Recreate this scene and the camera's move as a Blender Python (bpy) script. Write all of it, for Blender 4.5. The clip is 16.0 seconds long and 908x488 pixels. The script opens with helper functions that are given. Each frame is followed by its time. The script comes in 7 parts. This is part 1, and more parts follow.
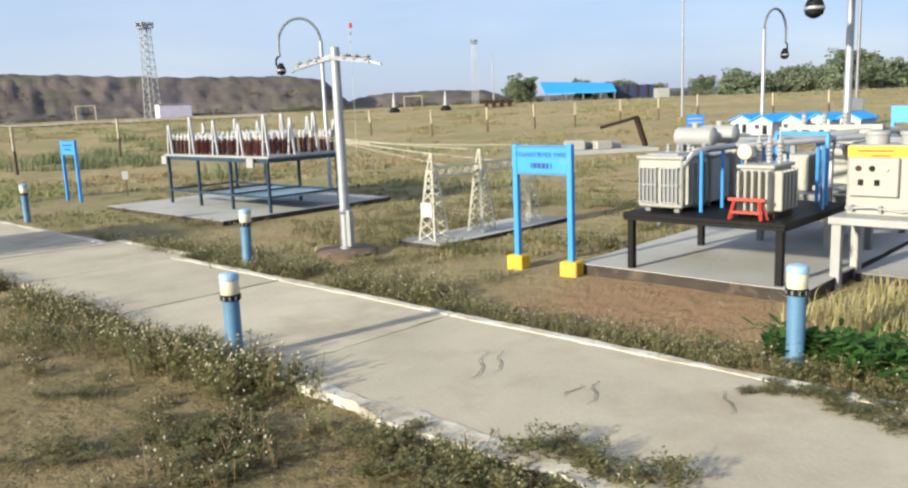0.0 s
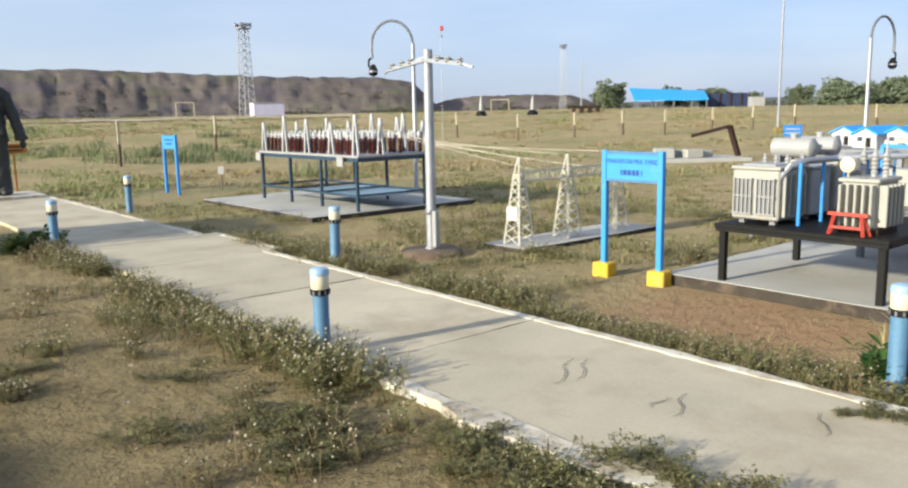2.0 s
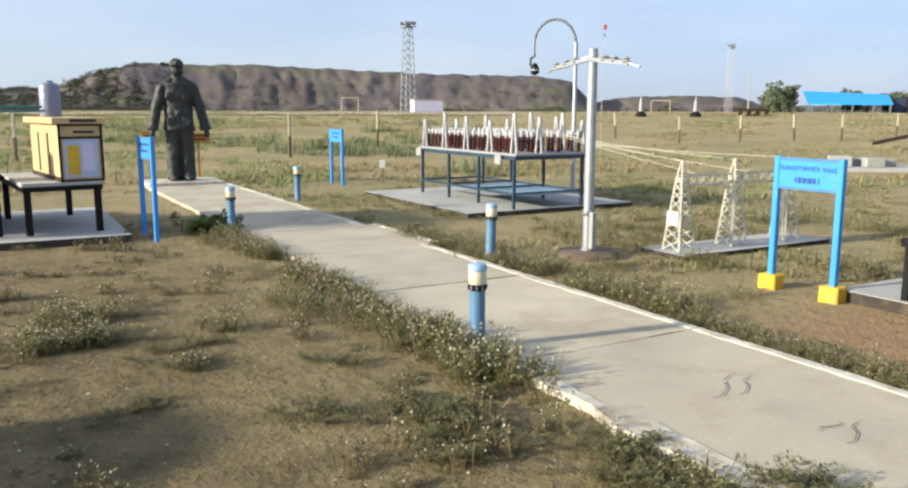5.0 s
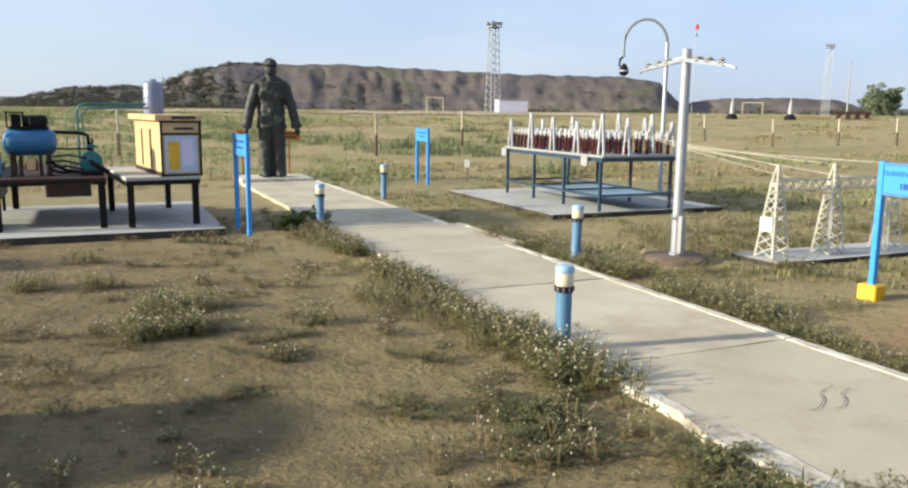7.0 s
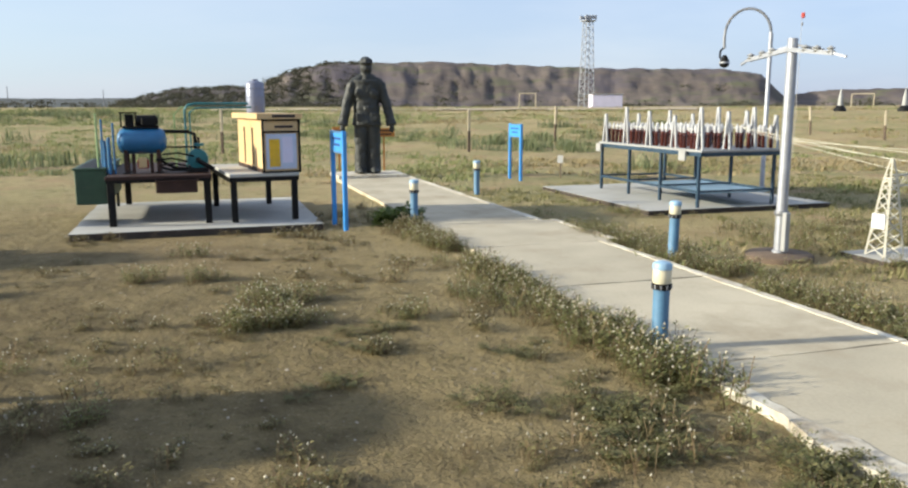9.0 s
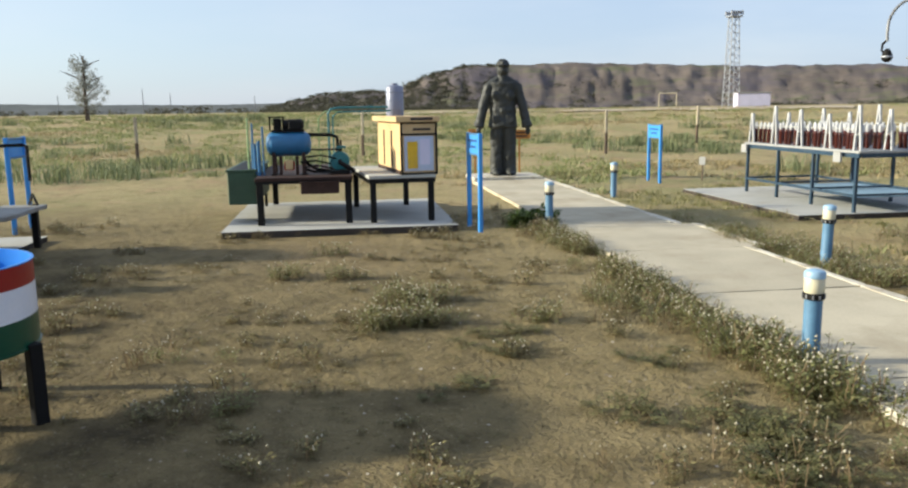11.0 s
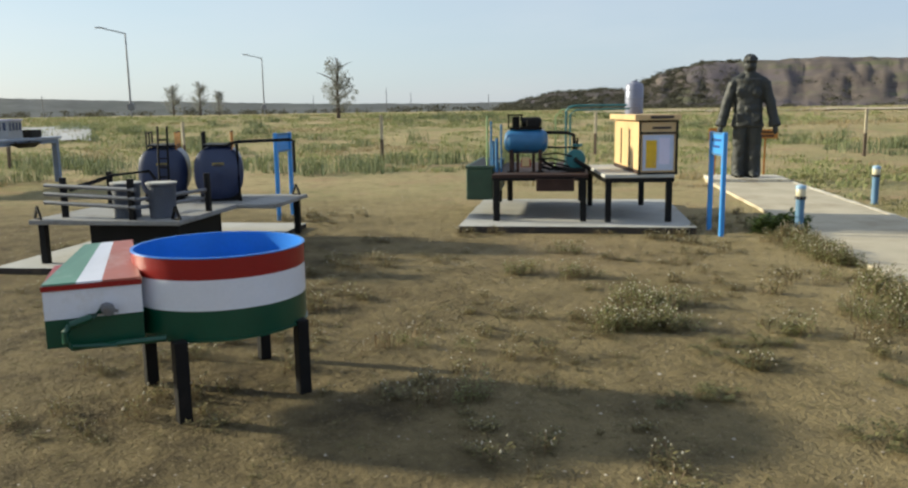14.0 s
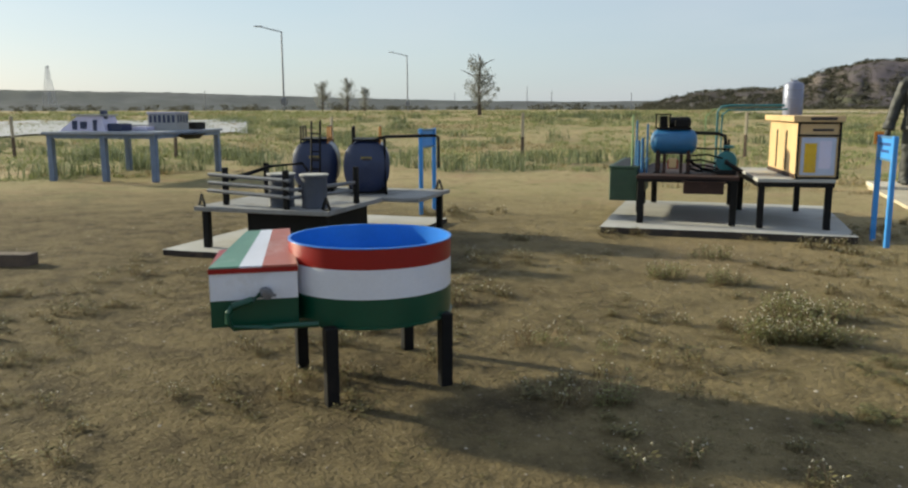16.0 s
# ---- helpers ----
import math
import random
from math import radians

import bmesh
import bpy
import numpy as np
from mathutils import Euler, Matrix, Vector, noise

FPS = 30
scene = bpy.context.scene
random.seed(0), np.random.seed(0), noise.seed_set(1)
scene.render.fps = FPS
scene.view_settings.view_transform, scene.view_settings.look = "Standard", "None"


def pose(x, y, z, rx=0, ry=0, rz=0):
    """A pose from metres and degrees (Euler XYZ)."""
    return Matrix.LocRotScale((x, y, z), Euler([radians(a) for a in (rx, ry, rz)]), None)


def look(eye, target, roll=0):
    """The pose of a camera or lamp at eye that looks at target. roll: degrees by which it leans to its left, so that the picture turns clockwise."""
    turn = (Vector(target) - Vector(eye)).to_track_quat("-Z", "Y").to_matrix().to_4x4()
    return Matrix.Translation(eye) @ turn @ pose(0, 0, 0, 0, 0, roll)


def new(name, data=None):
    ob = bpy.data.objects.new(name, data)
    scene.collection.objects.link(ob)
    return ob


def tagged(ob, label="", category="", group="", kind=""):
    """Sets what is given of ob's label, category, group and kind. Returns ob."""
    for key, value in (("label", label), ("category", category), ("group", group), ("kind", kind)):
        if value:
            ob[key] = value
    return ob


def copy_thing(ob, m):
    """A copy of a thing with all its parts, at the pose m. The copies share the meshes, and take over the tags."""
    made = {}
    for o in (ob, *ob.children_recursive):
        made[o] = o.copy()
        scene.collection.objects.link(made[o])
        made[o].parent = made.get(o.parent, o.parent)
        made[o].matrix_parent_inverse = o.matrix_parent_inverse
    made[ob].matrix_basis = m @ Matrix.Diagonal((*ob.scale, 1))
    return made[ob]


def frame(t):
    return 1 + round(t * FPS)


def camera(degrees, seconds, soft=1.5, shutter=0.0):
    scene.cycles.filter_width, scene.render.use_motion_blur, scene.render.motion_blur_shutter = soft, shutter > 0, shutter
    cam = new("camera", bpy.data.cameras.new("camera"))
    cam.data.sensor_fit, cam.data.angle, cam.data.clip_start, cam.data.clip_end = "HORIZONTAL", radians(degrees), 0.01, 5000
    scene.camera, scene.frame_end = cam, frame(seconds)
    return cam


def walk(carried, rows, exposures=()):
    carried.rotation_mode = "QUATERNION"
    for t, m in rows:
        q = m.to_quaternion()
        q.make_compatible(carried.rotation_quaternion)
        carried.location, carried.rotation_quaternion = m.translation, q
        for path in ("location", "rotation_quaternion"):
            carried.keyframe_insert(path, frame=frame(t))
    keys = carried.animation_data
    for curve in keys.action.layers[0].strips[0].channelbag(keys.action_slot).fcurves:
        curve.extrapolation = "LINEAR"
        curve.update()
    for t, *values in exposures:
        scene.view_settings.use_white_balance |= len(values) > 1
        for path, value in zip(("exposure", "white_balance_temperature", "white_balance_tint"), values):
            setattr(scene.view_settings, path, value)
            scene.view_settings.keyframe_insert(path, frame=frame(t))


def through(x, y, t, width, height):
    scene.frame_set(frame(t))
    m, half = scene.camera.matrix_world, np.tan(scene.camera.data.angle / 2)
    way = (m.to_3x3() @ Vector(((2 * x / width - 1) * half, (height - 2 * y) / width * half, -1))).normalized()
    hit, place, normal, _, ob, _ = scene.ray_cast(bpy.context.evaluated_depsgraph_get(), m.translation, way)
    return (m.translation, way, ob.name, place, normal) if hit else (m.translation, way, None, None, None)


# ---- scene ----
cam = camera(58.58, 16.0, soft=2.3)
ROWS = """0 0.000 0.000 1.600 -0.83 -9.84 2.28
0.5 -0.008 -0.002 1.599 0.44 -9.74 2.01
1 -0.018 -0.001 1.600 1.77 -9.62 1.70
1.5 -0.031 -0.001 1.600 3.36 -9.45 1.35
2 -0.040 -0.013 1.598 5.19 -9.42 1.03
2.5 -0.052 -0.016 1.592 6.82 -9.50 0.80
3 -0.067 -0.018 1.596 9.23 -9.61 0.61
3.5 -0.079 -0.021 1.599 11.46 -9.61 0.44
4 -0.085 -0.018 1.598 13.15 -9.58 0.31
6.5 -0.128 -0.050 1.598 20.38 -9.34 -0.66
7 -0.137 -0.056 1.598 21.93 -9.45 -0.60
7.5 -0.145 -0.062 1.597 23.46 -9.60 -0.43
8 -0.150 -0.062 1.594 25.06 -9.66 -0.28
10.5 -0.164 -0.052 1.592 34.91 -9.64 0.73
11 -0.175 -0.039 1.591 37.83 -9.53 0.84
11.5 -0.183 -0.050 1.592 40.81 -9.55 1.07
12 -0.197 -0.057 1.591 43.66 -9.62 1.19
12.5 -0.208 -0.069 1.591 46.23 -9.64 1.14
13 -0.215 -0.087 1.591 48.57 -9.61 1.03
13.5 -0.233 -0.099 1.591 51.03 -9.49 0.93
14 -0.247 -0.117 1.588 53.82 -9.41 0.84
14.5 -0.257 -0.136 1.588 56.55 -9.40 0.68
15 -0.263 -0.146 1.587 59.11 -9.37 0.52
15.5 -0.273 -0.161 1.589 61.58 -9.42 0.34
16 -0.287 -0.169 1.588 63.56 -9.49 0.14"""
rows = [[float(v) for v in r.split()] for r in ROWS.splitlines()]
walk(cam, [(t, pose(x, y, z, 90 + p, r, yaw)) for t, x, y, z, yaw, p, r in rows], [(0, 1.05, 6200, 9), (7, 1.11, 6230, 8.5), (12, 1.05, 6400, 5.5), (16, 0.81, 6680, 3.5)])

# ---- sky, sun ----
SUN_EL, SUN_DIR = radians(18.0), Vector((-0.79, -0.61, 0)).normalized()
world = bpy.data.worlds.new("sky")
scene.world = world
world.use_nodes = True
wn, wl = world.node_tree.nodes, world.node_tree.links
sky = wn.new("ShaderNodeTexSky")
sky.sky_type = "NISHITA"
sky.sun_disc = False
sky.sun_elevation = SUN_EL
sky.sun_rotation = math.atan2(SUN_DIR.x, SUN_DIR.y)
sky.air_density, sky.dust_density, sky.ozone_density = 1.0, 1.0, 3.0
wn["Background"].inputs["Strength"].default_value = 0.12
haze = wn.new("ShaderNodeMix")
haze.data_type = "RGBA"
haze.inputs["Factor"].default_value = 0.76
# pale dry-season haze over the whole sky, whiter towards the sun, with faint streaks of thin cloud
way = wn.new("ShaderNodeTexCoord")
toward = wn.new("ShaderNodeVectorMath")
toward.operation = "DOT_PRODUCT"
toward.inputs[1].default_value = SUN_DIR
wl.new(way.outputs["Generated"], toward.inputs[0])
glow = wn.new("ShaderNodeMapRange")
glow.inputs[1].default_value, glow.inputs[2].default_value = -0.95, 0.45
wl.new(toward.outputs["Value"], glow.inputs[0])
stretch = wn.new("ShaderNodeMapping")
stretch.inputs["Scale"].default_value = (1.6, 1.6, 7.0)
wl.new(way.outputs["Generated"], stretch.inputs["Vector"])
cloud = wn.new("ShaderNodeTexNoise")
cloud.inputs["Scale"].default_value, cloud.inputs["Detail"].default_value, cloud.inputs["Roughness"].default_value = 1.7, 5, 0.55
wl.new(stretch.outputs[0], cloud.inputs["Vector"])
streak = wn.new("ShaderNodeMapRange")
streak.inputs[1].default_value, streak.inputs[2].default_value = 0.42, 0.72
streak.inputs[3].default_value, streak.inputs[4].default_value = 0.0, 0.55
wl.new(cloud.outputs[0], streak.inputs[0])
veil = wn.new("ShaderNodeMix")
veil.data_type = "RGBA"
veil.inputs["A"].default_value, veil.inputs["B"].default_value = (1.75, 2.03, 3.05, 1), (2.62, 2.95, 3.42, 1)
wl.new(glow.outputs[0], veil.inputs["Factor"])
thin = wn.new("ShaderNodeMix")
thin.data_type = "RGBA"
thin.inputs["B"].default_value = (2.95, 3.05, 3.5, 1)
wl.new(streak.outputs[0], thin.inputs["Factor"])
wl.new(veil.outputs["Result"], thin.inputs["A"])
wl.new(thin.outputs["Result"], haze.inputs["B"])
wl.new(sky.outputs[0], haze.inputs["A"])
wl.new(haze.outputs["Result"], wn["Background"].inputs["Color"])
sun_data = bpy.data.lights.new("sun", "SUN")
sun_data.energy, sun_data.angle, sun_data.color = 4.1, radians(2.6), (1.0, 0.905, 0.71)
sun = new("sun", sun_data)
sun_vec = SUN_DIR * math.cos(SUN_EL) + Vector((0, 0, math.sin(SUN_EL)))
sun.matrix_world = look(sun_vec * 50, (0, 0, 0))


# ---- materials ----
def material(name, color, rough=0.6, metal=0.0, vary=0.25, scale=6.0, bump=0.15, dirt=None, dirt_amount=0.3, fine=60.0, spec=0.5, random_tint=0.0):
    """Two scales of variation, grain relief and patches of dirt on a base colour."""
    m = bpy.data.materials.new(name)
    m.use_nodes = True
    n, l = m.node_tree.nodes, m.node_tree.links
    b = n["Principled BSDF"]
    co = n.new("ShaderNodeTexCoord")
    big = n.new("ShaderNodeTexNoise")
    big.inputs["Scale"].default_value, big.inputs["Detail"].default_value = scale, 5
    small = n.new("ShaderNodeTexNoise")
    small.inputs["Scale"].default_value, small.inputs["Detail"].default_value = fine, 3
    l.new(co.outputs["Object"], big.inputs["Vector"])
    l.new(co.outputs["Object"], small.inputs["Vector"])
    add = n.new("ShaderNodeMath")
    add.operation = "MULTIPLY_ADD"
    l.new(small.outputs[0], add.inputs[0])
    add.inputs[1].default_value = 0.5
    l.new(big.outputs[0], add.inputs[2])
    rng = n.new("ShaderNodeMapRange")
    rng.inputs[1].default_value, rng.inputs[2].default_value = 0.45, 1.05
    rng.inputs[3].default_value, rng.inputs[4].default_value = 1 - vary, 1 + vary * 0.6
    l.new(add.outputs[0], rng.inputs[0])
    hsv = n.new("ShaderNodeHueSaturation")
    hsv.inputs["Color"].default_value = (*color, 1)
    l.new(rng.outputs[0], hsv.inputs["Value"])
    out = hsv.outputs[0]
    if random_tint:
        info = n.new("ShaderNodeObjectInfo")
        r2 = n.new("ShaderNodeMapRange")
        r2.inputs[3].default_value, r2.inputs[4].default_value = 1 - random_tint, 1 + random_tint
        l.new(info.outputs["Random"], r2.inputs[0])
        hs2 = n.new("ShaderNodeHueSaturation")
        l.new(r2.outputs[0], hs2.inputs["Value"])
        l.new(out, hs2.inputs["Color"])
        out = hs2.outputs[0]
    if dirt:
        patch = n.new("ShaderNodeTexNoise")
        patch.inputs["Scale"].default_value, patch.inputs["Detail"].default_value = scale * 0.6, 8
        patch.inputs["Roughness"].default_value = 0.7
        l.new(co.outputs["Object"], patch.inputs["Vector"])
        pr = n.new("ShaderNodeMapRange")
        pr.inputs[1].default_value, pr.inputs[2].default_value = 0.66 - dirt_amount * 0.4, 0.78 - dirt_amount * 0.2
        l.new(patch.outputs[0], pr.inputs[0])
        mix = n.new("ShaderNodeMix")
        mix.data_type = "RGBA"
        l.new(pr.outputs[0], mix.inputs["Factor"])
        l.new(out, mix.inputs["A"])
        mix.inputs["B"].default_value = (*dirt, 1)
        out = mix.outputs["Result"]
    l.new(out, b.inputs["Base Color"])
    b.inputs["Roughness"].default_value, b.inputs["Metallic"].default_value = rough, metal
    b.inputs["Specular IOR Level"].default_value = spec
    if bump:
        bp = n.new("ShaderNodeBump")
        bp.inputs["Strength"].default_value, bp.inputs["Distance"].default_value = bump, 0.01
        l.new(add.outputs[0], bp.inputs["Height"])
        l.new(bp.outputs[0], b.inputs["Normal"])
    return m


def leaf_material(name, low, high, rough=0.7, through=0.25):
    """Plants: every leaf or stem its own shade."""
    m = bpy.data.materials.new(name)
    m.use_nodes = True
    n, l = m.node_tree.nodes, m.node_tree.links
    b = n["Principled BSDF"]
    geo = n.new("ShaderNodeNewGeometry")
    mix = n.new("ShaderNodeMix")
    mix.data_type = "RGBA"
    l.new(geo.outputs["Random Per Island"], mix.inputs["Factor"])
    mix.inputs["A"].default_value, mix.inputs["B"].default_value = (*low, 1), (*high, 1)
    l.new(mix.outputs["Result"], b.inputs["Base Color"])
    b.inputs["Roughness"].default_value = rough
    b.inputs["Specular IOR Level"].default_value = 0.25
    tr = n.new("ShaderNodeBsdfTranslucent")
    l.new(mix.outputs["Result"], tr.inputs["Color"])
    ms = n.new("ShaderNodeMixShader")
    ms.inputs[0].default_value = through
    l.new(b.outputs[0], ms.inputs[1])
    l.new(tr.outputs[0], ms.inputs[2])
    l.new(ms.outputs[0], n["Material Output"].inputs["Surface"])
    return m


def ground_material():
    m = bpy.data.materials.new("soil")
    m.use_nodes = True
    n, l = m.node_tree.nodes, m.node_tree.links
    b = n["Principled BSDF"]
    co = n.new("ShaderNodeTexCoord")

    def nz(scale, detail, rough=0.6):
        t = n.new("ShaderNodeTexNoise")
        t.inputs["Scale"].default_value, t.inputs["Detail"].default_value, t.inputs["Roughness"].default_value = scale, detail, rough
        l.new(co.outputs["Object"], t.inputs["Vector"])
        return t.outputs[0]

    def ramp(src, lo, hi):
        r = n.new("ShaderNodeMapRange")
        r.inputs[1].default_value, r.inputs[2].default_value = lo, hi
        l.new(src, r.inputs[0])
        return r.outputs[0]

    def mixed(fac, a, c):
        x = n.new("ShaderNodeMix")
        x.data_type = "RGBA"
        l.new(fac, x.inputs["Factor"])
        for key, v in (("A", a), ("B", c)):
            if isinstance(v, tuple):
                x.inputs[key].default_value = (*v, 1)
            else:
                l.new(v, x.inputs[key])
        return x.outputs["Result"]

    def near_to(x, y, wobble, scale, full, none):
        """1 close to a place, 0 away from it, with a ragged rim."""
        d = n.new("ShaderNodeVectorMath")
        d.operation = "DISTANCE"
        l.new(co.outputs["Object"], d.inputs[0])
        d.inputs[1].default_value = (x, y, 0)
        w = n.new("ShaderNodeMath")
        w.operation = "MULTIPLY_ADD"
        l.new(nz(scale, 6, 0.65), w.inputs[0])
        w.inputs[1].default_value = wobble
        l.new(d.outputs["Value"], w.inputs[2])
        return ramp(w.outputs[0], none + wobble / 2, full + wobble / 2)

    c = mixed(ramp(nz(0.35, 6), 0.35, 0.65), (0.335, 0.262, 0.13), (0.435, 0.35, 0.19))
    c = mixed(ramp(nz(1.1, 7, 0.72), 0.5, 0.64), c, (0.29, 0.225, 0.11))
    c = mixed(ramp(nz(4.5, 7, 0.78), 0.56, 0.66), c, (0.215, 0.17, 0.08))
    # dry thatch and faded green over the field, with bare reddish gaps
    away = n.new("ShaderNodeMath")
    away.operation = "SUBTRACT"
    away.inputs[0].default_value = 1.0
    l.new(near_to(-5.5, 1.5, 4.0, 0.3, 7.0, 12.0), away.inputs[1])
    thatch = mixed(ramp(nz(0.22, 7, 0.7), 0.42, 0.6), (0.42, 0.335, 0.18), (0.30, 0.275, 0.13))
    thatch = mixed(ramp(nz(0.75, 7, 0.72), 0.5, 0.64), thatch, (0.39, 0.275, 0.16))
    thatch = mixed(ramp(nz(2.6, 7, 0.75), 0.53, 0.68), thatch, (0.17, 0.15, 0.068))
    c = mixed(away.outputs[0], c, thatch)
    # a reddish worn patch before the transformer pad, a paler one before the compressor pad
    c = mixed(near_to(1.5, 6.0, 2.2, 1.5, 0.5, 1.5), c, (0.40, 0.255, 0.14))
    c = mixed(near_to(-6.8, 6.2, 2.6, 0.9, 0.2, 2.0), c, (0.39, 0.295, 0.165))
    # a wide ragged patch of darker brown earth round the striped tub
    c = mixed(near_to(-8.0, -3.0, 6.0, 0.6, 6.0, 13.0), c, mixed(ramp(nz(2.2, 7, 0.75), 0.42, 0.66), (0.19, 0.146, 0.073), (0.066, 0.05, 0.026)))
    c = mixed(ramp(nz(16, 6, 0.75), 0.58, 0.66), c, (0.13, 0.10, 0.048))
    c = mixed(ramp(nz(38, 4, 0.7), 0.61, 0.74), c, (0.47, 0.385, 0.25))
    c = mixed(ramp(nz(70, 3, 0.7), 0.62, 0.75), c, (0.10, 0.078, 0.042))
    l.new(c, b.inputs["Base Color"])
    b.inputs["Roughness"].default_value = 0.95
    b.inputs["Specular IOR Level"].default_value = 0.15
    b1, b2 = n.new("ShaderNodeBump"), n.new("ShaderNodeBump")
    b1.inputs["Strength"].default_value, b1.inputs["Distance"].default_value = 1.0, 0.13
    b2.inputs["Strength"].default_value, b2.inputs["Distance"].default_value = 0.7, 0.02
    l.new(nz(6, 6, 0.7), b1.inputs["Height"])
    l.new(nz(45, 4, 0.7), b2.inputs["Height"])
    l.new(b1.outputs[0], b2.inputs["Normal"])
    l.new(b2.outputs[0], b.inputs["Normal"])
    return m


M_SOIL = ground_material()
M_CONC = material("path concrete", (0.475, 0.42, 0.315), 0.9, vary=0.18, scale=1.6, bump=0.3, dirt=(0.35, 0.295, 0.21), dirt_amount=0.42, fine=45, spec=0.2, random_tint=0.06)
M_EDGE = material("path edge concrete", (0.62, 0.58, 0.49), 0.9, vary=0.25, scale=5, bump=0.6, dirt=(0.34, 0.28, 0.2), dirt_amount=0.55, fine=40, spec=0.2, random_tint=0.08)
M_SLAB = material("slab concrete", (0.42, 0.41, 0.38), 0.9, vary=0.15, scale=2, bump=0.25, dirt=(0.33, 0.29, 0.22), dirt_amount=0.25, fine=40, spec=0.2)
M_SLABEDGE = material("dark slab edge", (0.06, 0.05, 0.042), 0.95, vary=0.4, scale=5, bump=0.7, dirt=(0.15, 0.11, 0.075), dirt_amount=0.3, spec=0.2)
M_CRACK = material("crack", (0.13, 0.11, 0.09), 0.95, vary=0.2, bump=0)
M_BLUE = material("sky blue paint", (0.045, 0.27, 0.68), 0.45, vary=0.12, scale=4, bump=0.08, dirt=(0.20, 0.33, 0.45), dirt_amount=0.15)
M_BLUE2 = material("dull blue paint", (0.06, 0.17, 0.33), 0.5, vary=0.2, scale=5, bump=0.1, dirt=(0.17, 0.20, 0.22), dirt_amount=0.25)
M_BOLLARD = material("weathered bollard blue", (0.085, 0.19, 0.31), 0.55, vary=0.25, scale=7, bump=0.12, dirt=(0.20, 0.23, 0.25), dirt_amount=0.3)
M_PALEBLUE = material("pale blue plastic", (0.26, 0.40, 0.54), 0.45, vary=0.1, bump=0.05)
M_CREAM = material("cream diffuser", (0.58, 0.53, 0.38), 0.4, vary=0.1, bump=0.03, dirt=(0.5, 0.42, 0.26), dirt_amount=0.2)
M_DARK = material("black paint", (0.009, 0.0085, 0.0085), 0.6, vary=0.3, scale=5, bump=0.12, dirt=(0.024, 0.019, 0.015), dirt_amount=0.2, spec=0.18)
M_YELLOW = material("yellow paint", (0.72, 0.44, 0.02), 0.6, vary=0.2, scale=6, bump=0.3, dirt=(0.42, 0.27, 0.08), dirt_amount=0.3)
M_RACKBLUE = material("dark blue pipe paint", (0.016, 0.042, 0.075), 0.5, vary=0.25, scale=5, bump=0.1, dirt=(0.06, 0.07, 0.08), dirt_amount=0.25)
M_TEXT = material("navy lettering", (0.01, 0.05, 0.22), 0.6, vary=0.1, bump=0)
M_TEXTK = material("black lettering", (0.03, 0.02, 0.02), 0.6, vary=0.1, bump=0)
M_WHITE = material("white paint", (0.32, 0.32, 0.315), 0.5, vary=0.15, scale=5, bump=0.1, dirt=(0.48, 0.42, 0.34), dirt_amount=0.2)
M_IVORY = material("ivory enamel", (0.325, 0.32, 0.285), 0.45, vary=0.12, scale=5, bump=0.08, dirt=(0.40, 0.34, 0.25), dirt_amount=0.22)
M_GALV = material("galvanised steel", (0.36, 0.37, 0.40), 0.5, metal=0.5, vary=0.2, scale=9, bump=0.1)
M_STEEL = material("grey steel", (0.19, 0.195, 0.21), 0.5, metal=0.4, vary=0.2, scale=6, bump=0.1, dirt=(0.2, 0.14, 0.09), dirt_amount=0.2)
M_LATTICE = material("lattice paint", (0.56, 0.53, 0.44), 0.5, vary=0.15, bump=0.1)
M_INSUL = material("brown porcelain", (0.075, 0.02, 0.014), 0.25, vary=0.3, scale=9, bump=0.02, random_tint=0.3)
M_RED = material("red paint", (0.42, 0.05, 0.03), 0.5, vary=0.15, bump=0.1)
M_FLAGRED = material("flag red paint", (0.27, 0.009, 0.007), 0.38, vary=0.14, scale=4, bump=0.05, dirt=(0.19, 0.02, 0.015), dirt_amount=0.15, spec=0.35)
M_FLAGWHITE = material("flag white paint", (0.7, 0.7, 0.74), 0.3, vary=0.08, scale=4, bump=0.05, dirt=(0.55, 0.52, 0.5), dirt_amount=0.15)
M_FLAGGREEN = material("flag green paint", (0.003, 0.06, 0.032), 0.28, vary=0.2, scale=4, bump=0.05, dirt=(0.02, 0.07, 0.045), dirt_amount=0.15)
# lid green and red: the sky's glancing sheen is mixed into the colour
M_SHEENGREEN = material("sheen-tinted green paint", (0.13, 0.27, 0.19), 0.4, vary=0.15, scale=4, bump=0.05, dirt=(0.3, 0.38, 0.32), dirt_amount=0.25)
M_SHEENRED = material("sheen-tinted red paint", (0.42, 0.13, 0.09), 0.4, vary=0.15, scale=4, bump=0.05, dirt=(0.5, 0.3, 0.25), dirt_amount=0.25)
M_HEADERTEXT = material("brown-orange lettering", (0.36, 0.13, 0.02), 0.6, vary=0.1, bump=0)
M_DRUM = material("dark blue-grey drum paint", (0.055, 0.065, 0.09), 0.5, vary=0.25, scale=6, bump=0.1, dirt=(0.1, 0.08, 0.06), dirt_amount=0.25)
M_OLDPLATE = material("dull yellow plate", (0.22, 0.17, 0.05), 0.6, vary=0.3, scale=12, bump=0.05)
M_DEEPBLUE = material("bright blue enamel", (0.02, 0.19, 0.62), 0.35, vary=0.15, scale=4, bump=0.05)
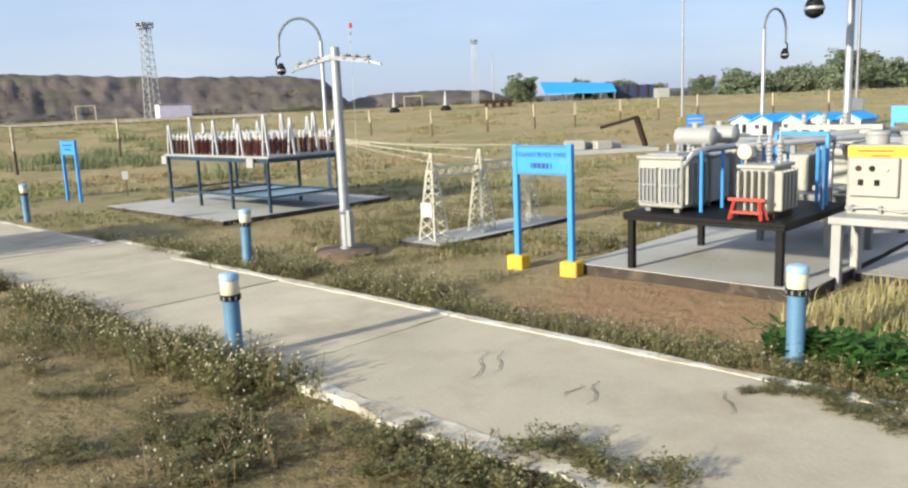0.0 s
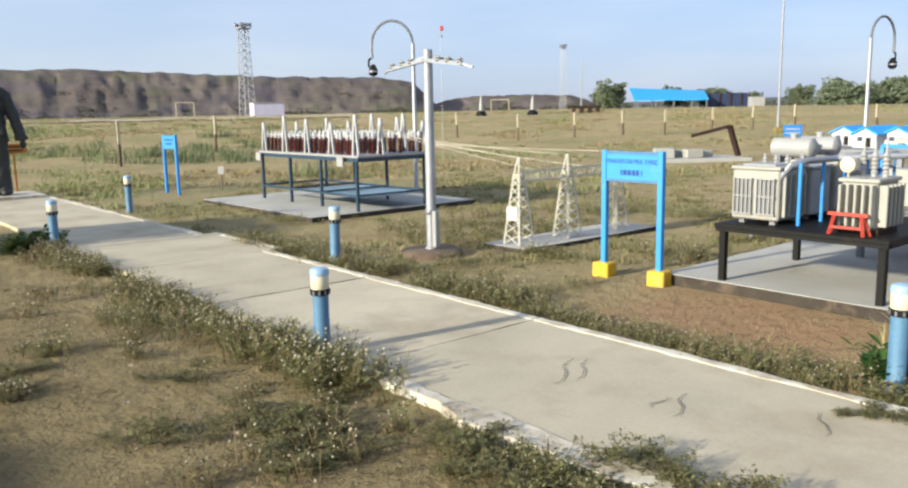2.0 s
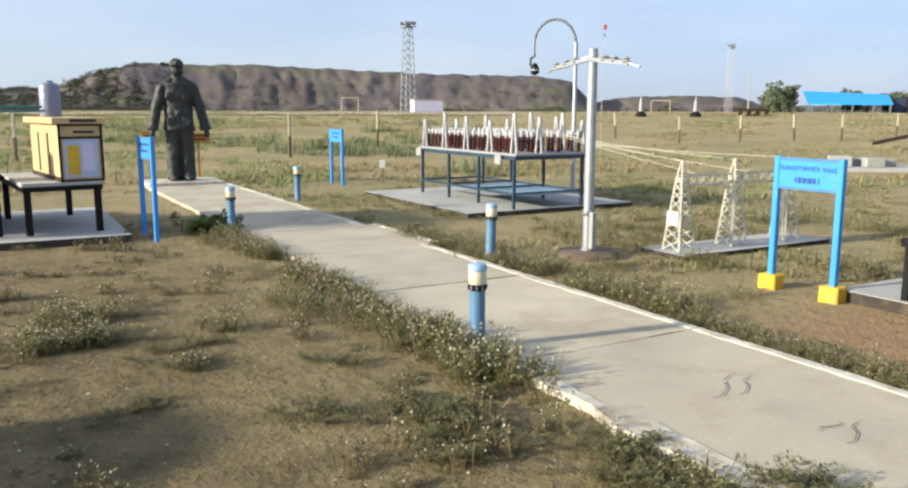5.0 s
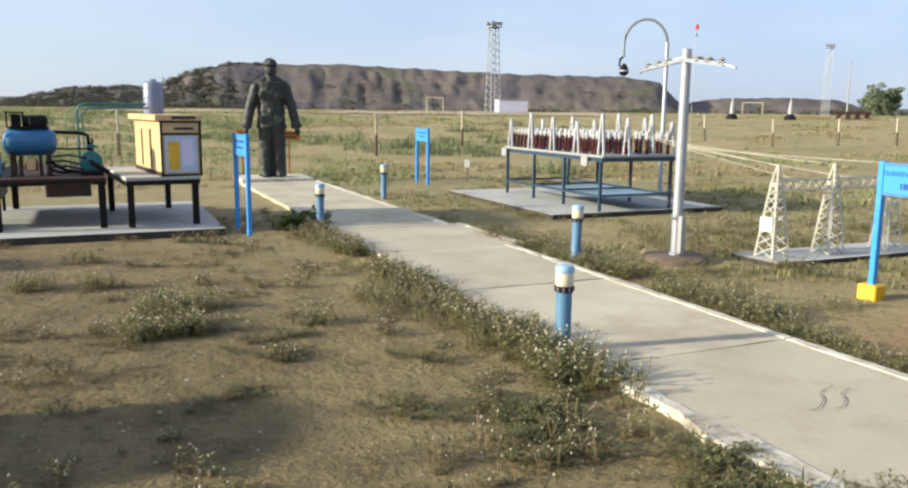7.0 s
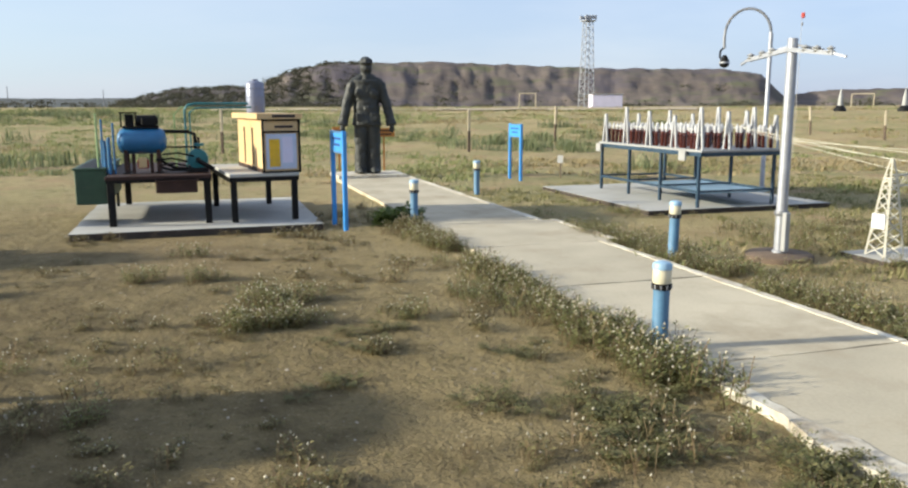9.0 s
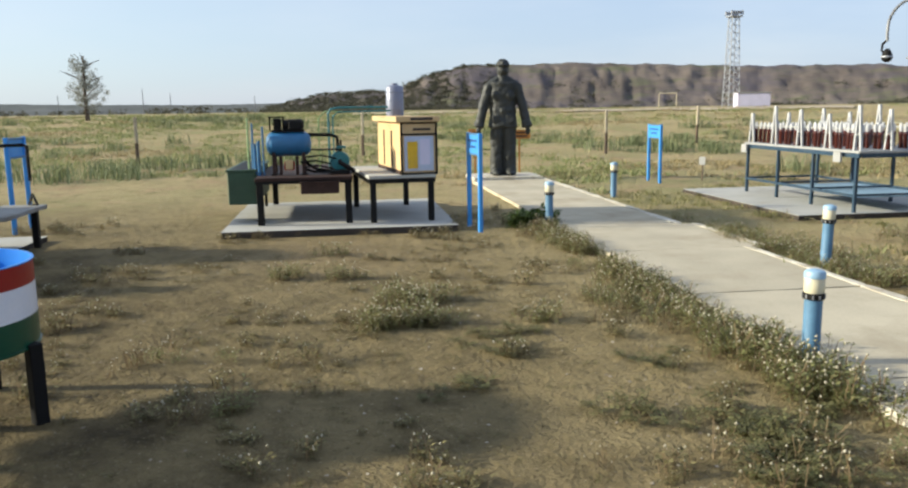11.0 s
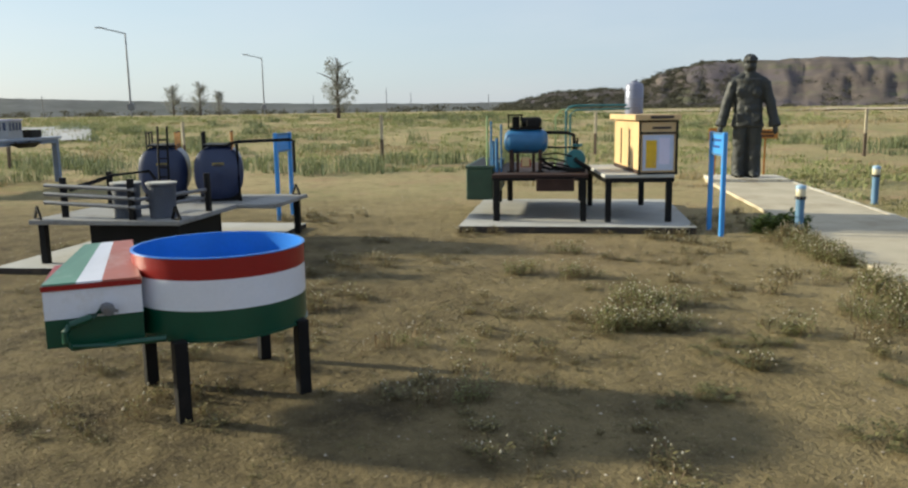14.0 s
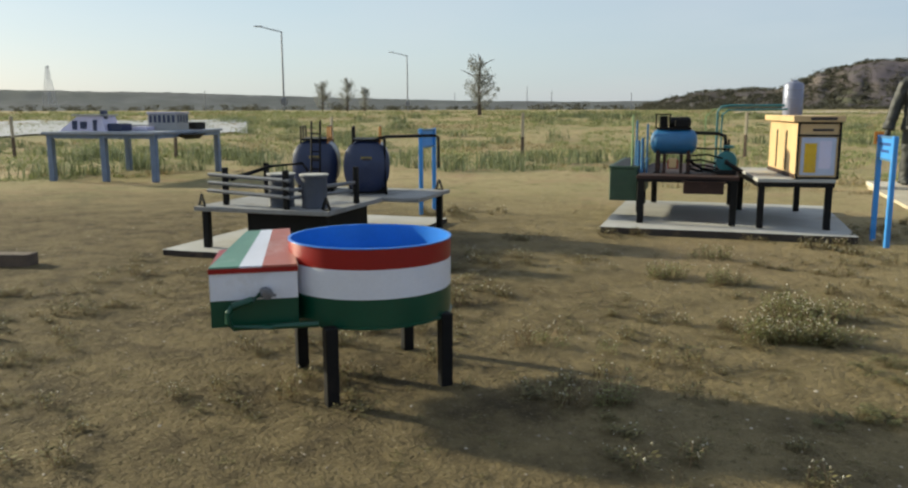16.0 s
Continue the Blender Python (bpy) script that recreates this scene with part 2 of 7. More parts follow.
M_TANKBLUE = material("navy tank paint", (0.022, 0.034, 0.085), 0.4, vary=0.3, scale=5, bump=0.1, dirt=(0.07, 0.07, 0.1), dirt_amount=0.3)
M_COMPBLUE = material("compressor blue paint", (0.025, 0.135, 0.29), 0.4, vary=0.2, scale=6, bump=0.1, dirt=(0.05, 0.1, 0.16), dirt_amount=0.3)
M_TEAL = material("teal paint", (0.02, 0.15, 0.17), 0.45, vary=0.2, scale=6, bump=0.1, dirt=(0.05, 0.13, 0.13), dirt_amount=0.25)
M_GREEN = material("olive green paint", (0.035, 0.075, 0.04), 0.55, vary=0.25, scale=5, bump=0.1, dirt=(0.07, 0.07, 0.05), dirt_amount=0.25)
M_RUST = material("rusty brown paint", (0.042, 0.022, 0.017), 0.7, vary=0.35, scale=6, bump=0.2, dirt=(0.11, 0.055, 0.035), dirt_amount=0.25, spec=0.25)
M_CABIN = material("ochre painted sheet", (0.60, 0.41, 0.2), 0.55, vary=0.12, scale=3, bump=0.1, dirt=(0.5, 0.36, 0.2), dirt_amount=0.2)
M_SILVER = material("silver tank paint", (0.2, 0.215, 0.29), 0.4, metal=0.2, vary=0.15, bump=0.05)
M_STATUE = material("dark bronze paint", (0.022, 0.024, 0.022), 0.6, vary=0.15, scale=4, bump=0.3, dirt=(0.031, 0.033, 0.03), dirt_amount=0.3)
M_POSTER = material("poster paper", (0.47, 0.52, 0.66), 0.5, vary=0.1, scale=6, bump=0.0)
M_ROOFBLUE = material("blue roof sheet", (0.02, 0.33, 0.80), 0.5, vary=0.15, scale=2, bump=0.1)
M_HOUSE = material("house white", (0.42, 0.42, 0.43), 0.6, vary=0.12, bump=0.1)
M_LILAC = material("lilac white sheet", (0.62, 0.58, 0.72), 0.6, vary=0.1, scale=2, bump=0.05)
M_TIMBER = material("weathered timber", (0.12, 0.085, 0.06), 0.9, vary=0.35, scale=10, bump=0.4)
M_POSTTOP = material("pale post paint", (0.42, 0.36, 0.26), 0.8, vary=0.3, scale=10, bump=0.3)
M_BARK = material("bark", (0.10, 0.075, 0.055), 0.95, vary=0.4, scale=8, bump=0.6)
M_WIRE = material("wire", (0.35, 0.34, 0.33), 0.5, metal=0.5, vary=0.2, bump=0)
M_ORANGE = material("orange board paint", (0.50, 0.20, 0.035), 0.6, vary=0.2, bump=0.1)
M_WEED = leaf_material("weed leaves", (0.10, 0.115, 0.04), (0.31, 0.30, 0.125))
M_STEM = leaf_material("brown weed stems", (0.11, 0.075, 0.045), (0.24, 0.17, 0.095))
M_DRYWEED = leaf_material("dry weed", (0.13, 0.10, 0.045), (0.30, 0.235, 0.11))
M_SEED = leaf_material("seed heads", (0.38, 0.34, 0.24), (0.66, 0.60, 0.47))
M_GRASS = leaf_material("field grass", (0.26, 0.21, 0.11), (0.43, 0.35, 0.19))
M_SHRUB = leaf_material("shrub leaves", (0.045, 0.075, 0.02), (0.11, 0.15, 0.045))
M_BUSHGREEN = leaf_material("fresh green leaves", (0.022, 0.07, 0.012), (0.07, 0.15, 0.03))
M_TREELEAF = leaf_material("tree leaves", (0.10, 0.13, 0.075), (0.225, 0.26, 0.17))
M_GREYLEAF = leaf_material("grey green leaves", (0.21, 0.215, 0.195), (0.35, 0.355, 0.32))

# ---- mesh helpers ----
U, N = Vector((0.716, -0.698, 0)), Vector((0.698, 0.716, 0))
ANG = math.degrees(math.atan2(-0.698, 0.716))


def spot(a, s, z=0.0):
    """A place by its metres along the path and across it."""
    return U * a + N * s + Vector((0, 0, z))


def plan(a, s, z=0.0, turn=0.0):
    p = spot(a, s, z)
    return pose(p.x, p.y, p.z, 0, 0, ANG + turn)


def box(bm, c, d, turn=0.0, bevel=0.0, tilt=None):
    """A box round c with the edges d."""
    m = Matrix.Translation(c) @ (tilt if tilt else Matrix.Rotation(radians(turn), 4, "Z")) @ Matrix.Diagonal((*d, 1))
    made = bmesh.ops.create_cube(bm, size=1, matrix=m)["verts"]
    if bevel:
        edges = list({e for v in made for e in v.link_edges})
        bmesh.ops.bevel(bm, geom=edges, offset=bevel, segments=1, affect="EDGES")
    return bm


def rod(bm, p, q, r, r2=None, seg=10, caps=True):
    """A round bar from p to q."""
    p, q = Vector(p), Vector(q)
    d = q - p
    m = Matrix.Translation((p + q) / 2) @ d.to_track_quat("Z", "Y").to_matrix().to_4x4()
    bmesh.ops.create_cone(bm, cap_ends=caps, segments=seg, radius1=r, radius2=r if r2 is None else r2, depth=d.length, matrix=m)
    return bm


def bar(bm, p, q, w, h=None):
    """A square bar from p to q."""
    p, q = Vector(p), Vector(q)
    d = q - p
    m = Matrix.Translation((p + q) / 2) @ d.to_track_quat("Z", "Y").to_matrix().to_4x4() @ Matrix.Diagonal((w, h or w, d.length, 1))
    bmesh.ops.create_cube(bm, size=1, matrix=m)
    return bm


def lathe(bm, prof, seg=24, at=(0, 0, 0), axis=None, caps=True):
    """A turned body from (radius, height) pairs."""
    m = Matrix.Translation(at) @ (axis.to_track_quat("Z", "Y").to_matrix().to_4x4() if axis else Matrix())
    rings = []
    for r, z in prof:
        rings.append([bm.verts.new(m @ Vector((r * math.cos(2 * math.pi * k / seg), r * math.sin(2 * math.pi * k / seg), z))) for k in range(seg)])
    for lo, hi in zip(rings, rings[1:]):
        for k in range(seg):
            bm.faces.new((lo[k], lo[(k + 1) % seg], hi[(k + 1) % seg], hi[k]))
    if caps and prof[0][0] > 1e-4:
        bm.faces.new(rings[0][::-1])
    if caps and prof[-1][0] > 1e-4:
        bm.faces.new(rings[-1])
    return bm


def tube(bm, pts, r, seg=8):
    """A bent pipe along points."""
    pts = [Vector(p) for p in pts]
    rings = []
    for i, p in enumerate(pts):
        d = (pts[min(i + 1, len(pts) - 1)] - pts[max(i - 1, 0)]).normalized()
        m = d.to_track_quat("Z", "Y").to_matrix()
        rr = r[i] if isinstance(r, (list, tuple)) else r
        rings.append([bm.verts.new(p + m @ Vector((rr * math.cos(2 * math.pi * k / seg), rr * math.sin(2 * math.pi * k / seg), 0))) for k in range(seg)])
    for lo, hi in zip(rings, rings[1:]):
        off = min(range(seg), key=lambda o: (lo[0].co - hi[o].co).length)
        for k in range(seg):
            bm.faces.new((lo[k], lo[(k + 1) % seg], hi[(k + 1 + off) % seg], hi[(k + off) % seg]))
    bm.faces.new(rings[0][::-1])
    bm.faces.new(rings[-1])
    return bm


def mesh_of(name, bm, mat, smooth=True):
    bmesh.ops.recalc_face_normals(bm, faces=bm.faces)
    me = bpy.data.meshes.new(name)
    bm.to_mesh(me)
    bm.free()
    me.materials.append(mat)
    if smooth:
        me.shade_smooth()
        me.set_sharp_from_angle(angle=radians(35))
    return me


def part(name, bm, mat, parent, label="", at=None):
    """One mesh object under a thing or a part."""
    ob = new(name, mesh_of(name, bm, mat) if isinstance(bm, bmesh.types.BMesh) else bm)
    if not isinstance(bm, bmesh.types.BMesh) and mat and not ob.data.materials:
        ob.data.materials.append(mat)
    ob.parent = parent
    if at is not None:
        ob.matrix_basis = at
    return tagged(ob, label)


def thing(name, m, label, category, group="", kind=""):
    ob = new(name)
    ob.empty_display_size = 0.1
    ob.matrix_basis = m
    return tagged(ob, label, category, group, kind)


def solo(name, bm, mat, m, label, category, group="", kind=""):
    ob = new(name, mesh_of(name, bm, mat))
    ob.matrix_basis = m
    return tagged(ob, label, category, group, kind)


def B():
    return bmesh.new()


def lettering(text, size, mat, parent, m, label, name="lettering"):
    cu = bpy.data.curves.new("lettering", "FONT")
    cu.body, cu.size, cu.align_x, cu.align_y, cu.extrude, cu.resolution_u = text, size, "CENTER", "CENTER", 0.002, 2
    tmp = bpy.data.objects.new("lettering", cu)
    scene.collection.objects.link(tmp)
    bpy.context.view_layer.update()
    me = bpy.data.meshes.new_from_object(tmp.evaluated_get(bpy.context.evaluated_depsgraph_get()))
    bpy.data.objects.remove(tmp)
    me.materials.clear()
    me.materials.append(mat)
    return part(name, me, mat, parent, label, m)


FACE = pose(0, 0, 0, 90, 0, 0)  # text upright, read from the camera's side of the path


def rise(x, y):
    """The lie of the land: flat round the yard, rising gently beyond it."""
    d = math.hypot(x, y)
    k = min(max((d - 26) / 46, 0), 1)
    h = 1.35 * k * k * (3 - 2 * k)
    f = min(max((d - 9) / 14, 0.0), 1.0)
    h += 0.05 * f * noise.noise((x * 0.22, y * 0.22, 0.3)) + 0.008 * noise.noise((x * 1.3, y * 1.3, 2.0))
    return h - 0.004


# ---- ground ----
def make_ground():
    k = np.linspace(-1, 1, 221)
    axis = np.sign(k) * (np.exp(np.abs(k) * 5.6) - 1) / (math.exp(5.6) - 1) * 2600
    verts, faces, w = [], [], len(axis)
    for y in axis:
        for x in axis:
            X, Y = x - 4, y + 6
            verts.append((X, Y, rise(X, Y)))
    for j in range(w - 1):
        for i in range(w - 1):
            faces.append((j * w + i, j * w + i + 1, j * w + w + i + 1, j * w + w + i))
    me = bpy.data.meshes.new("ground")
    me.from_pydata(verts, [], faces)
    me.shade_smooth()
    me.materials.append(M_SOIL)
    tagged(new("ground", me), "dry brown soil with dust, pebbles and sparse weeds", "ground", kind="structure")


make_ground()


def slab_bm(a0, a1, s0, s1, z0, z1, wob=0.02, step=0.25, seed=0.0):
    """A concrete slab with slightly ragged edges, in the path's own axes."""
    def edge(p, q):
        p, q = Vector(p), Vector(q)
        n = max(2, int((q - p).length / step))
        out = []
        for i in range(n):
            c = p.lerp(q, i / n)
            o = noise.noise((c.x * 2.3 + seed, c.y * 2.3, seed)) * wob + noise.noise((c.x * 9 + seed, c.y * 9, seed)) * wob * 0.5
            d = (q - p).normalized()
            out.append(c + Vector((d.y, -d.x)) * (o if i else 0))
        return out
    loop = edge((a0, s0), (a1, s0)) + edge((a1, s0), (a1, s1)) + edge((a1, s1), (a0, s1)) + edge((a0, s1), (a0, s0))
    bm = B()
    top = [bm.verts.new((p.x, p.y, z1)) for p in loop]
    low = [bm.verts.new((p.x, p.y, z0)) for p in loop]
    bm.faces.new(top)
    for i in range(len(loop)):
        bm.faces.new((low[i], low[(i + 1) % len(loop)], top[(i + 1) % len(loop)], top[i]))
    edges = [e for e in bm.edges if all(v.co.z == z1 for v in e.verts)]
    bmesh.ops.bevel(bm, geom=edges, offset=0.008, segments=1, affect="EDGES")
    return bm


# ---- path ----
path = thing("pavement", plan(0, 0), "pale concrete footpath with ragged edges and open joints", "path", kind="structure")
joints = [-18.1, -15.3, -12.4, -10.15, -8.35, -6.31, -4.1, 2.2, 5.5, 9, 12.5]
for i, (a0, a1) in enumerate(zip(joints, joints[1:])):
    far = 4.42 if a0 == -10.15 else 4.22
    near = 2.62 if a0 < -8 else 2.66
    gap = 0.03 if i == 5 else 0.002
    ob = part("concrete_slab", slab_bm(a0 + gap, a1 - 0.002, near, far, -0.1, 0.047, 0.03, seed=i * 3.1), M_CONC, path)
    part("edging", slab_bm(a0 + 0.01, a1 - 0.01, far - 0.04, far + 0.035, -0.1, 0.054, 0.035, 0.12, seed=i * 1.7 + 9), M_EDGE, path, "chipped pale concrete edging")
    if a0 > -5:
        part("edging", slab_bm(a0 + 0.01, a1 - 0.01, near - 0.11, near + 0.03, -0.1, 0.052, 0.075, 0.09, seed=i * 2.7 + 4), M_EDGE, path, "chipped pale concrete edging")


def crack(a, s, length, bend, turn):
    bm = B()
    pts = []
    for i in range(15):
        k = i / 14
        pts.append((0.03 * bend * math.sin(k * 5.5 + 0.4) + 0.005 * math.sin(k * 17), (k - 0.5) * length, 0))
    tube(bm, pts, [0.0009 + 0.0016 * math.sin(math.pi * i / 14) for i in range(15)], 5)
    part("crack", bm, M_CRACK, path, "thin dark wavy crack", pose(a, s, 0.054, 0, 0, turn))


for a, s, L, b, tn in ((-3.13, 3.45, 0.5, 1.3, 24), (-3.08, 3.56, 0.4, 1.0, 27), (-2.34, 3.47, 0.36, 1.1, 18), (-2.44, 3.42, 0.2, -0.8, 14), (-1.72, 3.75, 0.32, 0.8, 26)):
    crack(a, s, L, b, tn)


def pad(name, a0, a1, s0, s1, h, label):
    ob = thing(name, plan(0, 0), label, "concrete pad", kind="structure")
    part("top", slab_bm(a0, a1, s0, s1, h * 0.94, h, 0.015, seed=a0), M_SLAB, ob)
    part("edge", slab_bm(a0 + 0.004, a1 - 0.004, s0 + 0.004, s1 - 0.004, -0.1, h * 0.94, 0.03, seed=a0 + 5), M_SLABEDGE, ob, "dark brown edge with earthy patches")
    return ob


pad("pavement_rack", -14.2, -10.35, 6.02, 9.25, 0.07, "low grey concrete pad under a test rack")
pad("pavement_transformer", -4.3, -2.2, 6.1, 9.5, 0.1, "grey concrete pad under the transformer table")
pad("pavement_panel", -2.17, 1.0, 7.1, 9.3, 0.07, "grey concrete pad under the control panel")
pad("pavement_compressor", -13.75, -10.5, -1.7, 1.33, 0.085, "grey concrete pad under the compressor tables")
pad("pavement_tower", -6.93, -6.27, 6.3, 8.75, 0.05, "narrow pale concrete strip under lattice towers")
pad("pavement_tank", -10.9, -7.5, -6.1, -3.9, 0.06, "pale concrete pad under the tank platform")


# ---- bollards ----
def bollard():
    ob = thing("bollard_light", Matrix(), "blue steel bollard light with cream lens beside the path", "bollard", "bollards along the path")
    part("post", lathe(B(), [(0.056, -0.05), (0.056, 0.0), (0.052, 0.01), (0.052, 0.44)], 20), M_BOLLARD, ob)
    part("collar", lathe(B(), [(0.058, 0.44), (0.064, 0.445), (0.064, 0.475), (0.06, 0.48)], 20), M_DARK, ob, "black slotted collar")
    part("lens", lathe(B(), [(0.056, 0.48), (0.059, 0.49), (0.059, 0.565), (0.056, 0.57)], 20), M_CREAM, ob, "cream translucent lens")
    part("cap", lathe(B(), [(0.062, 0.57), (0.063, 0.598), (0.054, 0.612), (0.02, 0.622), (0.0, 0.624)], 20), M_PALEBLUE, ob, "pale blue cap")
    for k in range(10):
        bm = box(B(), (0.0645, 0, 0.46), (0.004, 0.012, 0.026))
        part("slot", bm, M_STEEL, ob, "", pose(0, 0, 0, 0, 0, k * 36))
    return ob


first = bollard()
first.matrix_basis = plan(-4.46, 2.6)
for a, s, lean in ((-7.3, 4.49, 1.0), (-13.75, 4.55, 0), (-10.5, 2.55, 0), (-1.72, 4.62, 0)):
    copy_thing(first, plan(a, s) @ pose(0, 0, 0, lean, lean * 0.5, 33 * a))


# ---- signs ----
def sign(a, s, h, w, bars, block, turn=0.0, label="blue painted two-post sign board with dark lettering"):
    ob = thing("sign_board", plan(a, s, 0, turn), label, "sign", "blue sign boards")
    z0 = 0.1 if block else -0.05
    for x in (-w / 2, w / 2):
        part("post", box(B(), (x, 0, (h + z0) / 2), (0.055, 0.055, h - z0), bevel=0.006), M_BLUE, ob)
        if block:
            part("footing", box(B(), (x, 0, 0.04), (0.17, 0.17, 0.18), 8, bevel=0.012), M_YELLOW, ob, "yellow painted concrete footing")
    part("board", box(B(), (0, -0.01, h - 0.15), (w - 0.055, 0.02, 0.235), bevel=0.003), M_BLUE, ob)
    part("top_rail", box(B(), (0, 0, h - 0.02), (w - 0.055, 0.045, 0.025)), M_BLUE2, ob)
    part("bottom_rail", box(B(), (0, 0, h - 0.275), (w - 0.055, 0.045, 0.025)), M_BLUE2, ob)
    if bars:
        for z, k in ((h - 0.1, 0.72), (h - 0.18, 0.5)):
            part("lettering", box(B(), (0, -0.022, z), (w * k, 0.004, 0.03)), M_TEXT, ob, "dark lettering too small to read")
    return ob


s1 = sign(-4.6, 6.02, 1.2, 0.63, False, True, label="blue sign board on yellow footings, lettered TRANSFORMER YARD")
lettering("TRANSFORMER YARD", 0.062, M_TEXT, s1, pose(0, -0.022, 1.1, 90, 0, 0), "dark capital lettering")
for x, w in ((-0.115, 0.012), (-0.075, 0.04), (-0.025, 0.035), (0.025, 0.04), (0.07, 0.03), (0.115, 0.012)):
    part("lettering", box(B(), (x, -0.022, 1.0), (w, 0.004, 0.05)), M_TEXT, s1, "dark lettering too small to read")
sign(-16.3, 6.3, 1.2, 0.63, True, False, label="blue two-post sign board standing in dry grass")
sign(-10.62, 1.57, 1.27, 0.52, True, False, 7, label="blue two-post sign board beside the compressor pad")
sign(-11.9, -4.55, 1.29, 0.6, True, False, label="blue two-post sign board behind the tank platform")


# ---- far land ----
def hill(name, az0, az1, r0, r1, top, label, mat, step=0.5, rough=1.0, category="hill"):
    """A mound on an arc round the yard; top(az) gives its height."""
    n = int((az1 - az0) / step) + 1
    keys = ((0.0, 0.0), (0.12, 0.16), (0.25, 0.42), (0.36, 0.68), (0.46, 0.9), (0.55, 1.0), (0.8, 1.02), (1.0, 0.9))
    steps = [q * 0.032 for q in range(18)] + [0.65, 0.8, 1.0]
    prof = [(f, float(np.interp(f, [q[0] for q in keys], [q[1] for q in keys]))) for f in steps]
    verts, faces = [], []
    for i in range(n):
        az = az0 + (az1 - az0) * i / (n - 1)
        h = top(az)
        for k, (f, z) in enumerate(prof):
            gully = abs(noise.noise((az * 0.55, f * 2.0, 1))) * 3.0 + abs(noise.noise((az * 1.6, f * 5.0, 5))) * 1.3
            r = r0 + (r1 - r0) * f + rough * (gully - 1.5 + 1.3 * noise.noise((az * 2.6, f * 14, 15)) + 0.7 * noise.noise((az * 5.5, f * 26, 25)))
            zz = 0.9 + max(0.1, h - 0.9) * z + rough * (0.3 * noise.noise((az * 1.3, f * 8, 8)) * (1 if f > 0.1 else 0.2) + 0.2 * noise.noise((az * 4, f * 9, 3)) * (z > 0.5))
            verts.append((-math.sin(radians(az)) * r, math.cos(radians(az)) * r, zz if k else 0.9))
    w = len(prof)
    for i in range(n - 1):
        for k in range(w - 1):
            faces.append((i * w + k, i * w + k + 1, (i + 1) * w + k + 1, (i + 1) * w + k))
    me = bpy.data.meshes.new(name)
    me.from_pydata(verts, [], faces)
    me.shade_smooth()
    me.materials.append(mat)
    return tagged(new(name, me), label, category, kind="structure")


def by_table(table):
    def f(az):
        return float(np.interp(az, [p[0] for p in table], [p[1] for p in table]))
    return f


def bank_material():
    """Earth bank: pale eroded soil, purplish dark seams lying in beds, olive scrub on the ledges."""
    m = material("bare brown earth bank", (0.185, 0.152, 0.13), 0.95, vary=0.4, scale=0.06, bump=0.0, dirt=(0.08, 0.066, 0.062), dirt_amount=0.75, fine=0.5, spec=0.1)
    n, l = m.node_tree.nodes, m.node_tree.links
    b = n["Principled BSDF"]
    under = b.inputs["Base Color"].links[0].from_socket
    co = n.new("ShaderNodeTexCoord")
    mp = n.new("ShaderNodeMapping")
    mp.inputs["Scale"].default_value = (1, 1, 5)
    l.new(co.outputs["Object"], mp.inputs["Vector"])
    for scale, lo, hi, tint in ((0.035, 0.48, 0.6, (0.105, 0.09, 0.098)), (0.11, 0.54, 0.64, (0.12, 0.118, 0.075)), (0.4, 0.56, 0.68, (0.085, 0.082, 0.06))):
        t = n.new("ShaderNodeTexNoise")
        t.inputs["Scale"].default_value, t.inputs["Detail"].default_value, t.inputs["Roughness"].default_value = scale, 8, 0.68
        l.new(mp.outputs[0], t.inputs["Vector"])
        r = n.new("ShaderNodeMapRange")
        r.inputs[1].default_value, r.inputs[2].default_value = lo, hi
        l.new(t.outputs[0], r.inputs[0])
        x = n.new("ShaderNodeMix")
        x.data_type = "RGBA"
        l.new(r.outputs[0], x.inputs["Factor"])
        l.new(under, x.inputs["A"])
        x.inputs["B"].default_value = (*tint, 1)
        under = x.outputs["Result"]
    l.new(under, b.inputs["Base Color"])
    return m


M_HILL = bank_material()
M_RIDGE = material("dusty scrub ridge", (0.125, 0.13, 0.128), 0.95, vary=0.35, scale=0.08, bump=0.0, dirt=(0.085, 0.095, 0.09), dirt_amount=0.5, fine=0.5, spec=0.1)
hill("backdrop_spoil_heap", 4, 50, 128, 190, by_table([(4, 1.0), (6.4, 2.6), (8.0, 7.0), (10, 8.0), (18, 8.5), (24.6, 9.3), (29, 9.9), (37, 9.6), (38.5, 8.8), (40.4, 7.2), (42.1, 4.9), (43.7, 5.0), (47, 4.5), (50, 2.5)]), "long flat-topped bare brown earth heap with dark gullies", M_HILL, 0.25)
hill("backdrop_low_heap", -6, 9, 150, 190, by_table([(-6, 1.2), (-3, 4.0), (0, 4.4), (3, 4.3), (5, 4.0), (7, 2.4), (9, 2)]), "low brown earth heap in the distance", M_HILL, 0.3)
hill("backdrop_embankment", 40, 120, 160, 240, by_table([(40, 3.6), (48, 3.4), (55, 3.2), (65, 3.7), (75, 4.7), (82, 5.5), (95, 6.0), (120, 5.0)]), "long dark grey scrub embankment on the horizon", M_RIDGE, 0.4, 0.6, "embankment")
hill("backdrop_rise", -60, -4, 170, 260, by_table([(-60, 3.2), (-30, 3.4), (-15, 3.2), (-4, 2.5)]), "low dusty rise behind distant trees", M_RIDGE, 0.5, 0.5)


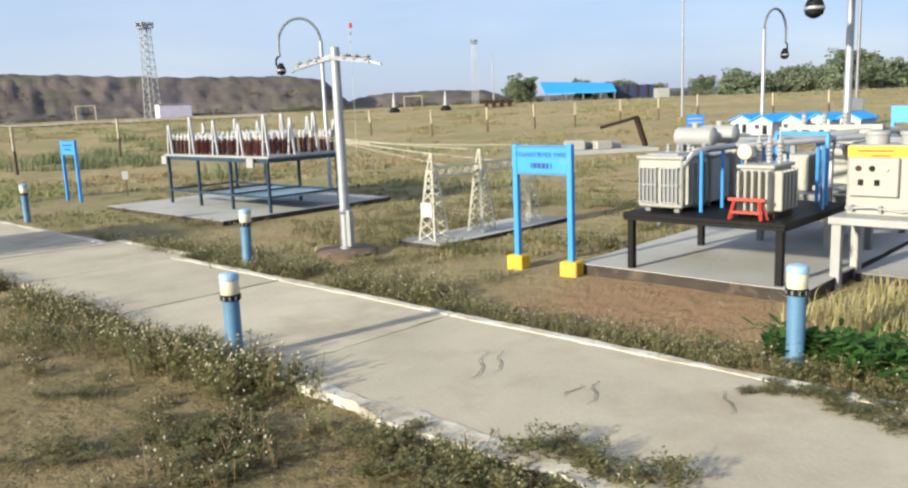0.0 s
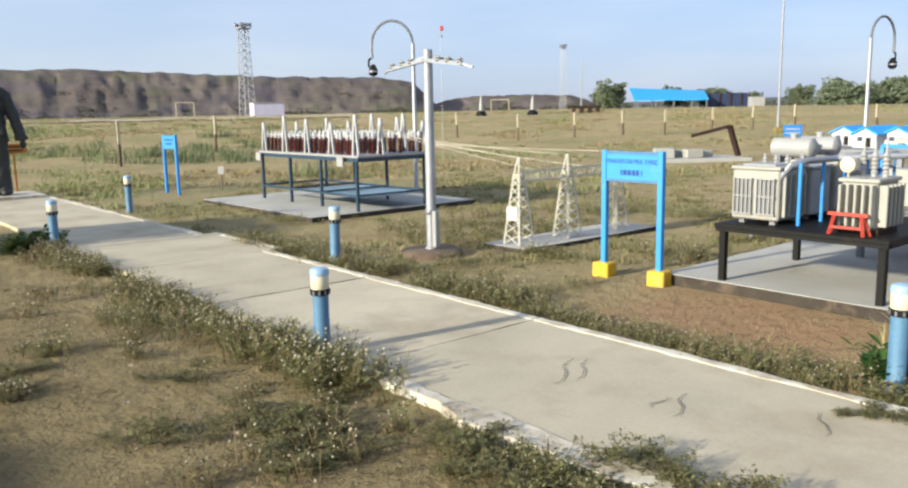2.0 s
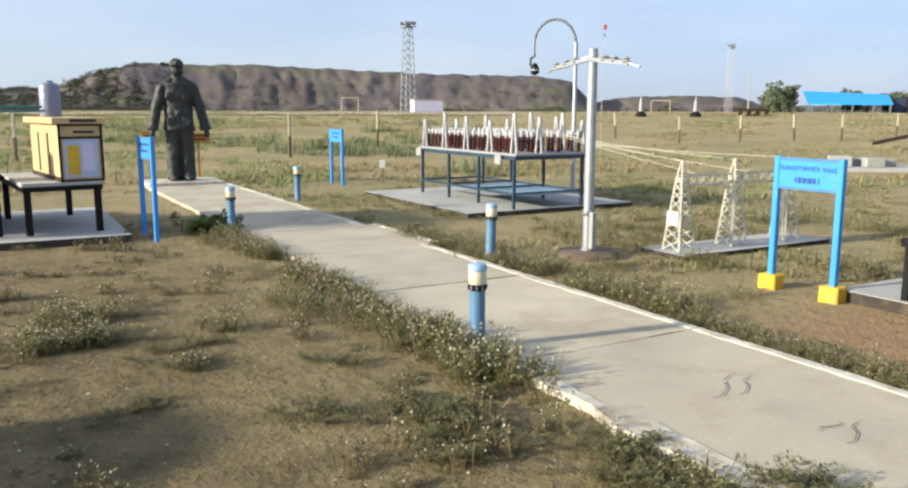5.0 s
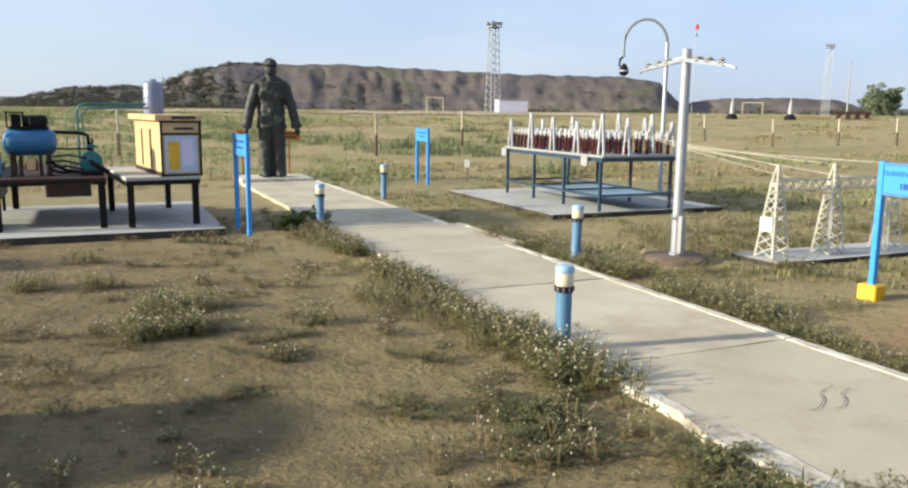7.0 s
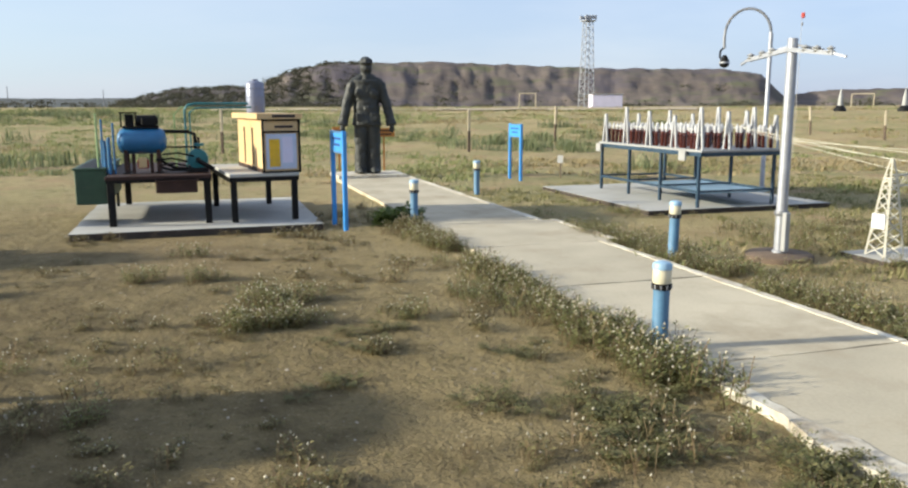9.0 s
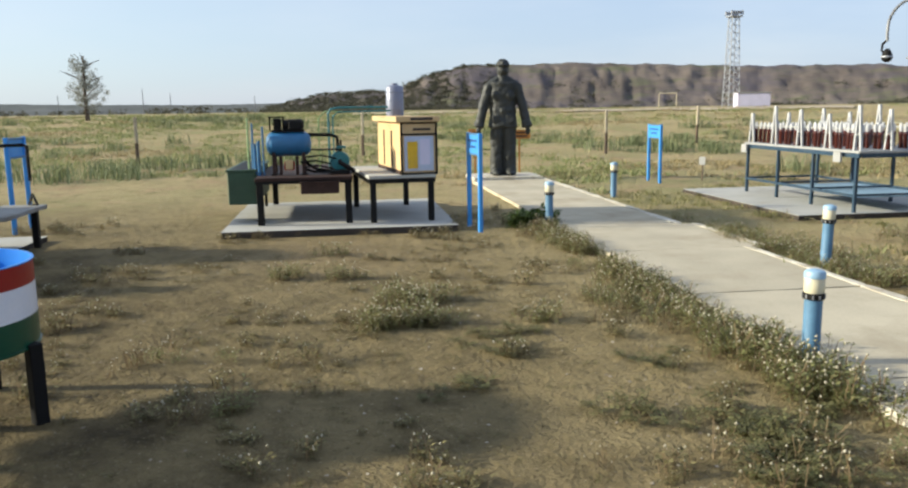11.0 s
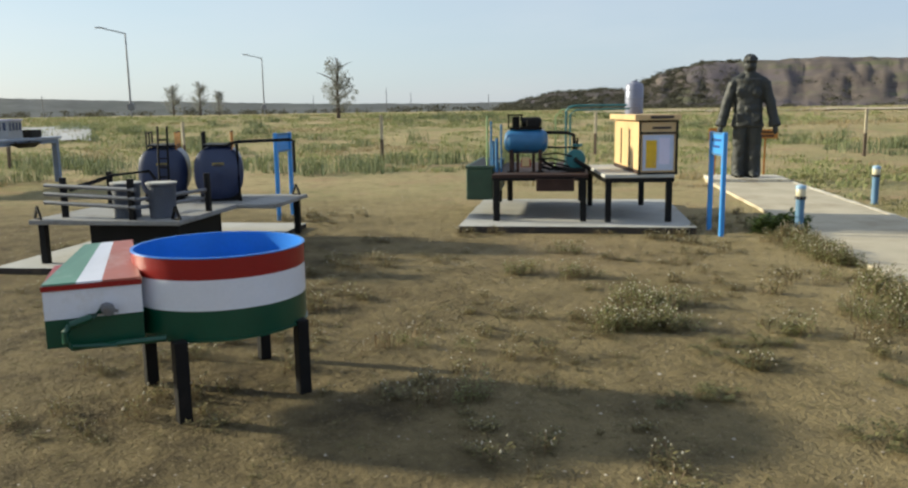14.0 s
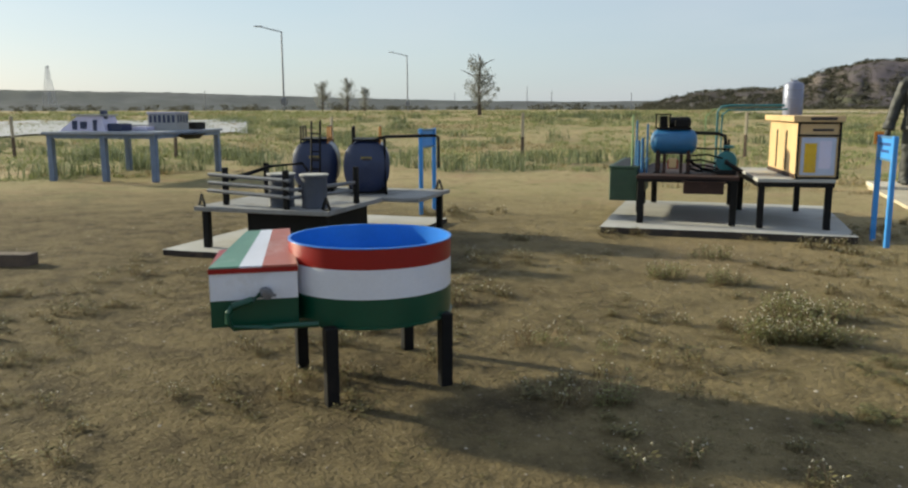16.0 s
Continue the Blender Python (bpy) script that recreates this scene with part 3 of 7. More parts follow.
def far_spot(az, d, up=0.0):
    x, y = -math.sin(radians(az)) * d, math.cos(radians(az)) * d
    return Vector((x, y, rise(x, y) + up))


def strip(name, az0, az1, d0, d1, mat, label, category):
    n, verts, faces = 24, [], []
    for i in range(n + 1):
        az = az0 + (az1 - az0) * i / n
        for d in (d0, (d0 + d1) / 2, d1):
            verts.append(far_spot(az, d + 0.8 * math.sin(i * 1.7), 0.07))
    for i in range(n):
        for k in (0, 1):
            faces.append((i * 3 + k, i * 3 + k + 1, i * 3 + k + 4, i * 3 + k + 3))
    me = bpy.data.meshes.new(name)
    me.from_pydata(verts, [], faces)
    me.materials.append(mat)
    tagged(new(name, me), label, category, kind="structure")


strip("road_pale", 78, 104, 42, 54, material("pale dust road", (0.4, 0.4, 0.4), 0.9, vary=0.15, scale=0.3, bump=0.1), "pale dusty road beyond the field", "road")
strip("road_far", 12, 45, 62, 66, material("worn track", (0.45, 0.36, 0.25), 0.95, vary=0.2, scale=0.3, bump=0.1), "worn pale track below the earth heap", "track")


def lattice_mast(name, az, d, h, w0, w1, label, head=True, thick=1.0):
    p = far_spot(az, d, -0.05)
    ob = thing(name, pose(p.x, p.y, p.z, 0, 0, az + 30), label, "mast")
    corners = [(-1, -1), (1, -1), (1, 1), (-1, 1)]

    def at(k, z):
        w = w0 + (w1 - w0) * z / h
        return Vector((corners[k][0] * w / 2, corners[k][1] * w / 2, z))
    for k in range(4):
        part("leg", bar(B(), at(k, 0), at(k, h), w0 * 0.065 * thick), M_GALV, ob)
    bm, n = B(), 12
    for i in range(n):
        for k in range(4):
            z0, z1 = h * i / n, h * (i + 1) / n
            bar(bm, at(k, z0), at((k + 1) % 4, z1), w0 * 0.03 * thick)
            bar(bm, at(k, z1), at((k + 1) % 4, z1), w0 * 0.03 * thick)
    part("bracing", bm, M_GALV, ob)
    if head:
        part("platform", box(B(), (0, 0, h + 0.1), (w1 * 1.7, w1 * 1.7, 0.12), bevel=0.02), M_GALV, ob)
        for x in (-1, 1):
            for y in (-1, 1):
                part("rail_post", box(B(), (x * w1 * 0.78, y * w1 * 0.78, h + 0.4), (0.06, 0.06, 0.6)), M_GALV, ob)
        for x in (-1, -0.35, 0.35, 1):
            for y in (-1, 1):
                part("floodlight", box(B(), (x * w1 * 0.72, y * w1 * 0.72, h + 0.45), (w1 * 0.36, w1 * 0.25, 0.34), bevel=0.02), M_GALV, ob)
    return ob


lattice_mast("light_mast", 19.33, 90, 9.0, 1.25, 0.75, "tall grey steel lattice floodlight mast before the heap")
lattice_mast("light_mast", -2.35, 128, 9.2, 0.75, 0.5, "distant grey lattice floodlight mast")
lattice_mast("power_pylon", 89.8, 175, 8.5, 2.0, 0.3, "distant grey power pylon on the embankment", False, 0.45)


def street_lamp(az, d, h, arm, turn, label, r=0.07):
    p = far_spot(az, d, -0.05)
    ob = thing("street_lamp", pose(p.x, p.y, p.z, 0, 0, turn), label, "street lamp", "street lamps")
    part("pole", rod(B(), (0, 0, 0), (0, 0, h), r * 1.2, r * 0.75), M_STEEL, ob)
    part("arm", rod(B(), (0, 0, h - 0.05), (arm, 0, h + arm * 0.22), r * 0.6), M_STEEL, ob)
    part("lamp_head", box(B(), (arm + 0.2, 0, h + arm * 0.24), (0.6, 0.2, 0.1), bevel=0.02), M_GALV, ob)
    part("base_box", box(B(), (0, 0, 0.9), (0.5, 0.4, 0.5), bevel=0.02), M_STEEL, ob, "dark junction box")
    return ob


street_lamp(75.45, 69, 6.5, 1.7, 180 + 60, "grey street lamp with a slanted arm, beside the far road")
street_lamp(66.95, 98, 6.5, 1.7, 180 + 55, "grey street lamp with a slanted arm, far along the road")
street_lamp(-26.9, 35, 5.9, 0.5, -20, "slim grey street lamp behind model houses", 0.06)
p = far_spot(-16.35, 40)
ob = thing("flag_pole", pose(*p), "tall slim grey pole in the field", "pole")
part("shaft", rod(B(), (0, 0, -0.1), (0, 0, 8.6), 0.06, 0.04), M_GALV, ob)
part("footing", box(B(), (0, 0, 0.1), (0.36, 0.36, 0.24), bevel=0.03), M_OLDPLATE, ob, "dull yellow painted footing")
p = far_spot(-3.6, 128)
solo("distant_pole", rod(B(), (0, 0, -0.1), (0, 0, 7.5), 0.12, 0.05), M_WHITE, pose(*p), "thin white pole beside a far mast", "pole")

for az, d, w in ((23.35, 96, 1.9), (2.0, 120, 2.6)):
    p = far_spot(az, d)
    ob = thing("goal_frame", pose(p.x, p.y, p.z - 0.03, 0, 0, az), "small white goal-like pipe frame in the far field", "frame", "frames in the far field")
    for x in (-w / 2, w / 2):
        part("post", rod(B(), (x, 0, 0), (x, 0, 1.6), 0.07), M_POSTTOP, ob)
    part("crossbar", rod(B(), (-w / 2, 0, 1.6), (w / 2, 0, 1.6), 0.07), M_POSTTOP, ob)

p = far_spot(18.05, 75)
ob = thing("site_cabin", pose(p.x, p.y, p.z - 0.05, 0, 0, 30), "pale lilac box cabin in the far field", "cabin")
part("body", box(B(), (0, 0, 0.62), (2.7, 1.7, 1.15), bevel=0.03), M_LILAC, ob)
part("roof", box(B(), (0, 0, 1.22), (2.8, 1.8, 0.06)), M_WHITE, ob)
for az in (3.33, -0.25):
    p = far_spot(az, 60)
    ob = thing("marker_spike", pose(p.x, p.y, p.z), "white tapered spike on a black base", "marker", "white spikes in the field")
    part("spike", lathe(B(), [(0.17, 0.3), (0.13, 0.9), (0.05, 1.35), (0.0, 1.55)], 12), M_WHITE, ob)
    part("base", lathe(B(), [(0.42, -0.02), (0.36, 0.2), (0.2, 0.36), (0, 0.4)], 10), M_DARK, ob, "black rounded base")
p = far_spot(-3.9, 62)
ob = thing("red_rig", pose(p.x, p.y, p.z, 0, 0, 10), "low rusty red steel frame lying in the field", "frame")
for y in (-0.4, 0.4):
    part("beam", box(B(), (0, y, 0.45), (2.1, 0.12, 0.14)), M_RUST, ob)
for x in (-0.9, -0.3, 0.3, 0.9):
    part("stand", box(B(), (x, 0, 0.2), (0.1, 0.8, 0.42)), M_RUST, ob)

# blue roofed shed
p = far_spot(-9.7, 100)
ob = thing("open_shed", pose(p.x, p.y, p.z - 0.4, 0, 0, -4), "open shed with a bright blue sheet roof", "shed")
roof = B()
vs = [roof.verts.new(v) for v in ((-4.6, -3.4, 1.3), (3.6, -3.4, 1.25), (3.9, 2.5, 2.3), (-4.9, 2.5, 2.75))]
roof.faces.new(vs)
geom = bmesh.ops.extrude_face_region(roof, geom=roof.faces[:])["geom"]
bmesh.ops.translate(roof, verts=[v for v in geom if isinstance(v, bmesh.types.BMVert)], vec=(0, 0, 0.12))
part("roof", roof, M_ROOFBLUE, ob)
for x in (-4.2, -2.2, -0.2, 1.8, 3.4):
    part("post", box(B(), (x, -3.2, 0.6), (0.16, 0.16, 1.3)), M_STEEL, ob)
    part("post", box(B(), (x, 2.3, 1.15), (0.16, 0.16, 2.3)), M_STEEL, ob)
part("annex", box(B(), (6.2, 1.5, 1.0), (4.6, 3.0, 2.0), bevel=0.03), M_TANKBLUE, ob, "dark blue sheet annex")
for x in (4.1, 5.3, 6.5, 7.7, 8.6):
    part("annex_post", box(B(), (x, -0.1, 1.05), (0.14, 0.14, 2.1)), M_RUST, ob)
p = far_spot(-15.0, 90)
solo("white_hut", box(B(), (0, 0, 0.5), (1.4, 1.2, 1.1), bevel=0.03), M_WHITE, pose(p.x, p.y, p.z - 0.05), "small cream hut at the edge of the field", "hut")

for az, d, h in ((58.6, 140, 4.0), (56.9, 150, 3.4), (63.6, 150, 3.2), (51.5, 150, 3.0), (80.5, 130, 3.0)):
    p = far_spot(az, d)
    solo("distant_pole", rod(B(), (0, 0, -0.1), (0, 0, h), 0.09, 0.05, 6), M_STEEL, pose(*p), "thin grey pole on the far horizon", "pole", "far poles")

# ---- fence posts ----
post0 = None
FENCE = [(-22.0, 13.0, 1.5), (-19.6, 19.9, 1.45), (-13.1, 25.0, 1.5), (-12.4, 31.3, 1.5), (-3.45, 39.2, 1.25), (-0.5, 36.6, 1.2), (2.1, 38.6, 1.2), (4.4, 39.2, 1.2), (6.3, 38.9, 1.2), (8.7, 40.0, 1.2), (10.7, 40.5, 1.2), (12.8, 41, 1.2), (15.6, 38.5, 1.2), (18.0, 38, 1.2),
         (-25.5, 8.0, 1.4), (-28.0, 3.5, 1.4), (-30.5, -1.2, 1.4)]
for x, y, h in FENCE:
    if post0 is None:
        post0 = thing("fence_post", Matrix(), "weathered field fence post, dark below and pale above", "fence post", "field fence posts")
        part("shaft", box(B(), (0, 0, 0.34), (0.085, 0.085, 0.78), bevel=0.008), M_TIMBER, post0)
        part("top", box(B(), (0, 0, 1.08), (0.08, 0.08, 0.72), bevel=0.008), M_POSTTOP, post0, "pale painted upper half")
        target = post0
    else:
        target = copy_thing(post0, Matrix())
    target.matrix_basis = pose(x, y, rise(x, y) - 0.03, noise.noise((x, y, 0)) * 5, noise.noise((y, x, 4)) * 5, x * 31)
    target.scale = (1, 1, h / 1.45)


# ---- gooseneck lamps ----
def gooseneck(x, y, turn, label):
    ob = thing("yard_lamp", pose(x, y, 0, 0, 0, turn), label, "yard lamp", "gooseneck yard lamps")
    part("pole", lathe(B(), [(0.055, -0.05), (0.055, 0.1), (0.042, 0.12), (0.036, 2.85)], 14), M_GALV, ob)
    pts = [(0, 0, 2.8)]
    for i in range(15):
        an = math.pi * (1 - i / 14) * 1.0
        pts.append((0.4 + 0.4 * math.cos(an), 0, 2.82 + 0.46 * math.sin(an)))
    pts += [(0.8, 0, 2.7), (0.79, 0, 2.6)]
    part("neck", tube(B(), pts, 0.024, 8), M_STEEL, ob, "dark bent steel neck")
    hook = [(0.79, 0, 2.62), (0.86, 0, 2.56), (0.87, 0, 2.45), (0.8, 0, 2.38)]
    part("bracket", tube(B(), hook, 0.02, 6), M_DARK, ob)
    part("lamp", lathe(B(), [(0.03, 0.12), (0.05, 0.09), (0.08, 0.03), (0.09, -0.02), (0.08, -0.07), (0.04, -0.1), (0, -0.11)], 16, (0.78, 0, 2.36)), M_DARK, ob, "dark round lamp body")
    part("ring", lathe(B(), [(0.09, -0.01), (0.098, 0.0), (0.092, 0.02), (0.085, 0.02)], 16, (0.78, 0, 2.34)), M_GALV, ob)
    return ob


gooseneck(-2.22, 15.6, 178, "steel gooseneck lamp with a hanging round head, behind the rack")
gooseneck(6.7, 17.1, 36, "steel gooseneck lamp with a hanging round head, behind transformers")
gooseneck(4.12, 8.3, 220, "steel gooseneck lamp with a hanging round head, on the pad")


# ---- tables ----
def frame_table(name, a0, a1, s0, s1, z0, h, mat, label, leg=0.06, top=0.045, legs=None, topmat=None, rail=0.06):
    ob = thing(name, plan(0, 0), label, "table")
    part("top", box(B(), ((a0 + a1) / 2, (s0 + s1) / 2, h - top / 2), (a1 - a0, s1 - s0, top), bevel=0.006), topmat or mat, ob)
    for x, y, sx, sy in (((a0 + a1) / 2, s0 + 0.025, a1 - a0 - 0.02, 0.04), ((a0 + a1) / 2, s1 - 0.025, a1 - a0 - 0.02, 0.04), (a0 + 0.025, (s0 + s1) / 2, 0.04, s1 - s0 - 0.1), (a1 - 0.025, (s0 + s1) / 2, 0.04, s1 - s0 - 0.1)):
        part("rail", box(B(), (x, y, h - top - rail / 2), (sx, sy, rail)), mat, ob)
    for x, y in legs or ((a0 + 0.06, s0 + 0.06), (a1 - 0.06, s0 + 0.06), (a0 + 0.06, s1 - 0.06), (a1 - 0.06, s1 - 0.06)):
        part("leg", box(B(), (x, y, (z0 + h - top) / 2), (leg, leg, h - top - z0), bevel=0.004), mat, ob)
    return ob


# transformer table and what stands on it
frame_table("display_table", -3.81, -2.38, 6.12, 7.55, 0.08, 0.6, M_DARK, "low black steel display table on a concrete pad", 0.058, 0.035, rail=0.03)


def radiator_box(a, s, w, d, h, z, label, body=M_IVORY, grille=True):
    ob = thing("transformer", plan(a, s, z), label, "transformer", "model transformers")
    part("body", box(B(), (0, 0, 0.04 + (h - 0.04) / 2), (w, d, h - 0.04), bevel=0.012), body, ob)
    part("lid", box(B(), (0, 0, h + 0.012), (w + 0.03, d + 0.03, 0.03), bevel=0.008), body, ob)
    for x in (-w * 0.33, w * 0.33):
        for y in (-d * 0.35, d * 0.35):
            part("foot", box(B(), (x, y, 0.02), (0.05, 0.05, 0.045)), M_STEEL, ob)
    if grille:
        for k in (-1, 1):
            ox = k * w * 0.24
            # grey backing sheet: its colour gives the ivory interior's shade between the slats
            gr = part("grille", box(B(), (ox, -d / 2 - 0.004, h * 0.52), (w * 0.40, 0.012, h * 0.62)), M_STEEL, ob, "radiator grille backing, grey for the shade between slats")
            for i in range(5):
                x = ox - w * 0.18 + i * w * 0.09
                part("slat", box(B(), (x, -d / 2 - 0.02, h * 0.52), (0.007, 0.02, h * 0.64)), M_WHITE, gr)
            for zz in (0.2, 0.52, 0.84):
                part("crossbar", box(B(), (ox, -d / 2 - 0.028, h * zz), (w * 0.42, 0.016, 0.01)), M_WHITE, gr)
    return ob


first_box = radiator_box(-3.53, 6.5, 0.42, 0.46, 0.46, 0.6, "ivory model transformer with white barred radiators on a table")
for k in range(5):
    part("side_fin", box(B(), (0.225, -0.17 + k * 0.085, 0.24), (0.03, 0.014, 0.34), bevel=0.003), M_IVORY, first_box)
part("top_cover", box(B(), (-0.02, 0.02, 0.485), (0.3, 0.34, 0.03), bevel=0.008), M_WHITE, first_box)
for k in (-0.1, 0.0, 0.1):
    part("bushing", lathe(B(), [(0.016, 0.49), (0.024, 0.5), (0.014, 0.515), (0.024, 0.53), (0.014, 0.545), (0.02, 0.56), (0, 0.575)], 10, (k, 0.1, 0)), M_WHITE, first_box, "small white bushing")
radiator_box(-3.52, 6.98, 0.42, 0.36, 0.44, 0.6, "pale grey model transformer cabinet on a table", M_WHITE, False)
radiator_box(-3.5, 7.36, 0.42, 0.26, 0.46, 0.6, "ivory model transformer cabinet on a table", M_IVORY, False)

ob = thing("transformer", plan(-2.7, 6.5, 0.6), "ivory finned model transformer with bushings and round gauge", "transformer", "model transformers")
part("tank", box(B(), (0, 0, 0.22), (0.27, 0.38, 0.36), bevel=0.012), M_IVORY, ob)
part("lid", box(B(), (0, 0, 0.41), (0.31, 0.42, 0.03), bevel=0.006), M_IVORY, ob)
for i in range(5):
    part("fin", box(B(), (-0.116 + i * 0.058, -0.225, 0.22), (0.022, 0.08, 0.32), bevel=0.006), M_IVORY, ob)
for i in range(5):
    part("fin", box(B(), (0.165, -0.15 + i * 0.075, 0.22), (0.07, 0.02, 0.32), bevel=0.005), M_IVORY, ob)
for i in range(3):
    bm = lathe(B(), [(0.022, 0.42), (0.022, 0.45)] + [(0.03 - 0.012 * (k % 2), 0.46 + 0.016 * k) for k in range(9)] + [(0.008, 0.62), (0.008, 0.7)], 10, (-0.08 + i * 0.085, 0.05, 0))
    part("bushing", bm, M_WHITE, ob, "white ribbed bushing")
part("gauge", lathe(B(), [(0.06, -0.04), (0.06, 0.02), (0.048, 0.028), (0, 0.03)], 18, (-0.13, -0.1, 0.52), Vector((0, -1, 0))), M_CREAM, ob, "round cream conservator end")
part("gauge_stem", rod(B(), (-0.13, -0.09, 0.42), (-0.13, -0.09, 0.475), 0.012), M_IVORY, ob)
part("skid", box(B(), (0, 0, 0.02), (0.3, 0.36, 0.04)), M_RUST, ob)
ob = thing("red_barrier", plan(-2.72, 6.19, 0.6), "small red steel barrier standing before the transformer", "barrier")
for x in (-0.13, 0.13):
    part("leg", bar(B(), (x, -0.03, 0), (x * 0.75, 0, 0.17), 0.02), M_RED, ob)
    part("leg", bar(B(), (x * 1.15, 0.05, 0), (x * 0.75, 0, 0.17), 0.02), M_RED, ob)
part("crossbar", bar(B(), (-0.15, 0, 0.16), (0.15, 0, 0.16), 0.025), M_RED, ob)
part("crossbar", bar(B(), (-0.12, -0.02, 0.06), (0.12, -0.02, 0.06), 0.02), M_RED, ob)

ob = thing("bus_duct", plan(0, 0), "grey overhead pipe duct on slim blue posts", "pipe duct")
for i, (a, s) in enumerate(((-3.22, 6.42), (-3.2, 6.78), (-3.17, 7.12), (-3.12, 7.44), (-2.62, 7.42), (-2.5, 7.2))):
    part("post", rod(B(), (a, s, 0.6), (a, s, 1.12), 0.016, seg=8), M_BLUE, ob, "slim blue post")
part("duct", tube(B(), [(-3.34, 6.3, 1.0), (-3.27, 6.36, 1.1), (-3.22, 6.5, 1.13), (-3.16, 7.1, 1.13), (-3.1, 7.5, 1.14)], 0.028), M_GALV, ob)
part("duct", tube(B(), [(-3.18, 6.95, 1.13), (-2.8, 7.15, 1.15), (-2.3, 7.6, 1.18)], 0.028), M_GALV, ob)
part("duct", tube(B(), [(-3.1, 7.5, 1.14), (-2.5, 7.45, 1.12), (-2.42, 7.4, 1.1)], 0.024), M_GALV, ob)

part("duct", tube(B(), [(-3.1, 7.5, 1.14), (-2.7, 8.1, 1.17), (-2.35, 8.75, 1.18), (-2.3, 8.9, 1.1)], 0.035), M_WHITE, ob)
for a, s in ((-3.02, 7.42), (-2.9, 7.46), (-2.42, 7.0)):
    part("post", rod(B(), (a, s, 0.6), (a, s, 1.14), 0.014, seg=8), M_BLUE2, ob, "slim blue post")
part("frame_bar", bar(B(), (-3.0, 7.44, 1.22), (-2.5, 7.3, 1.22), 0.03), M_BLUE, ob, "bright blue top bar")
for a, s in ((-3.0, 7.44), (-2.5, 7.3)):
    part("frame_post", bar(B(), (a, s, 0.6), (a, s, 1.22), 0.028), M_BLUE, ob, "bright blue frame post")
# a second row of models behind
frame_table("display_table", -5.1, -4.0, 8.9, 10.4, -0.02, 0.85, M_STEEL, "grey steel display table carrying white tanks", 0.06)
frame_table("display_table", -3.45, -2.3, 8.0, 9.2, 0.08, 0.6, M_STEEL, "grey steel display table carrying switchgear cabinets", 0.06)


def tank(a, s, z, r, L, turn, mat, label):
    ob = thing("storage_tank", plan(a, s, z, turn), label, "tank", "white model tanks")
    ax = Vector((1, 0, 0))
    part("shell", lathe(B(), [(0, -L / 2 - r * 0.35), (r * 0.6, -L / 2 - r * 0.27), (r * 0.95, -L / 2 - r * 0.05), (r, -L / 2), (r, L / 2), (r * 0.95, L / 2 + r * 0.05), (r * 0.6, L / 2 + r * 0.27), (0, L / 2 + r * 0.35)], 24, (0, 0, r + 0.12), ax), mat, ob)
    for x in (-L * 0.32, L * 0.32):
        part("saddle", box(B(), (x, 0, 0.085), (0.05, r * 1.5, 0.17)), M_STEEL, ob)
    part("manhole", lathe(B(), [(0.04, 0), (0.04, 0.05), (0.05, 0.05), (0.05, 0.07), (0, 0.075)], 12, (0, 0, 2 * r + 0.1)), mat, ob)
    return ob


tank(-4.72, 9.25, 0.85, 0.115, 0.46, 0, M_WHITE, "white horizontal model tank on a table")
tank(-4.69, 9.83, 0.85, 0.115, 0.42, 0, M_WHITE, "white horizontal model tank on a grey table")
ob = thing("switchgear", plan(-2.85, 8.5, 0.6), "ivory model switchgear cabinets with a tall yellow-sided bay", "switchgear")
part("cabinet", box(B(), (-0.3, 0, 0.18), (0.3, 0.5, 0.36), bevel=0.01), M_IVORY, ob)
part("cabinet", box(B(), (0.1, 0, 0.22), (0.36, 0.5, 0.44), bevel=0.01), M_WHITE, ob)
part("door", box(B(), (0.1, -0.256, 0.22), (0.26, 0.012, 0.34)), M_IVORY, ob)
part("bay", box(B(), (0.36, -0.1, 0.3), (0.1, 0.3, 0.6), bevel=0.008), M_CREAM, ob)
part("stripe", box(B(), (0.36, -0.255, 0.3), (0.03, 0.008, 0.5)), M_YELLOW, ob)
part("beam", box(B(), (0, 0, 0.62), (0.9, 0.09, 0.05)), M_IVORY, ob)
for x in (-0.4, 0.42):
    part("upright", box(B(), (x, 0, 0.31), (0.05, 0.05, 0.62)), M_STEEL, ob)
for x in (-0.3, -0.1, 0.1):
    part("insulator", lathe(B(), [(0.03 - 0.012 * (k % 2), 0.64 + 0.02 * k) for k in range(7)], 10, (x, 0, 0)), M_WHITE, ob, "white ribbed insulator")
ob = thing("model_crane", plan(-2.55, 7.82, 0), "grey steel model gantry beside the transformer table", "gantry")
for a in (-0.1, 0.12):
    part("upright", box(B(), (a, 0, 0.58), (0.05, 0.05, 1.0)), M_GALV, ob)
part("beam", box(B(), (0, 0.25, 1.1), (0.34, 0.7, 0.05)), M_IVORY, ob)
part("tray", box(B(), (0.05, 0, 0.7), (0.5, 0.28, 0.04)), M_WHITE, ob)

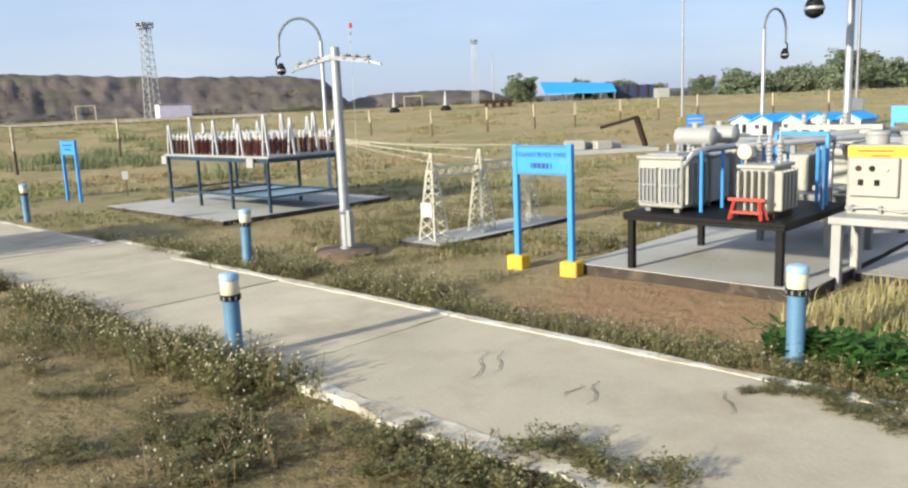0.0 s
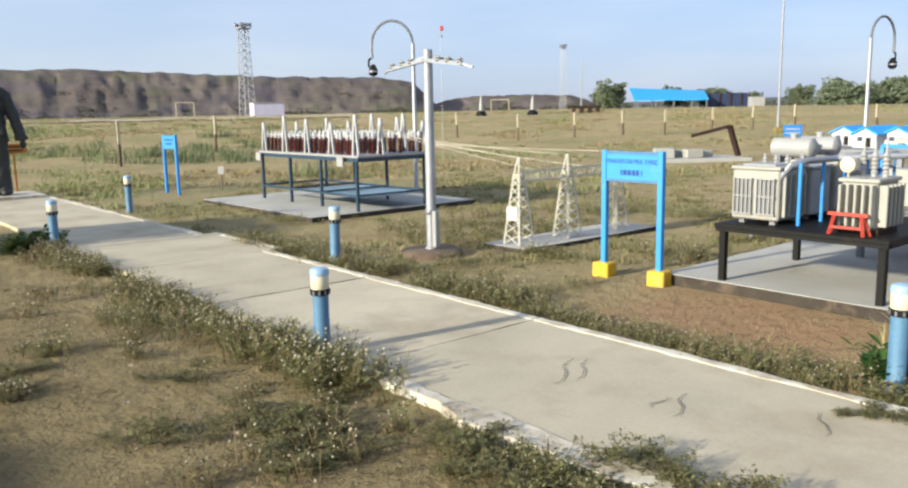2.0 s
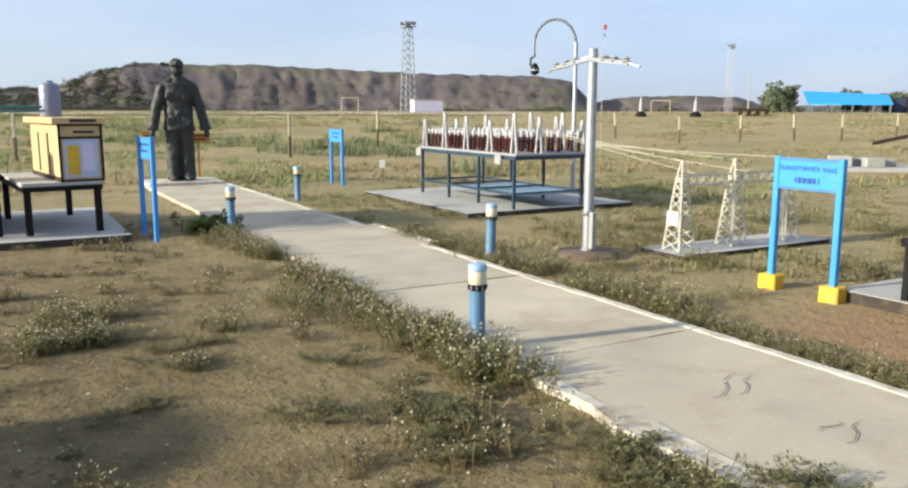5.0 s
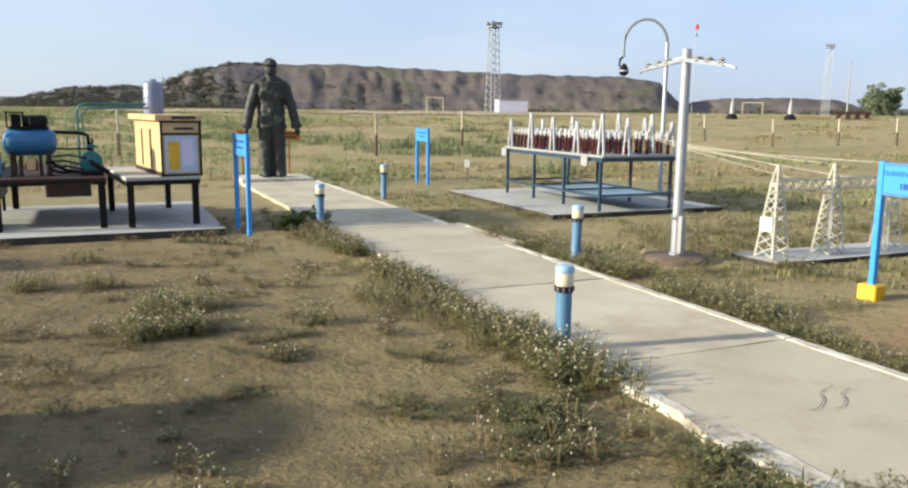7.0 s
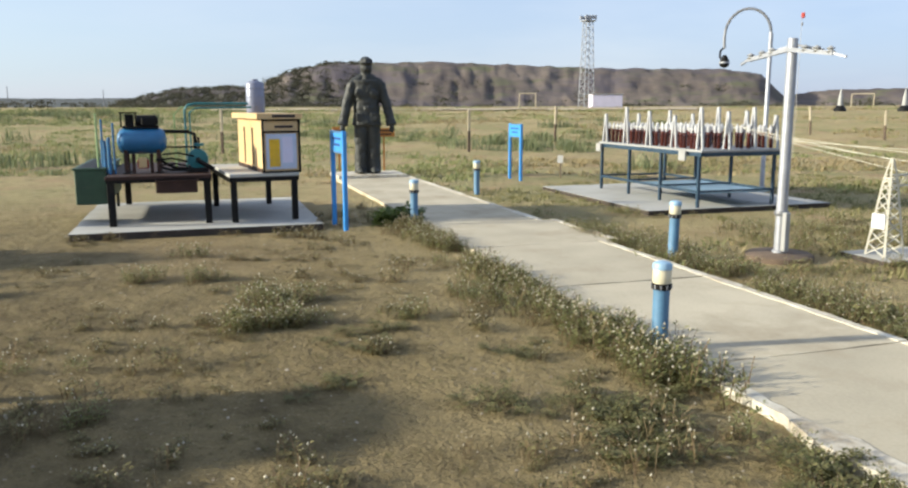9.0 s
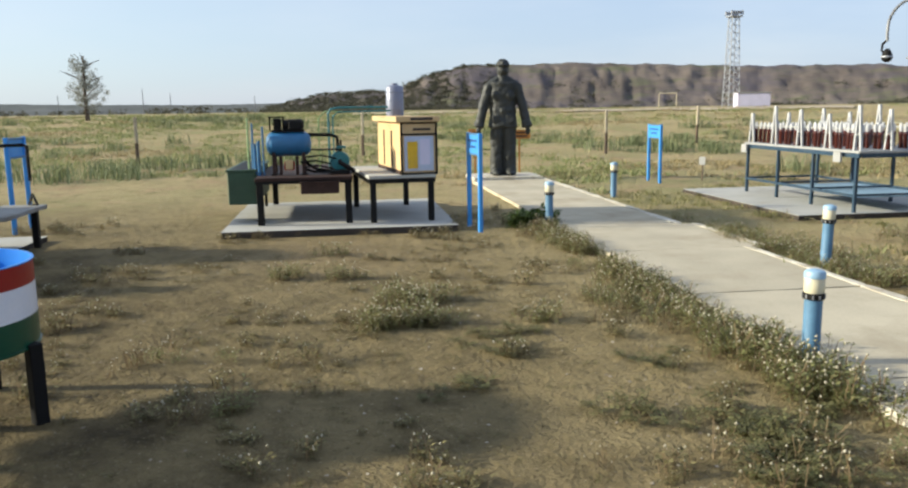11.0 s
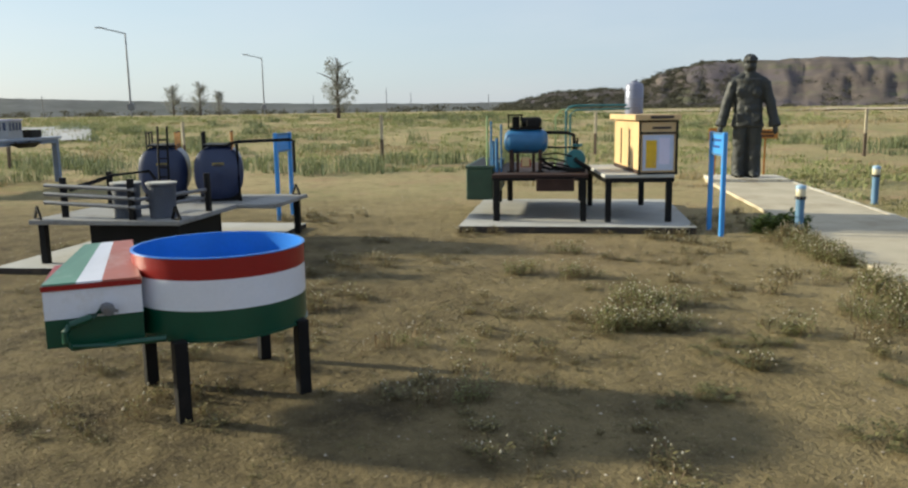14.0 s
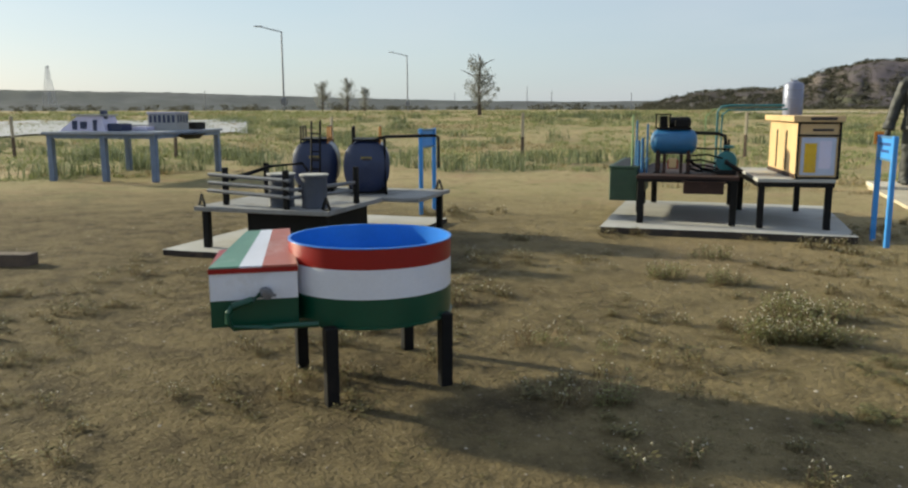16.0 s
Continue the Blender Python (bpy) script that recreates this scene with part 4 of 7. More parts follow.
# model houses
frame_table("display_table", -6.3, -3.1, 12.1, 14.5, 0.0, 0.92, M_STEEL, "long steel display table with model houses", 0.07)
house0 = None
for i, (x, y) in enumerate(((4.8, 12.98), (5.2, 12.86), (5.6, 12.74), (6.0, 12.62), (4.75, 13.75), (5.2, 13.64), (5.65, 13.52))):
    if house0 is None:
        house0 = thing("model_house", Matrix(), "small white model house with a bright blue gable roof", "model house", "model houses")
        part("wall_block", box(B(), (0, 0, 0.1), (0.36, 0.56, 0.2)), M_HOUSE, house0)
        bm = B()
        v = [bm.verts.new(q) for q in ((-0.18, -0.28, 0.2), (0.18, -0.28, 0.2), (0, -0.28, 0.29), (-0.18, 0.28, 0.2), (0.18, 0.28, 0.2), (0, 0.28, 0.29))]
        for f in ((0, 1, 2), (3, 5, 4), (0, 2, 5, 3), (1, 4, 5, 2), (0, 3, 4, 1)):
            bm.faces.new([v[k] for k in f])
        part("gable", bm, M_HOUSE, house0)
        for k in (-1, 1):
            bm = box(B(), (k * 0.105, 0, 0.252), (0.245, 0.64, 0.018), tilt=Matrix.Rotation(k * 0.464, 4, "Y"))
            part("roof", bm, M_ROOFBLUE, house0, "bright blue roof sheet")
        part("door", box(B(), (0.06, -0.283, 0.08), (0.07, 0.01, 0.14)), M_DARK, house0)
        part("window", box(B(), (-0.07, -0.283, 0.13), (0.07, 0.01, 0.06)), M_TANKBLUE, house0)
        tgt = house0
    else:
        tgt = copy_thing(house0, Matrix())
    tgt.matrix_basis = pose(x + 0.42, y, 0.92, 0, 0, -50 + 3 * math.sin(i * 2.1))
ob = thing("blue_notice", pose(6.98, 12.1, 0, 0, 0, ANG), "blue notice board on posts beside model houses", "sign")
for x in (-0.25, 0.25):
    part("post", box(B(), (x, 0, 0.65), (0.05, 0.05, 1.32)), M_BLUE, ob)
part("board", box(B(), (0, -0.01, 1.18), (0.45, 0.02, 0.25)), M_BLUE, ob)
ob = thing("blue_notice", pose(4.55, 14.72, 0, 0, 0, -10), "small blue board with white bars in the field", "sign")
part("board", box(B(), (0, 0, 1.13), (0.3, 0.03, 0.2)), M_DEEPBLUE, ob)
for z in (1.09, 1.16):
    part("bar", box(B(), (0, -0.018, z), (0.24, 0.006, 0.025)), M_WHITE, ob)
part("post", box(B(), (0, 0.035, 0.52), (0.04, 0.04, 1.1)), M_STEEL, ob)

# control panel
ob = thing("control_panel", plan(-1.69, 6.95), "ivory control panel with a yellow header on white legs", "control panel")
for x in (-0.52, 0.52):
    for y in (-0.2, 0.28):
        part("leg", box(B(), (x, y, 0.26), (0.075, 0.075, 0.56), bevel=0.004), M_WHITE, ob)
part("shelf", box(B(), (0, 0.04, 0.56), (1.16, 0.6, 0.06), bevel=0.006), M_WHITE, ob)
part("cabinet", box(B(), (0.02, 0.1, 0.87), (1.06, 0.34, 0.56), bevel=0.012), M_IVORY, ob)
part("header", box(B(), (0.02, -0.074, 1.1), (1.05, 0.012, 0.085)), M_YELLOW, ob, "yellow header strip")
for x in (-0.3, 0.28):
    d = part("door", box(B(), (x, -0.09, 0.9), (0.36, 0.045, 0.3), bevel=0.005), M_IVORY, ob)
    for i in range(3):
        part("gauge", lathe(B(), [(0.022, 0), (0.022, 0.012), (0.018, 0.016), (0, 0.016)], 12, (x - 0.11 + i * 0.1, -0.112, 0.97), Vector((0, -1, 0))), (M_RUST, M_DARK, M_CREAM)[i], d, ("dark red round button", "black round gauge", "cream round gauge")[i])
    for i in range(2):
        part("switch", box(B(), (x - 0.09 + i * 0.12, -0.12, 0.86), (0.035, 0.02, 0.045), bevel=0.003), M_DARK, d, "black switch")
    part("lettering", box(B(), (x, -0.082, 1.105), (0.26, 0.006, 0.018)), M_HEADERTEXT, ob, "dark lettering too small to read")
    part("lettering", box(B(), (x + 0.04, -0.082, 1.07), (0.14, 0.006, 0.014)), M_HEADERTEXT, ob, "brown lettering too small to read")
pipe = [(-0.5, -0.1, 0.65), (-0.3, -0.11, 0.66), (-0.1, -0.1, 0.64), (0.1, -0.11, 0.66), (0.5, -0.1, 0.65)]
part("conduit", tube(B(), pipe, 0.012, 6), M_WHITE, ob)
for x in (-0.45, -0.24, 0.0, 0.2):
    part("clamp", box(B(), (x, -0.1, 0.65), (0.03, 0.03, 0.05), bevel=0.004), M_STEEL, ob)
for x in (-0.34, -0.08, 0.16, 0.4):
    part("dome", lathe(B(), [(0.085, 1.15), (0.09, 1.22), (0.1, 1.225), (0.1, 1.25), (0, 1.26)], 16, (x, 0.1, 0)), M_WHITE, ob, "pale round vent cap")

# ---- insulator rack ----
rack = frame_table("insulator_rack", -13.55, -10.34, 6.85, 8.26, 0.06, 0.93, M_RACKBLUE, "dark blue pipe-legged rack holding rows of brown insulators", 0.045, 0.035,
                   [(a, s) for a in (-13.5, -12.5, -11.5, -10.45) for s in (6.9, 8.22)], M_WHITE)
part("lower_shelf", box(B(), (-11.5, 7.6, 0.275), (2.0, 1.28, 0.015)), M_PALEBLUE, rack, "faded blue sheet shelf")
for s in (6.9, 8.22):
    part("lower_rail", bar(B(), (-13.5, s, 0.3), (-10.45, s, 0.3), 0.035), M_RACKBLUE, rack)
for a in (-13.5, -12.5, -11.5, -10.45):
    part("lower_rail", bar(B(), (a, 6.9, 0.31), (a, 8.22, 0.31), 0.03), M_RACKBLUE, rack)
for a, s in ((-13.45, 6.8), (-10.75, 6.8)):
    part("plate", box(B(), (a, s, 0.83), (0.17, 0.03, 0.14)), M_WHITE, rack, "small white notice plate")
bm = lathe(B(), [(0.022, 0.0)] + [(0.04 - 0.02 * (k % 2), 0.02 + 0.018 * k) for k in range(11)] + [(0.02, 0.24)], 9)
ins_mesh = mesh_of("insulator", bm, M_INSUL)
cap_mesh = mesh_of("end_cap", lathe(B(), [(0.022, 0.0), (0.028, 0.05), (0.026, 0.08), (0.01, 0.12)], 8), M_HOUSE)
for row, s in enumerate((6.98, 7.4, 7.8, 8.2)):
    for i in range(22):
        a = -13.4 + i * 0.136
        insu = part("insulator", ins_mesh, None, rack, "", pose(a, s + 0.02 * math.sin(i * 3.1), 0.932, 3 * math.sin(i * 5.3 + row), 0, 0))
        part("end_cap", cap_mesh, None, insu, "", pose(0, 0, 0.23))
for i, (a, s) in enumerate([(a, s) for a in (-13.45, -12.7, -11.95, -11.2, -10.5) for s in (6.93, 8.25)] + [(-10.5, 7.4), (-10.5, 7.85), (-13.45, 7.6)]):
    h = 0.5 + 0.12 * ((i * 7) % 3) / 2
    for k in (-0.075, 0.075):
        part("stay", bar(B(), (a + k, s, 0.93), (a + k * 0.15, s, 0.93 + h), 0.032), M_HOUSE, rack, "white tapered stay")
    part("rung", bar(B(), (a - 0.05, s, 1.15), (a + 0.05, s, 1.15), 0.016), M_WHITE, rack)
for s in (6.98, 8.2):
    part("bus_bar", bar(B(), (-13.4, s, 1.22), (-10.5, s, 1.22), 0.02), M_WHITE, rack)

# ---- line pole ----
pole = thing("line_pole", pose(-1.12, 8.86, 0, 0, 0, ANG), "galvanised line pole with slanted cross-arms on a round base", "pole")
part("base", lathe(B(), [(0.34, -0.05), (0.34, 0.05), (0.31, 0.07), (0, 0.072)], 32), M_TIMBER, pole, "dark round concrete base")
part("shaft", lathe(B(), [(0.075, 0.07), (0.075, 0.09), (0.058, 0.1), (0.05, 2.24), (0, 2.25)], 18), M_GALV, pole)
for k in (-1, 1):
    part("cross_arm", bar(B(), (0, -0.05, 2.13), (k * 0.62, -0.05, 2.06), 0.04), M_GALV, pole)
    part("brace", bar(B(), (0, 0.04, 2.18), (k * 0.45, -0.02, 2.1), 0.022), M_GALV, pole)
    for j, x in enumerate((0.24, 0.4, 0.58)):
        part("insulator", lathe(B(), [(0.02, 0), (0.042, 0.015), (0.02, 0.03), (0.042, 0.045), (0.02, 0.06), (0, 0.07)], 10, (k * x, -0.05, 2.12 - x * 0.1)), M_WHITE, pole, "white disc insulator")
    part("arm_tip", bar(B(), (k * 0.62, -0.05, 2.06), (k * 0.76, -0.03, 2.02), 0.02), M_GALV, pole)
part("conduit_box", box(B(), (0.1, -0.02, 0.3), (0.06, 0.06, 0.4), bevel=0.006), M_WHITE, pole, "white conduit box")
part("collar", lathe(B(), [(0.07, 0.46), (0.075, 0.47), (0.075, 0.5), (0.07, 0.51)], 16), M_STEEL, pole)

p = far_spot(6.1, 26)
ob = thing("wind_marker", pose(*p), "red wind marker on a thin mast", "marker")
part("mast", rod(B(), (0, 0, -0.05), (0, 0, 4.15), 0.009, 0.005, 6), M_WIRE, ob)
part("flag", box(B(), (0.03, 0, 4.1), (0.1, 0.05, 0.16), bevel=0.02), M_RED, ob)
part("weight", box(B(), (0.02, 0, 3.86), (0.05, 0.04, 0.1), bevel=0.015), M_STEEL, ob)

# ---- lattice towers ----
def lattice_tower(at, high, wide):
    """A slim four-legged tower with crossed bracing that narrows to a pointed head."""
    ob = thing("lattice_tower", at, "small cream lattice tower model on a concrete strip", "lattice tower", "lattice tower models")
    cs = [(-1, -1), (1, -1), (1, 1), (-1, 1)]
    waist = high * 0.8

    def corner(k, z):
        w = wide + (0.085 - wide) * z / waist if z < waist else 0.085 * (1 - 0.85 * (z - waist) / (high - waist))
        return Vector((cs[k][0] * w / 2, cs[k][1] * w / 2, z))
    for k in range(4):
        leg = part("leg", bar(B(), corner(k, 0), corner(k, waist), 0.02), M_LATTICE, ob)
        part("head_bar", bar(B(), corner(k, waist), corner(k, high), 0.016), M_LATTICE, leg)
    levels = [waist * (1 - (1 - q / 8) ** 1.25) for q in range(9)]
    for z0, z1 in zip(levels, levels[1:]):
        for k in range(4):
            part("brace", bar(B(), corner(k, z0), corner((k + 1) % 4, z1), 0.008), M_LATTICE, ob)
            part("brace", bar(B(), corner((k + 1) % 4, z0), corner(k, z1), 0.008), M_LATTICE, ob)
    bm = B()
    for k in range(4):
        bar(bm, corner(k, waist), corner((k + 1) % 4, waist), 0.012)
    part("collar", bm, M_LATTICE, ob)
    return ob


TOWERS = ((-6.6, 6.55, 0.25), (-6.58, 7.36, 0.24), (-6.58, 8.28, 0.24))
for i, (a, s, w) in enumerate(TOWERS):
    ob = lattice_tower(plan(a, s, 0.05), 1.0, w)
    if i == 0:
        part("plate", box(B(), (0.0, -0.112, 0.36), (0.17, 0.012, 0.15), bevel=0.003), M_FLAGWHITE, ob, "white notice plate")
ob = thing("lattice_beam", plan(-6.61, 0, 0.05), "thin cream lattice beam spanning the towers", "beam")
for z in (0.72, 0.83):
    for x in (-0.045, 0.045):
        part("chord", bar(B(), (x, 6.55, z), (x, 8.28, z), 0.011), M_LATTICE, ob)
bm = B()
for j in range(24):
    y0, y1 = 6.55 + 1.73 * j / 24, 6.55 + 1.73 * (j + 1) / 24
    for x in (-0.045, 0.045):
        bar(bm, (x, y0, 0.72 if j % 2 else 0.83), (x, y1, 0.83 if j % 2 else 0.72), 0.007)
part("webbing", bm, M_LATTICE, ob)


def wire(p, q, sag, r=0.0032):
    bm = B()
    p, q = Vector(p), Vector(q)
    tube(bm, [p.lerp(q, k / 12) - Vector((0, 0, sag * 4 * (k / 12) * (1 - k / 12))) for k in range(13)], r, 5)
    return bm


lines = thing("overhead_wires", Matrix(), "thin pale wires strung from the towers to the rack", "wires")
for i, (s, z) in enumerate(((6.55, 1.04), (6.95, 0.86), (7.36, 1.04), (7.85, 0.86), (8.28, 1.04))):
    e = spot(-10.5, 7.4 + 0.18 * i, 1.32 - 0.06 * i)
    part("wire", wire(spot(-6.61, s, z), e, 0.02), M_LATTICE, lines)
# old excavator parts on a slab
ob = thing("old_machine", pose(4.6, 24.5, rise(4.6, 24.5), 0, 0, 12), "rusty machine boom and pale scrap on a slab", "machine")
part("slab", box(B(), (0, 0, 0.03), (3.2, 1.8, 0.12), bevel=0.01), M_SLAB, ob)
part("boom", bar(B(), (1.6, 0, 0.1), (1.25, -0.1, 1.0), 0.16, 0.1), M_RUST, ob)
part("arm", bar(B(), (1.25, -0.1, 0.98), (0.1, -0.1, 0.72), 0.09), M_RUST, ob)
for x, y, sz in ((-0.7, 0, 0.3), (0.1, -0.2, 0.26), (-0.2, 0.3, 0.22), (0.6, 0.1, 0.2)):
    part("casting", box(B(), (x, y, 0.08 + sz / 2), (sz * 2, sz * 1.4, sz), 20 * x, bevel=0.03), M_IVORY, ob, "pale metal casting")


# ---- compressor pad ----
M_BUSHPIPE = material("pale green pipe paint", (0.25, 0.36, 0.16), 0.5, vary=0.15, bump=0.05)
frame_table("display_table", -13.55, -10.95, -1.3, -0.02, 0.09, 0.72, M_DARK, "black steel table carrying a compressor set", 0.085, topmat=M_RUST, rail=0.04)
askew = frame_table("display_table", -12.9, -10.9, 0.19, 1.1, 0.09, 0.72, M_DARK, "black steel table carrying an ochre cabin", 0.075, topmat=M_SLAB)
askew.matrix_basis = plan(0, 0) @ pose(-10.9, 0.63, 0, 0, 0, 6) @ pose(10.9, -0.63, 0)
ob = thing("drip_box", plan(-11.05, -0.45, 0), "rusty brown box hung under the table front", "box")
part("body", box(B(), (0, 0, 0.585), (0.4, 0.5, 0.16), bevel=0.008), M_RUST, ob)
part("flange", box(B(), (0, 0, 0.655), (0.43, 0.53, 0.02)), M_RUST, ob)
ob = thing("green_box", plan(-12.4, -1.515), "long dark olive steel box beside the compressor table", "box")
part("body", box(B(), (0, 0, 0.555), (2.0, 0.38, 0.45), bevel=0.012), M_GREEN, ob)
part("rim", box(B(), (0, 0, 0.79), (2.03, 0.41, 0.03), bevel=0.004), M_GREEN, ob)
# the box is solid; this black sheet draws its shaded interior
part("inside", box(B(), (0, 0, 0.8), (1.9, 0.32, 0.012)), M_DARK, ob, "black sheet for the shade inside the open top")
for x in (-0.9, 0.3):
    part("leg", box(B(), (x, 0.14, 0.165), (0.04, 0.04, 0.35)), M_DARK, ob)

comp = thing("air_compressor", plan(-11.55, -0.87, 0.72), "blue air compressor receiver with a motor on top", "compressor")
Y = Vector((0, 1, 0))
part("receiver", lathe(B(), [(0, -0.31), (0.1, -0.295), (0.155, -0.25), (0.17, -0.2), (0.17, 0.2), (0.155, 0.25), (0.1, 0.295), (0, 0.31)], 28, (0, 0, 0.42), Y), M_COMPBLUE, comp, "blue rounded receiver tank")
for y in (-0.2, 0.2):
    for x in (-0.12, 0.12):
        part("leg", bar(B(), (x, y, 0), (x * 0.8, y, 0.33), 0.05), M_RUST, comp)
    part("foot_plate", box(B(), (0, y, 0.008), (0.34, 0.09, 0.016)), M_DARK, comp)
part("belly_box", box(B(), (0.02, 0, 0.12), (0.12, 0.14, 0.12), bevel=0.01), M_RED, comp, "small orange-red valve box")
part("saddle", box(B(), (0, 0, 0.6), (0.2, 0.44, 0.03)), M_DARK, comp)
part("motor", lathe(B(), [(0.03, -0.15), (0.07, -0.14), (0.075, 0.1), (0.05, 0.13), (0, 0.14)], 16, (0, 0.08, 0.68), Y), M_DARK, comp, "black electric motor")
part("cylinder_head", box(B(), (0, -0.14, 0.68), (0.12, 0.1, 0.17), bevel=0.01), M_DARK, comp)
for i in range(4):
    part("cooling_fin", box(B(), (0, -0.14, 0.64 + 0.035 * i), (0.16, 0.14, 0.008)), M_DARK, comp)
for x, y in ((0.05, -0.46), (-0.08, -0.5), (0.16, -0.4), (-0.2, -0.43)):
    part("standpipe", rod(B(), (x, y, 0), (x, y, 0.42 + 0.2 * abs(x)), 0.022), M_COMPBLUE, comp, "blue standpipe")
for x, y, h in ((0.0, -0.55, 0.78), (0.12, -0.34, 0.66), (-0.3, -0.52, 0.7)):
    part("standpipe", rod(B(), (x, y, 0), (x, y, h), 0.014), M_BUSHPIPE if h > 0.75 else M_COMPBLUE, comp, "thin upright pipe")
for y in (-0.11, 0.11):
    part("cradle", box(B(), (0.1, y, 0.13), (0.05, 0.04, 0.26), bevel=0.004), M_RUST, comp, "rusty cradle upright")
part("cradle_plate", box(B(), (0.112, 0, 0.14), (0.012, 0.1, 0.13)), M_CABIN, comp, "ochre plate under the tank")
part("cross_pipe", tube(B(), [(0.0, 0.24, 0.34), (0.02, 0.4, 0.33), (0.0, 0.66, 0.33)], 0.014, 6), M_DARK, comp)
part("belt_guard", box(B(), (0.1, 0.1, 0.67), (0.03, 0.2, 0.12), bevel=0.02), M_DARK, comp, "dark belt guard")
for y in (-0.24, -0.06):
    part("guard_post", bar(B(), (0.05, y, 0.6), (0.05, y, 0.79), 0.018), M_DARK, comp)
part("guard_bar", bar(B(), (0.05, -0.26, 0.785), (0.05, -0.04, 0.785), 0.018), M_DARK, comp)
for z, y in ((0.1, 0.3), (0.17, 0.26), (0.24, 0.34)):
    part("small_pipe", tube(B(), [(0.14, y - 0.1, z), (0.16, y + 0.1, z + 0.02), (0.1, y + 0.3, z - 0.03)], 0.013, 6), M_DARK, comp)

pump = thing("water_pump", plan(-11.6, -0.18, 0.72), "teal pump and valve set with tall pipes", "pump")
part("volute", lathe(B(), [(0.05, -0.08), (0.13, -0.07), (0.14, 0.0), (0.13, 0.07), (0.05, 0.08)], 20, (0.08, 0, 0.17), Vector((1, 0, 0))), M_TEAL, pump)
part("motor", lathe(B(), [(0.06, -0.14), (0.085, -0.12), (0.085, 0.1), (0.05, 0.14), (0, 0.14)], 18, (-0.16, 0.02, 0.17), Vector((1, 0, 0))), M_TEAL, pump)
part("base", box(B(), (-0.02, 0, 0.03), (0.6, 0.26, 0.05), bevel=0.006), M_DARK, pump)
part("discharge", tube(B(), [(0.06, -0.02, 0.25), (0.06, -0.02, 0.4), (0.05, -0.03, 0.5), (0.0, -0.12, 0.53), (0, -0.5, 0.54), (0, -0.62, 0.5)], 0.024), M_DARK, pump, "dark bent discharge pipe")
part("riser", tube(B(), [(-0.1, -0.14, 0.02), (-0.1, -0.14, 0.82), (-0.1, -0.1, 0.88), (-0.1, 0.0, 0.9), (-0.15, 0.7, 0.9)], 0.016), M_TEAL, pump, "tall teal riser pipe")
part("riser", tube(B(), [(-0.3, -0.08, 0.02), (-0.3, -0.08, 0.78), (-0.3, 0.0, 0.84), (-0.32, 0.75, 0.85)], 0.012), M_TEAL, pump, "tall teal riser pipe")
part("riser", tube(B(), [(-0.9, -0.3, 0.0), (-0.9, -0.3, 0.75), (-0.9, -0.2, 0.85), (-0.9, 0.1, 0.84)], 0.013), M_BUSHPIPE, pump, "thin pale green pipe")
part("valve", lathe(B(), [(0.05, -0.02), (0.07, -0.015), (0.07, 0.015), (0.05, 0.02)], 16, (0.08, 0.02, 0.36)), M_TEAL, pump)
part("valve_stem", rod(B(), (0.08, 0.02, 0.28), (0.08, 0.02, 0.46), 0.014), M_DARK, pump)
part("suction", tube(B(), [(0.18, 0, 0.17), (0.26, 0.0, 0.16), (0.28, 0.1, 0.1), (0.28, 0.2, 0.04)], 0.03), M_DARK, pump)
part("hose", tube(B(), [(0.1, -0.1, 0.04), (0.1, -0.3, 0.06), (0.05, -0.42, 0.12), (0.0, -0.5, 0.2)], 0.022), M_DARK, pump, "black hose")
part("hose", tube(B(), [(0.2, -0.1, 0.03), (0.22, -0.35, 0.04), (0.14, -0.5, 0.08)], 0.02), M_DARK, pump, "black hose")

cabin = thing("model_cabin", plan(-11.75, 0.76, 0.72, 8), "ochre model cabin with dark-framed poster front", "model cabin")
part("body", box(B(), (0, 0, 0.35), (1.6, 0.5, 0.7), bevel=0.006), M_CABIN, cabin)
part("skirting", box(B(), (0, -0.256, 0.03), (1.58, 0.012, 0.05)), M_RUST, cabin)
part("roof", box(B(), (0, -0.02, 0.735), (1.74, 0.6, 0.075), bevel=0.006), M_CABIN, cabin)
front = part("front_panel", box(B(), (0.805, 0, 0.35), (0.015, 0.48, 0.68)), M_CABIN, cabin)
part("poster", box(B(), (0.816, 0.0, 0.28), (0.01, 0.4, 0.46)), M_POSTER, front, "pale blue poster with an ochre patch")
part("poster_patch", box(B(), (0.822, -0.09, 0.26), (0.006, 0.14, 0.36)), M_YELLOW, front, "ochre printed patch")
part("poster_patch", box(B(), (0.822, 0.08, 0.3), (0.006, 0.14, 0.34)), M_LILAC, front, "pale lilac printed patch")
for y in (-0.24, 0.24):
    part("frame_bar", box(B(), (0.822, y, 0.35), (0.022, 0.025, 0.7)), M_DARK, front)
for z in (0.015, 0.535, 0.685):
    part("frame_bar", box(B(), (0.822, 0, z), (0.02, 0.46, 0.022)), M_DARK, front)
part("lettering", box(B(), (0.818, 0.04, 0.6), (0.01, 0.24, 0.03)), M_TEXTK, front, "dark lettering too small to read")
part("lettering", box(B(), (0.873, 0.03, 0.737), (0.01, 0.3, 0.035)), M_TEXTK, cabin, "dark lettering too small to read")
for x in (-0.3, 0.25):
    part("slot", box(B(), (x, -0.254, 0.33), (0.05, 0.012, 0.5)), M_DARK, cabin, "narrow dark opening")
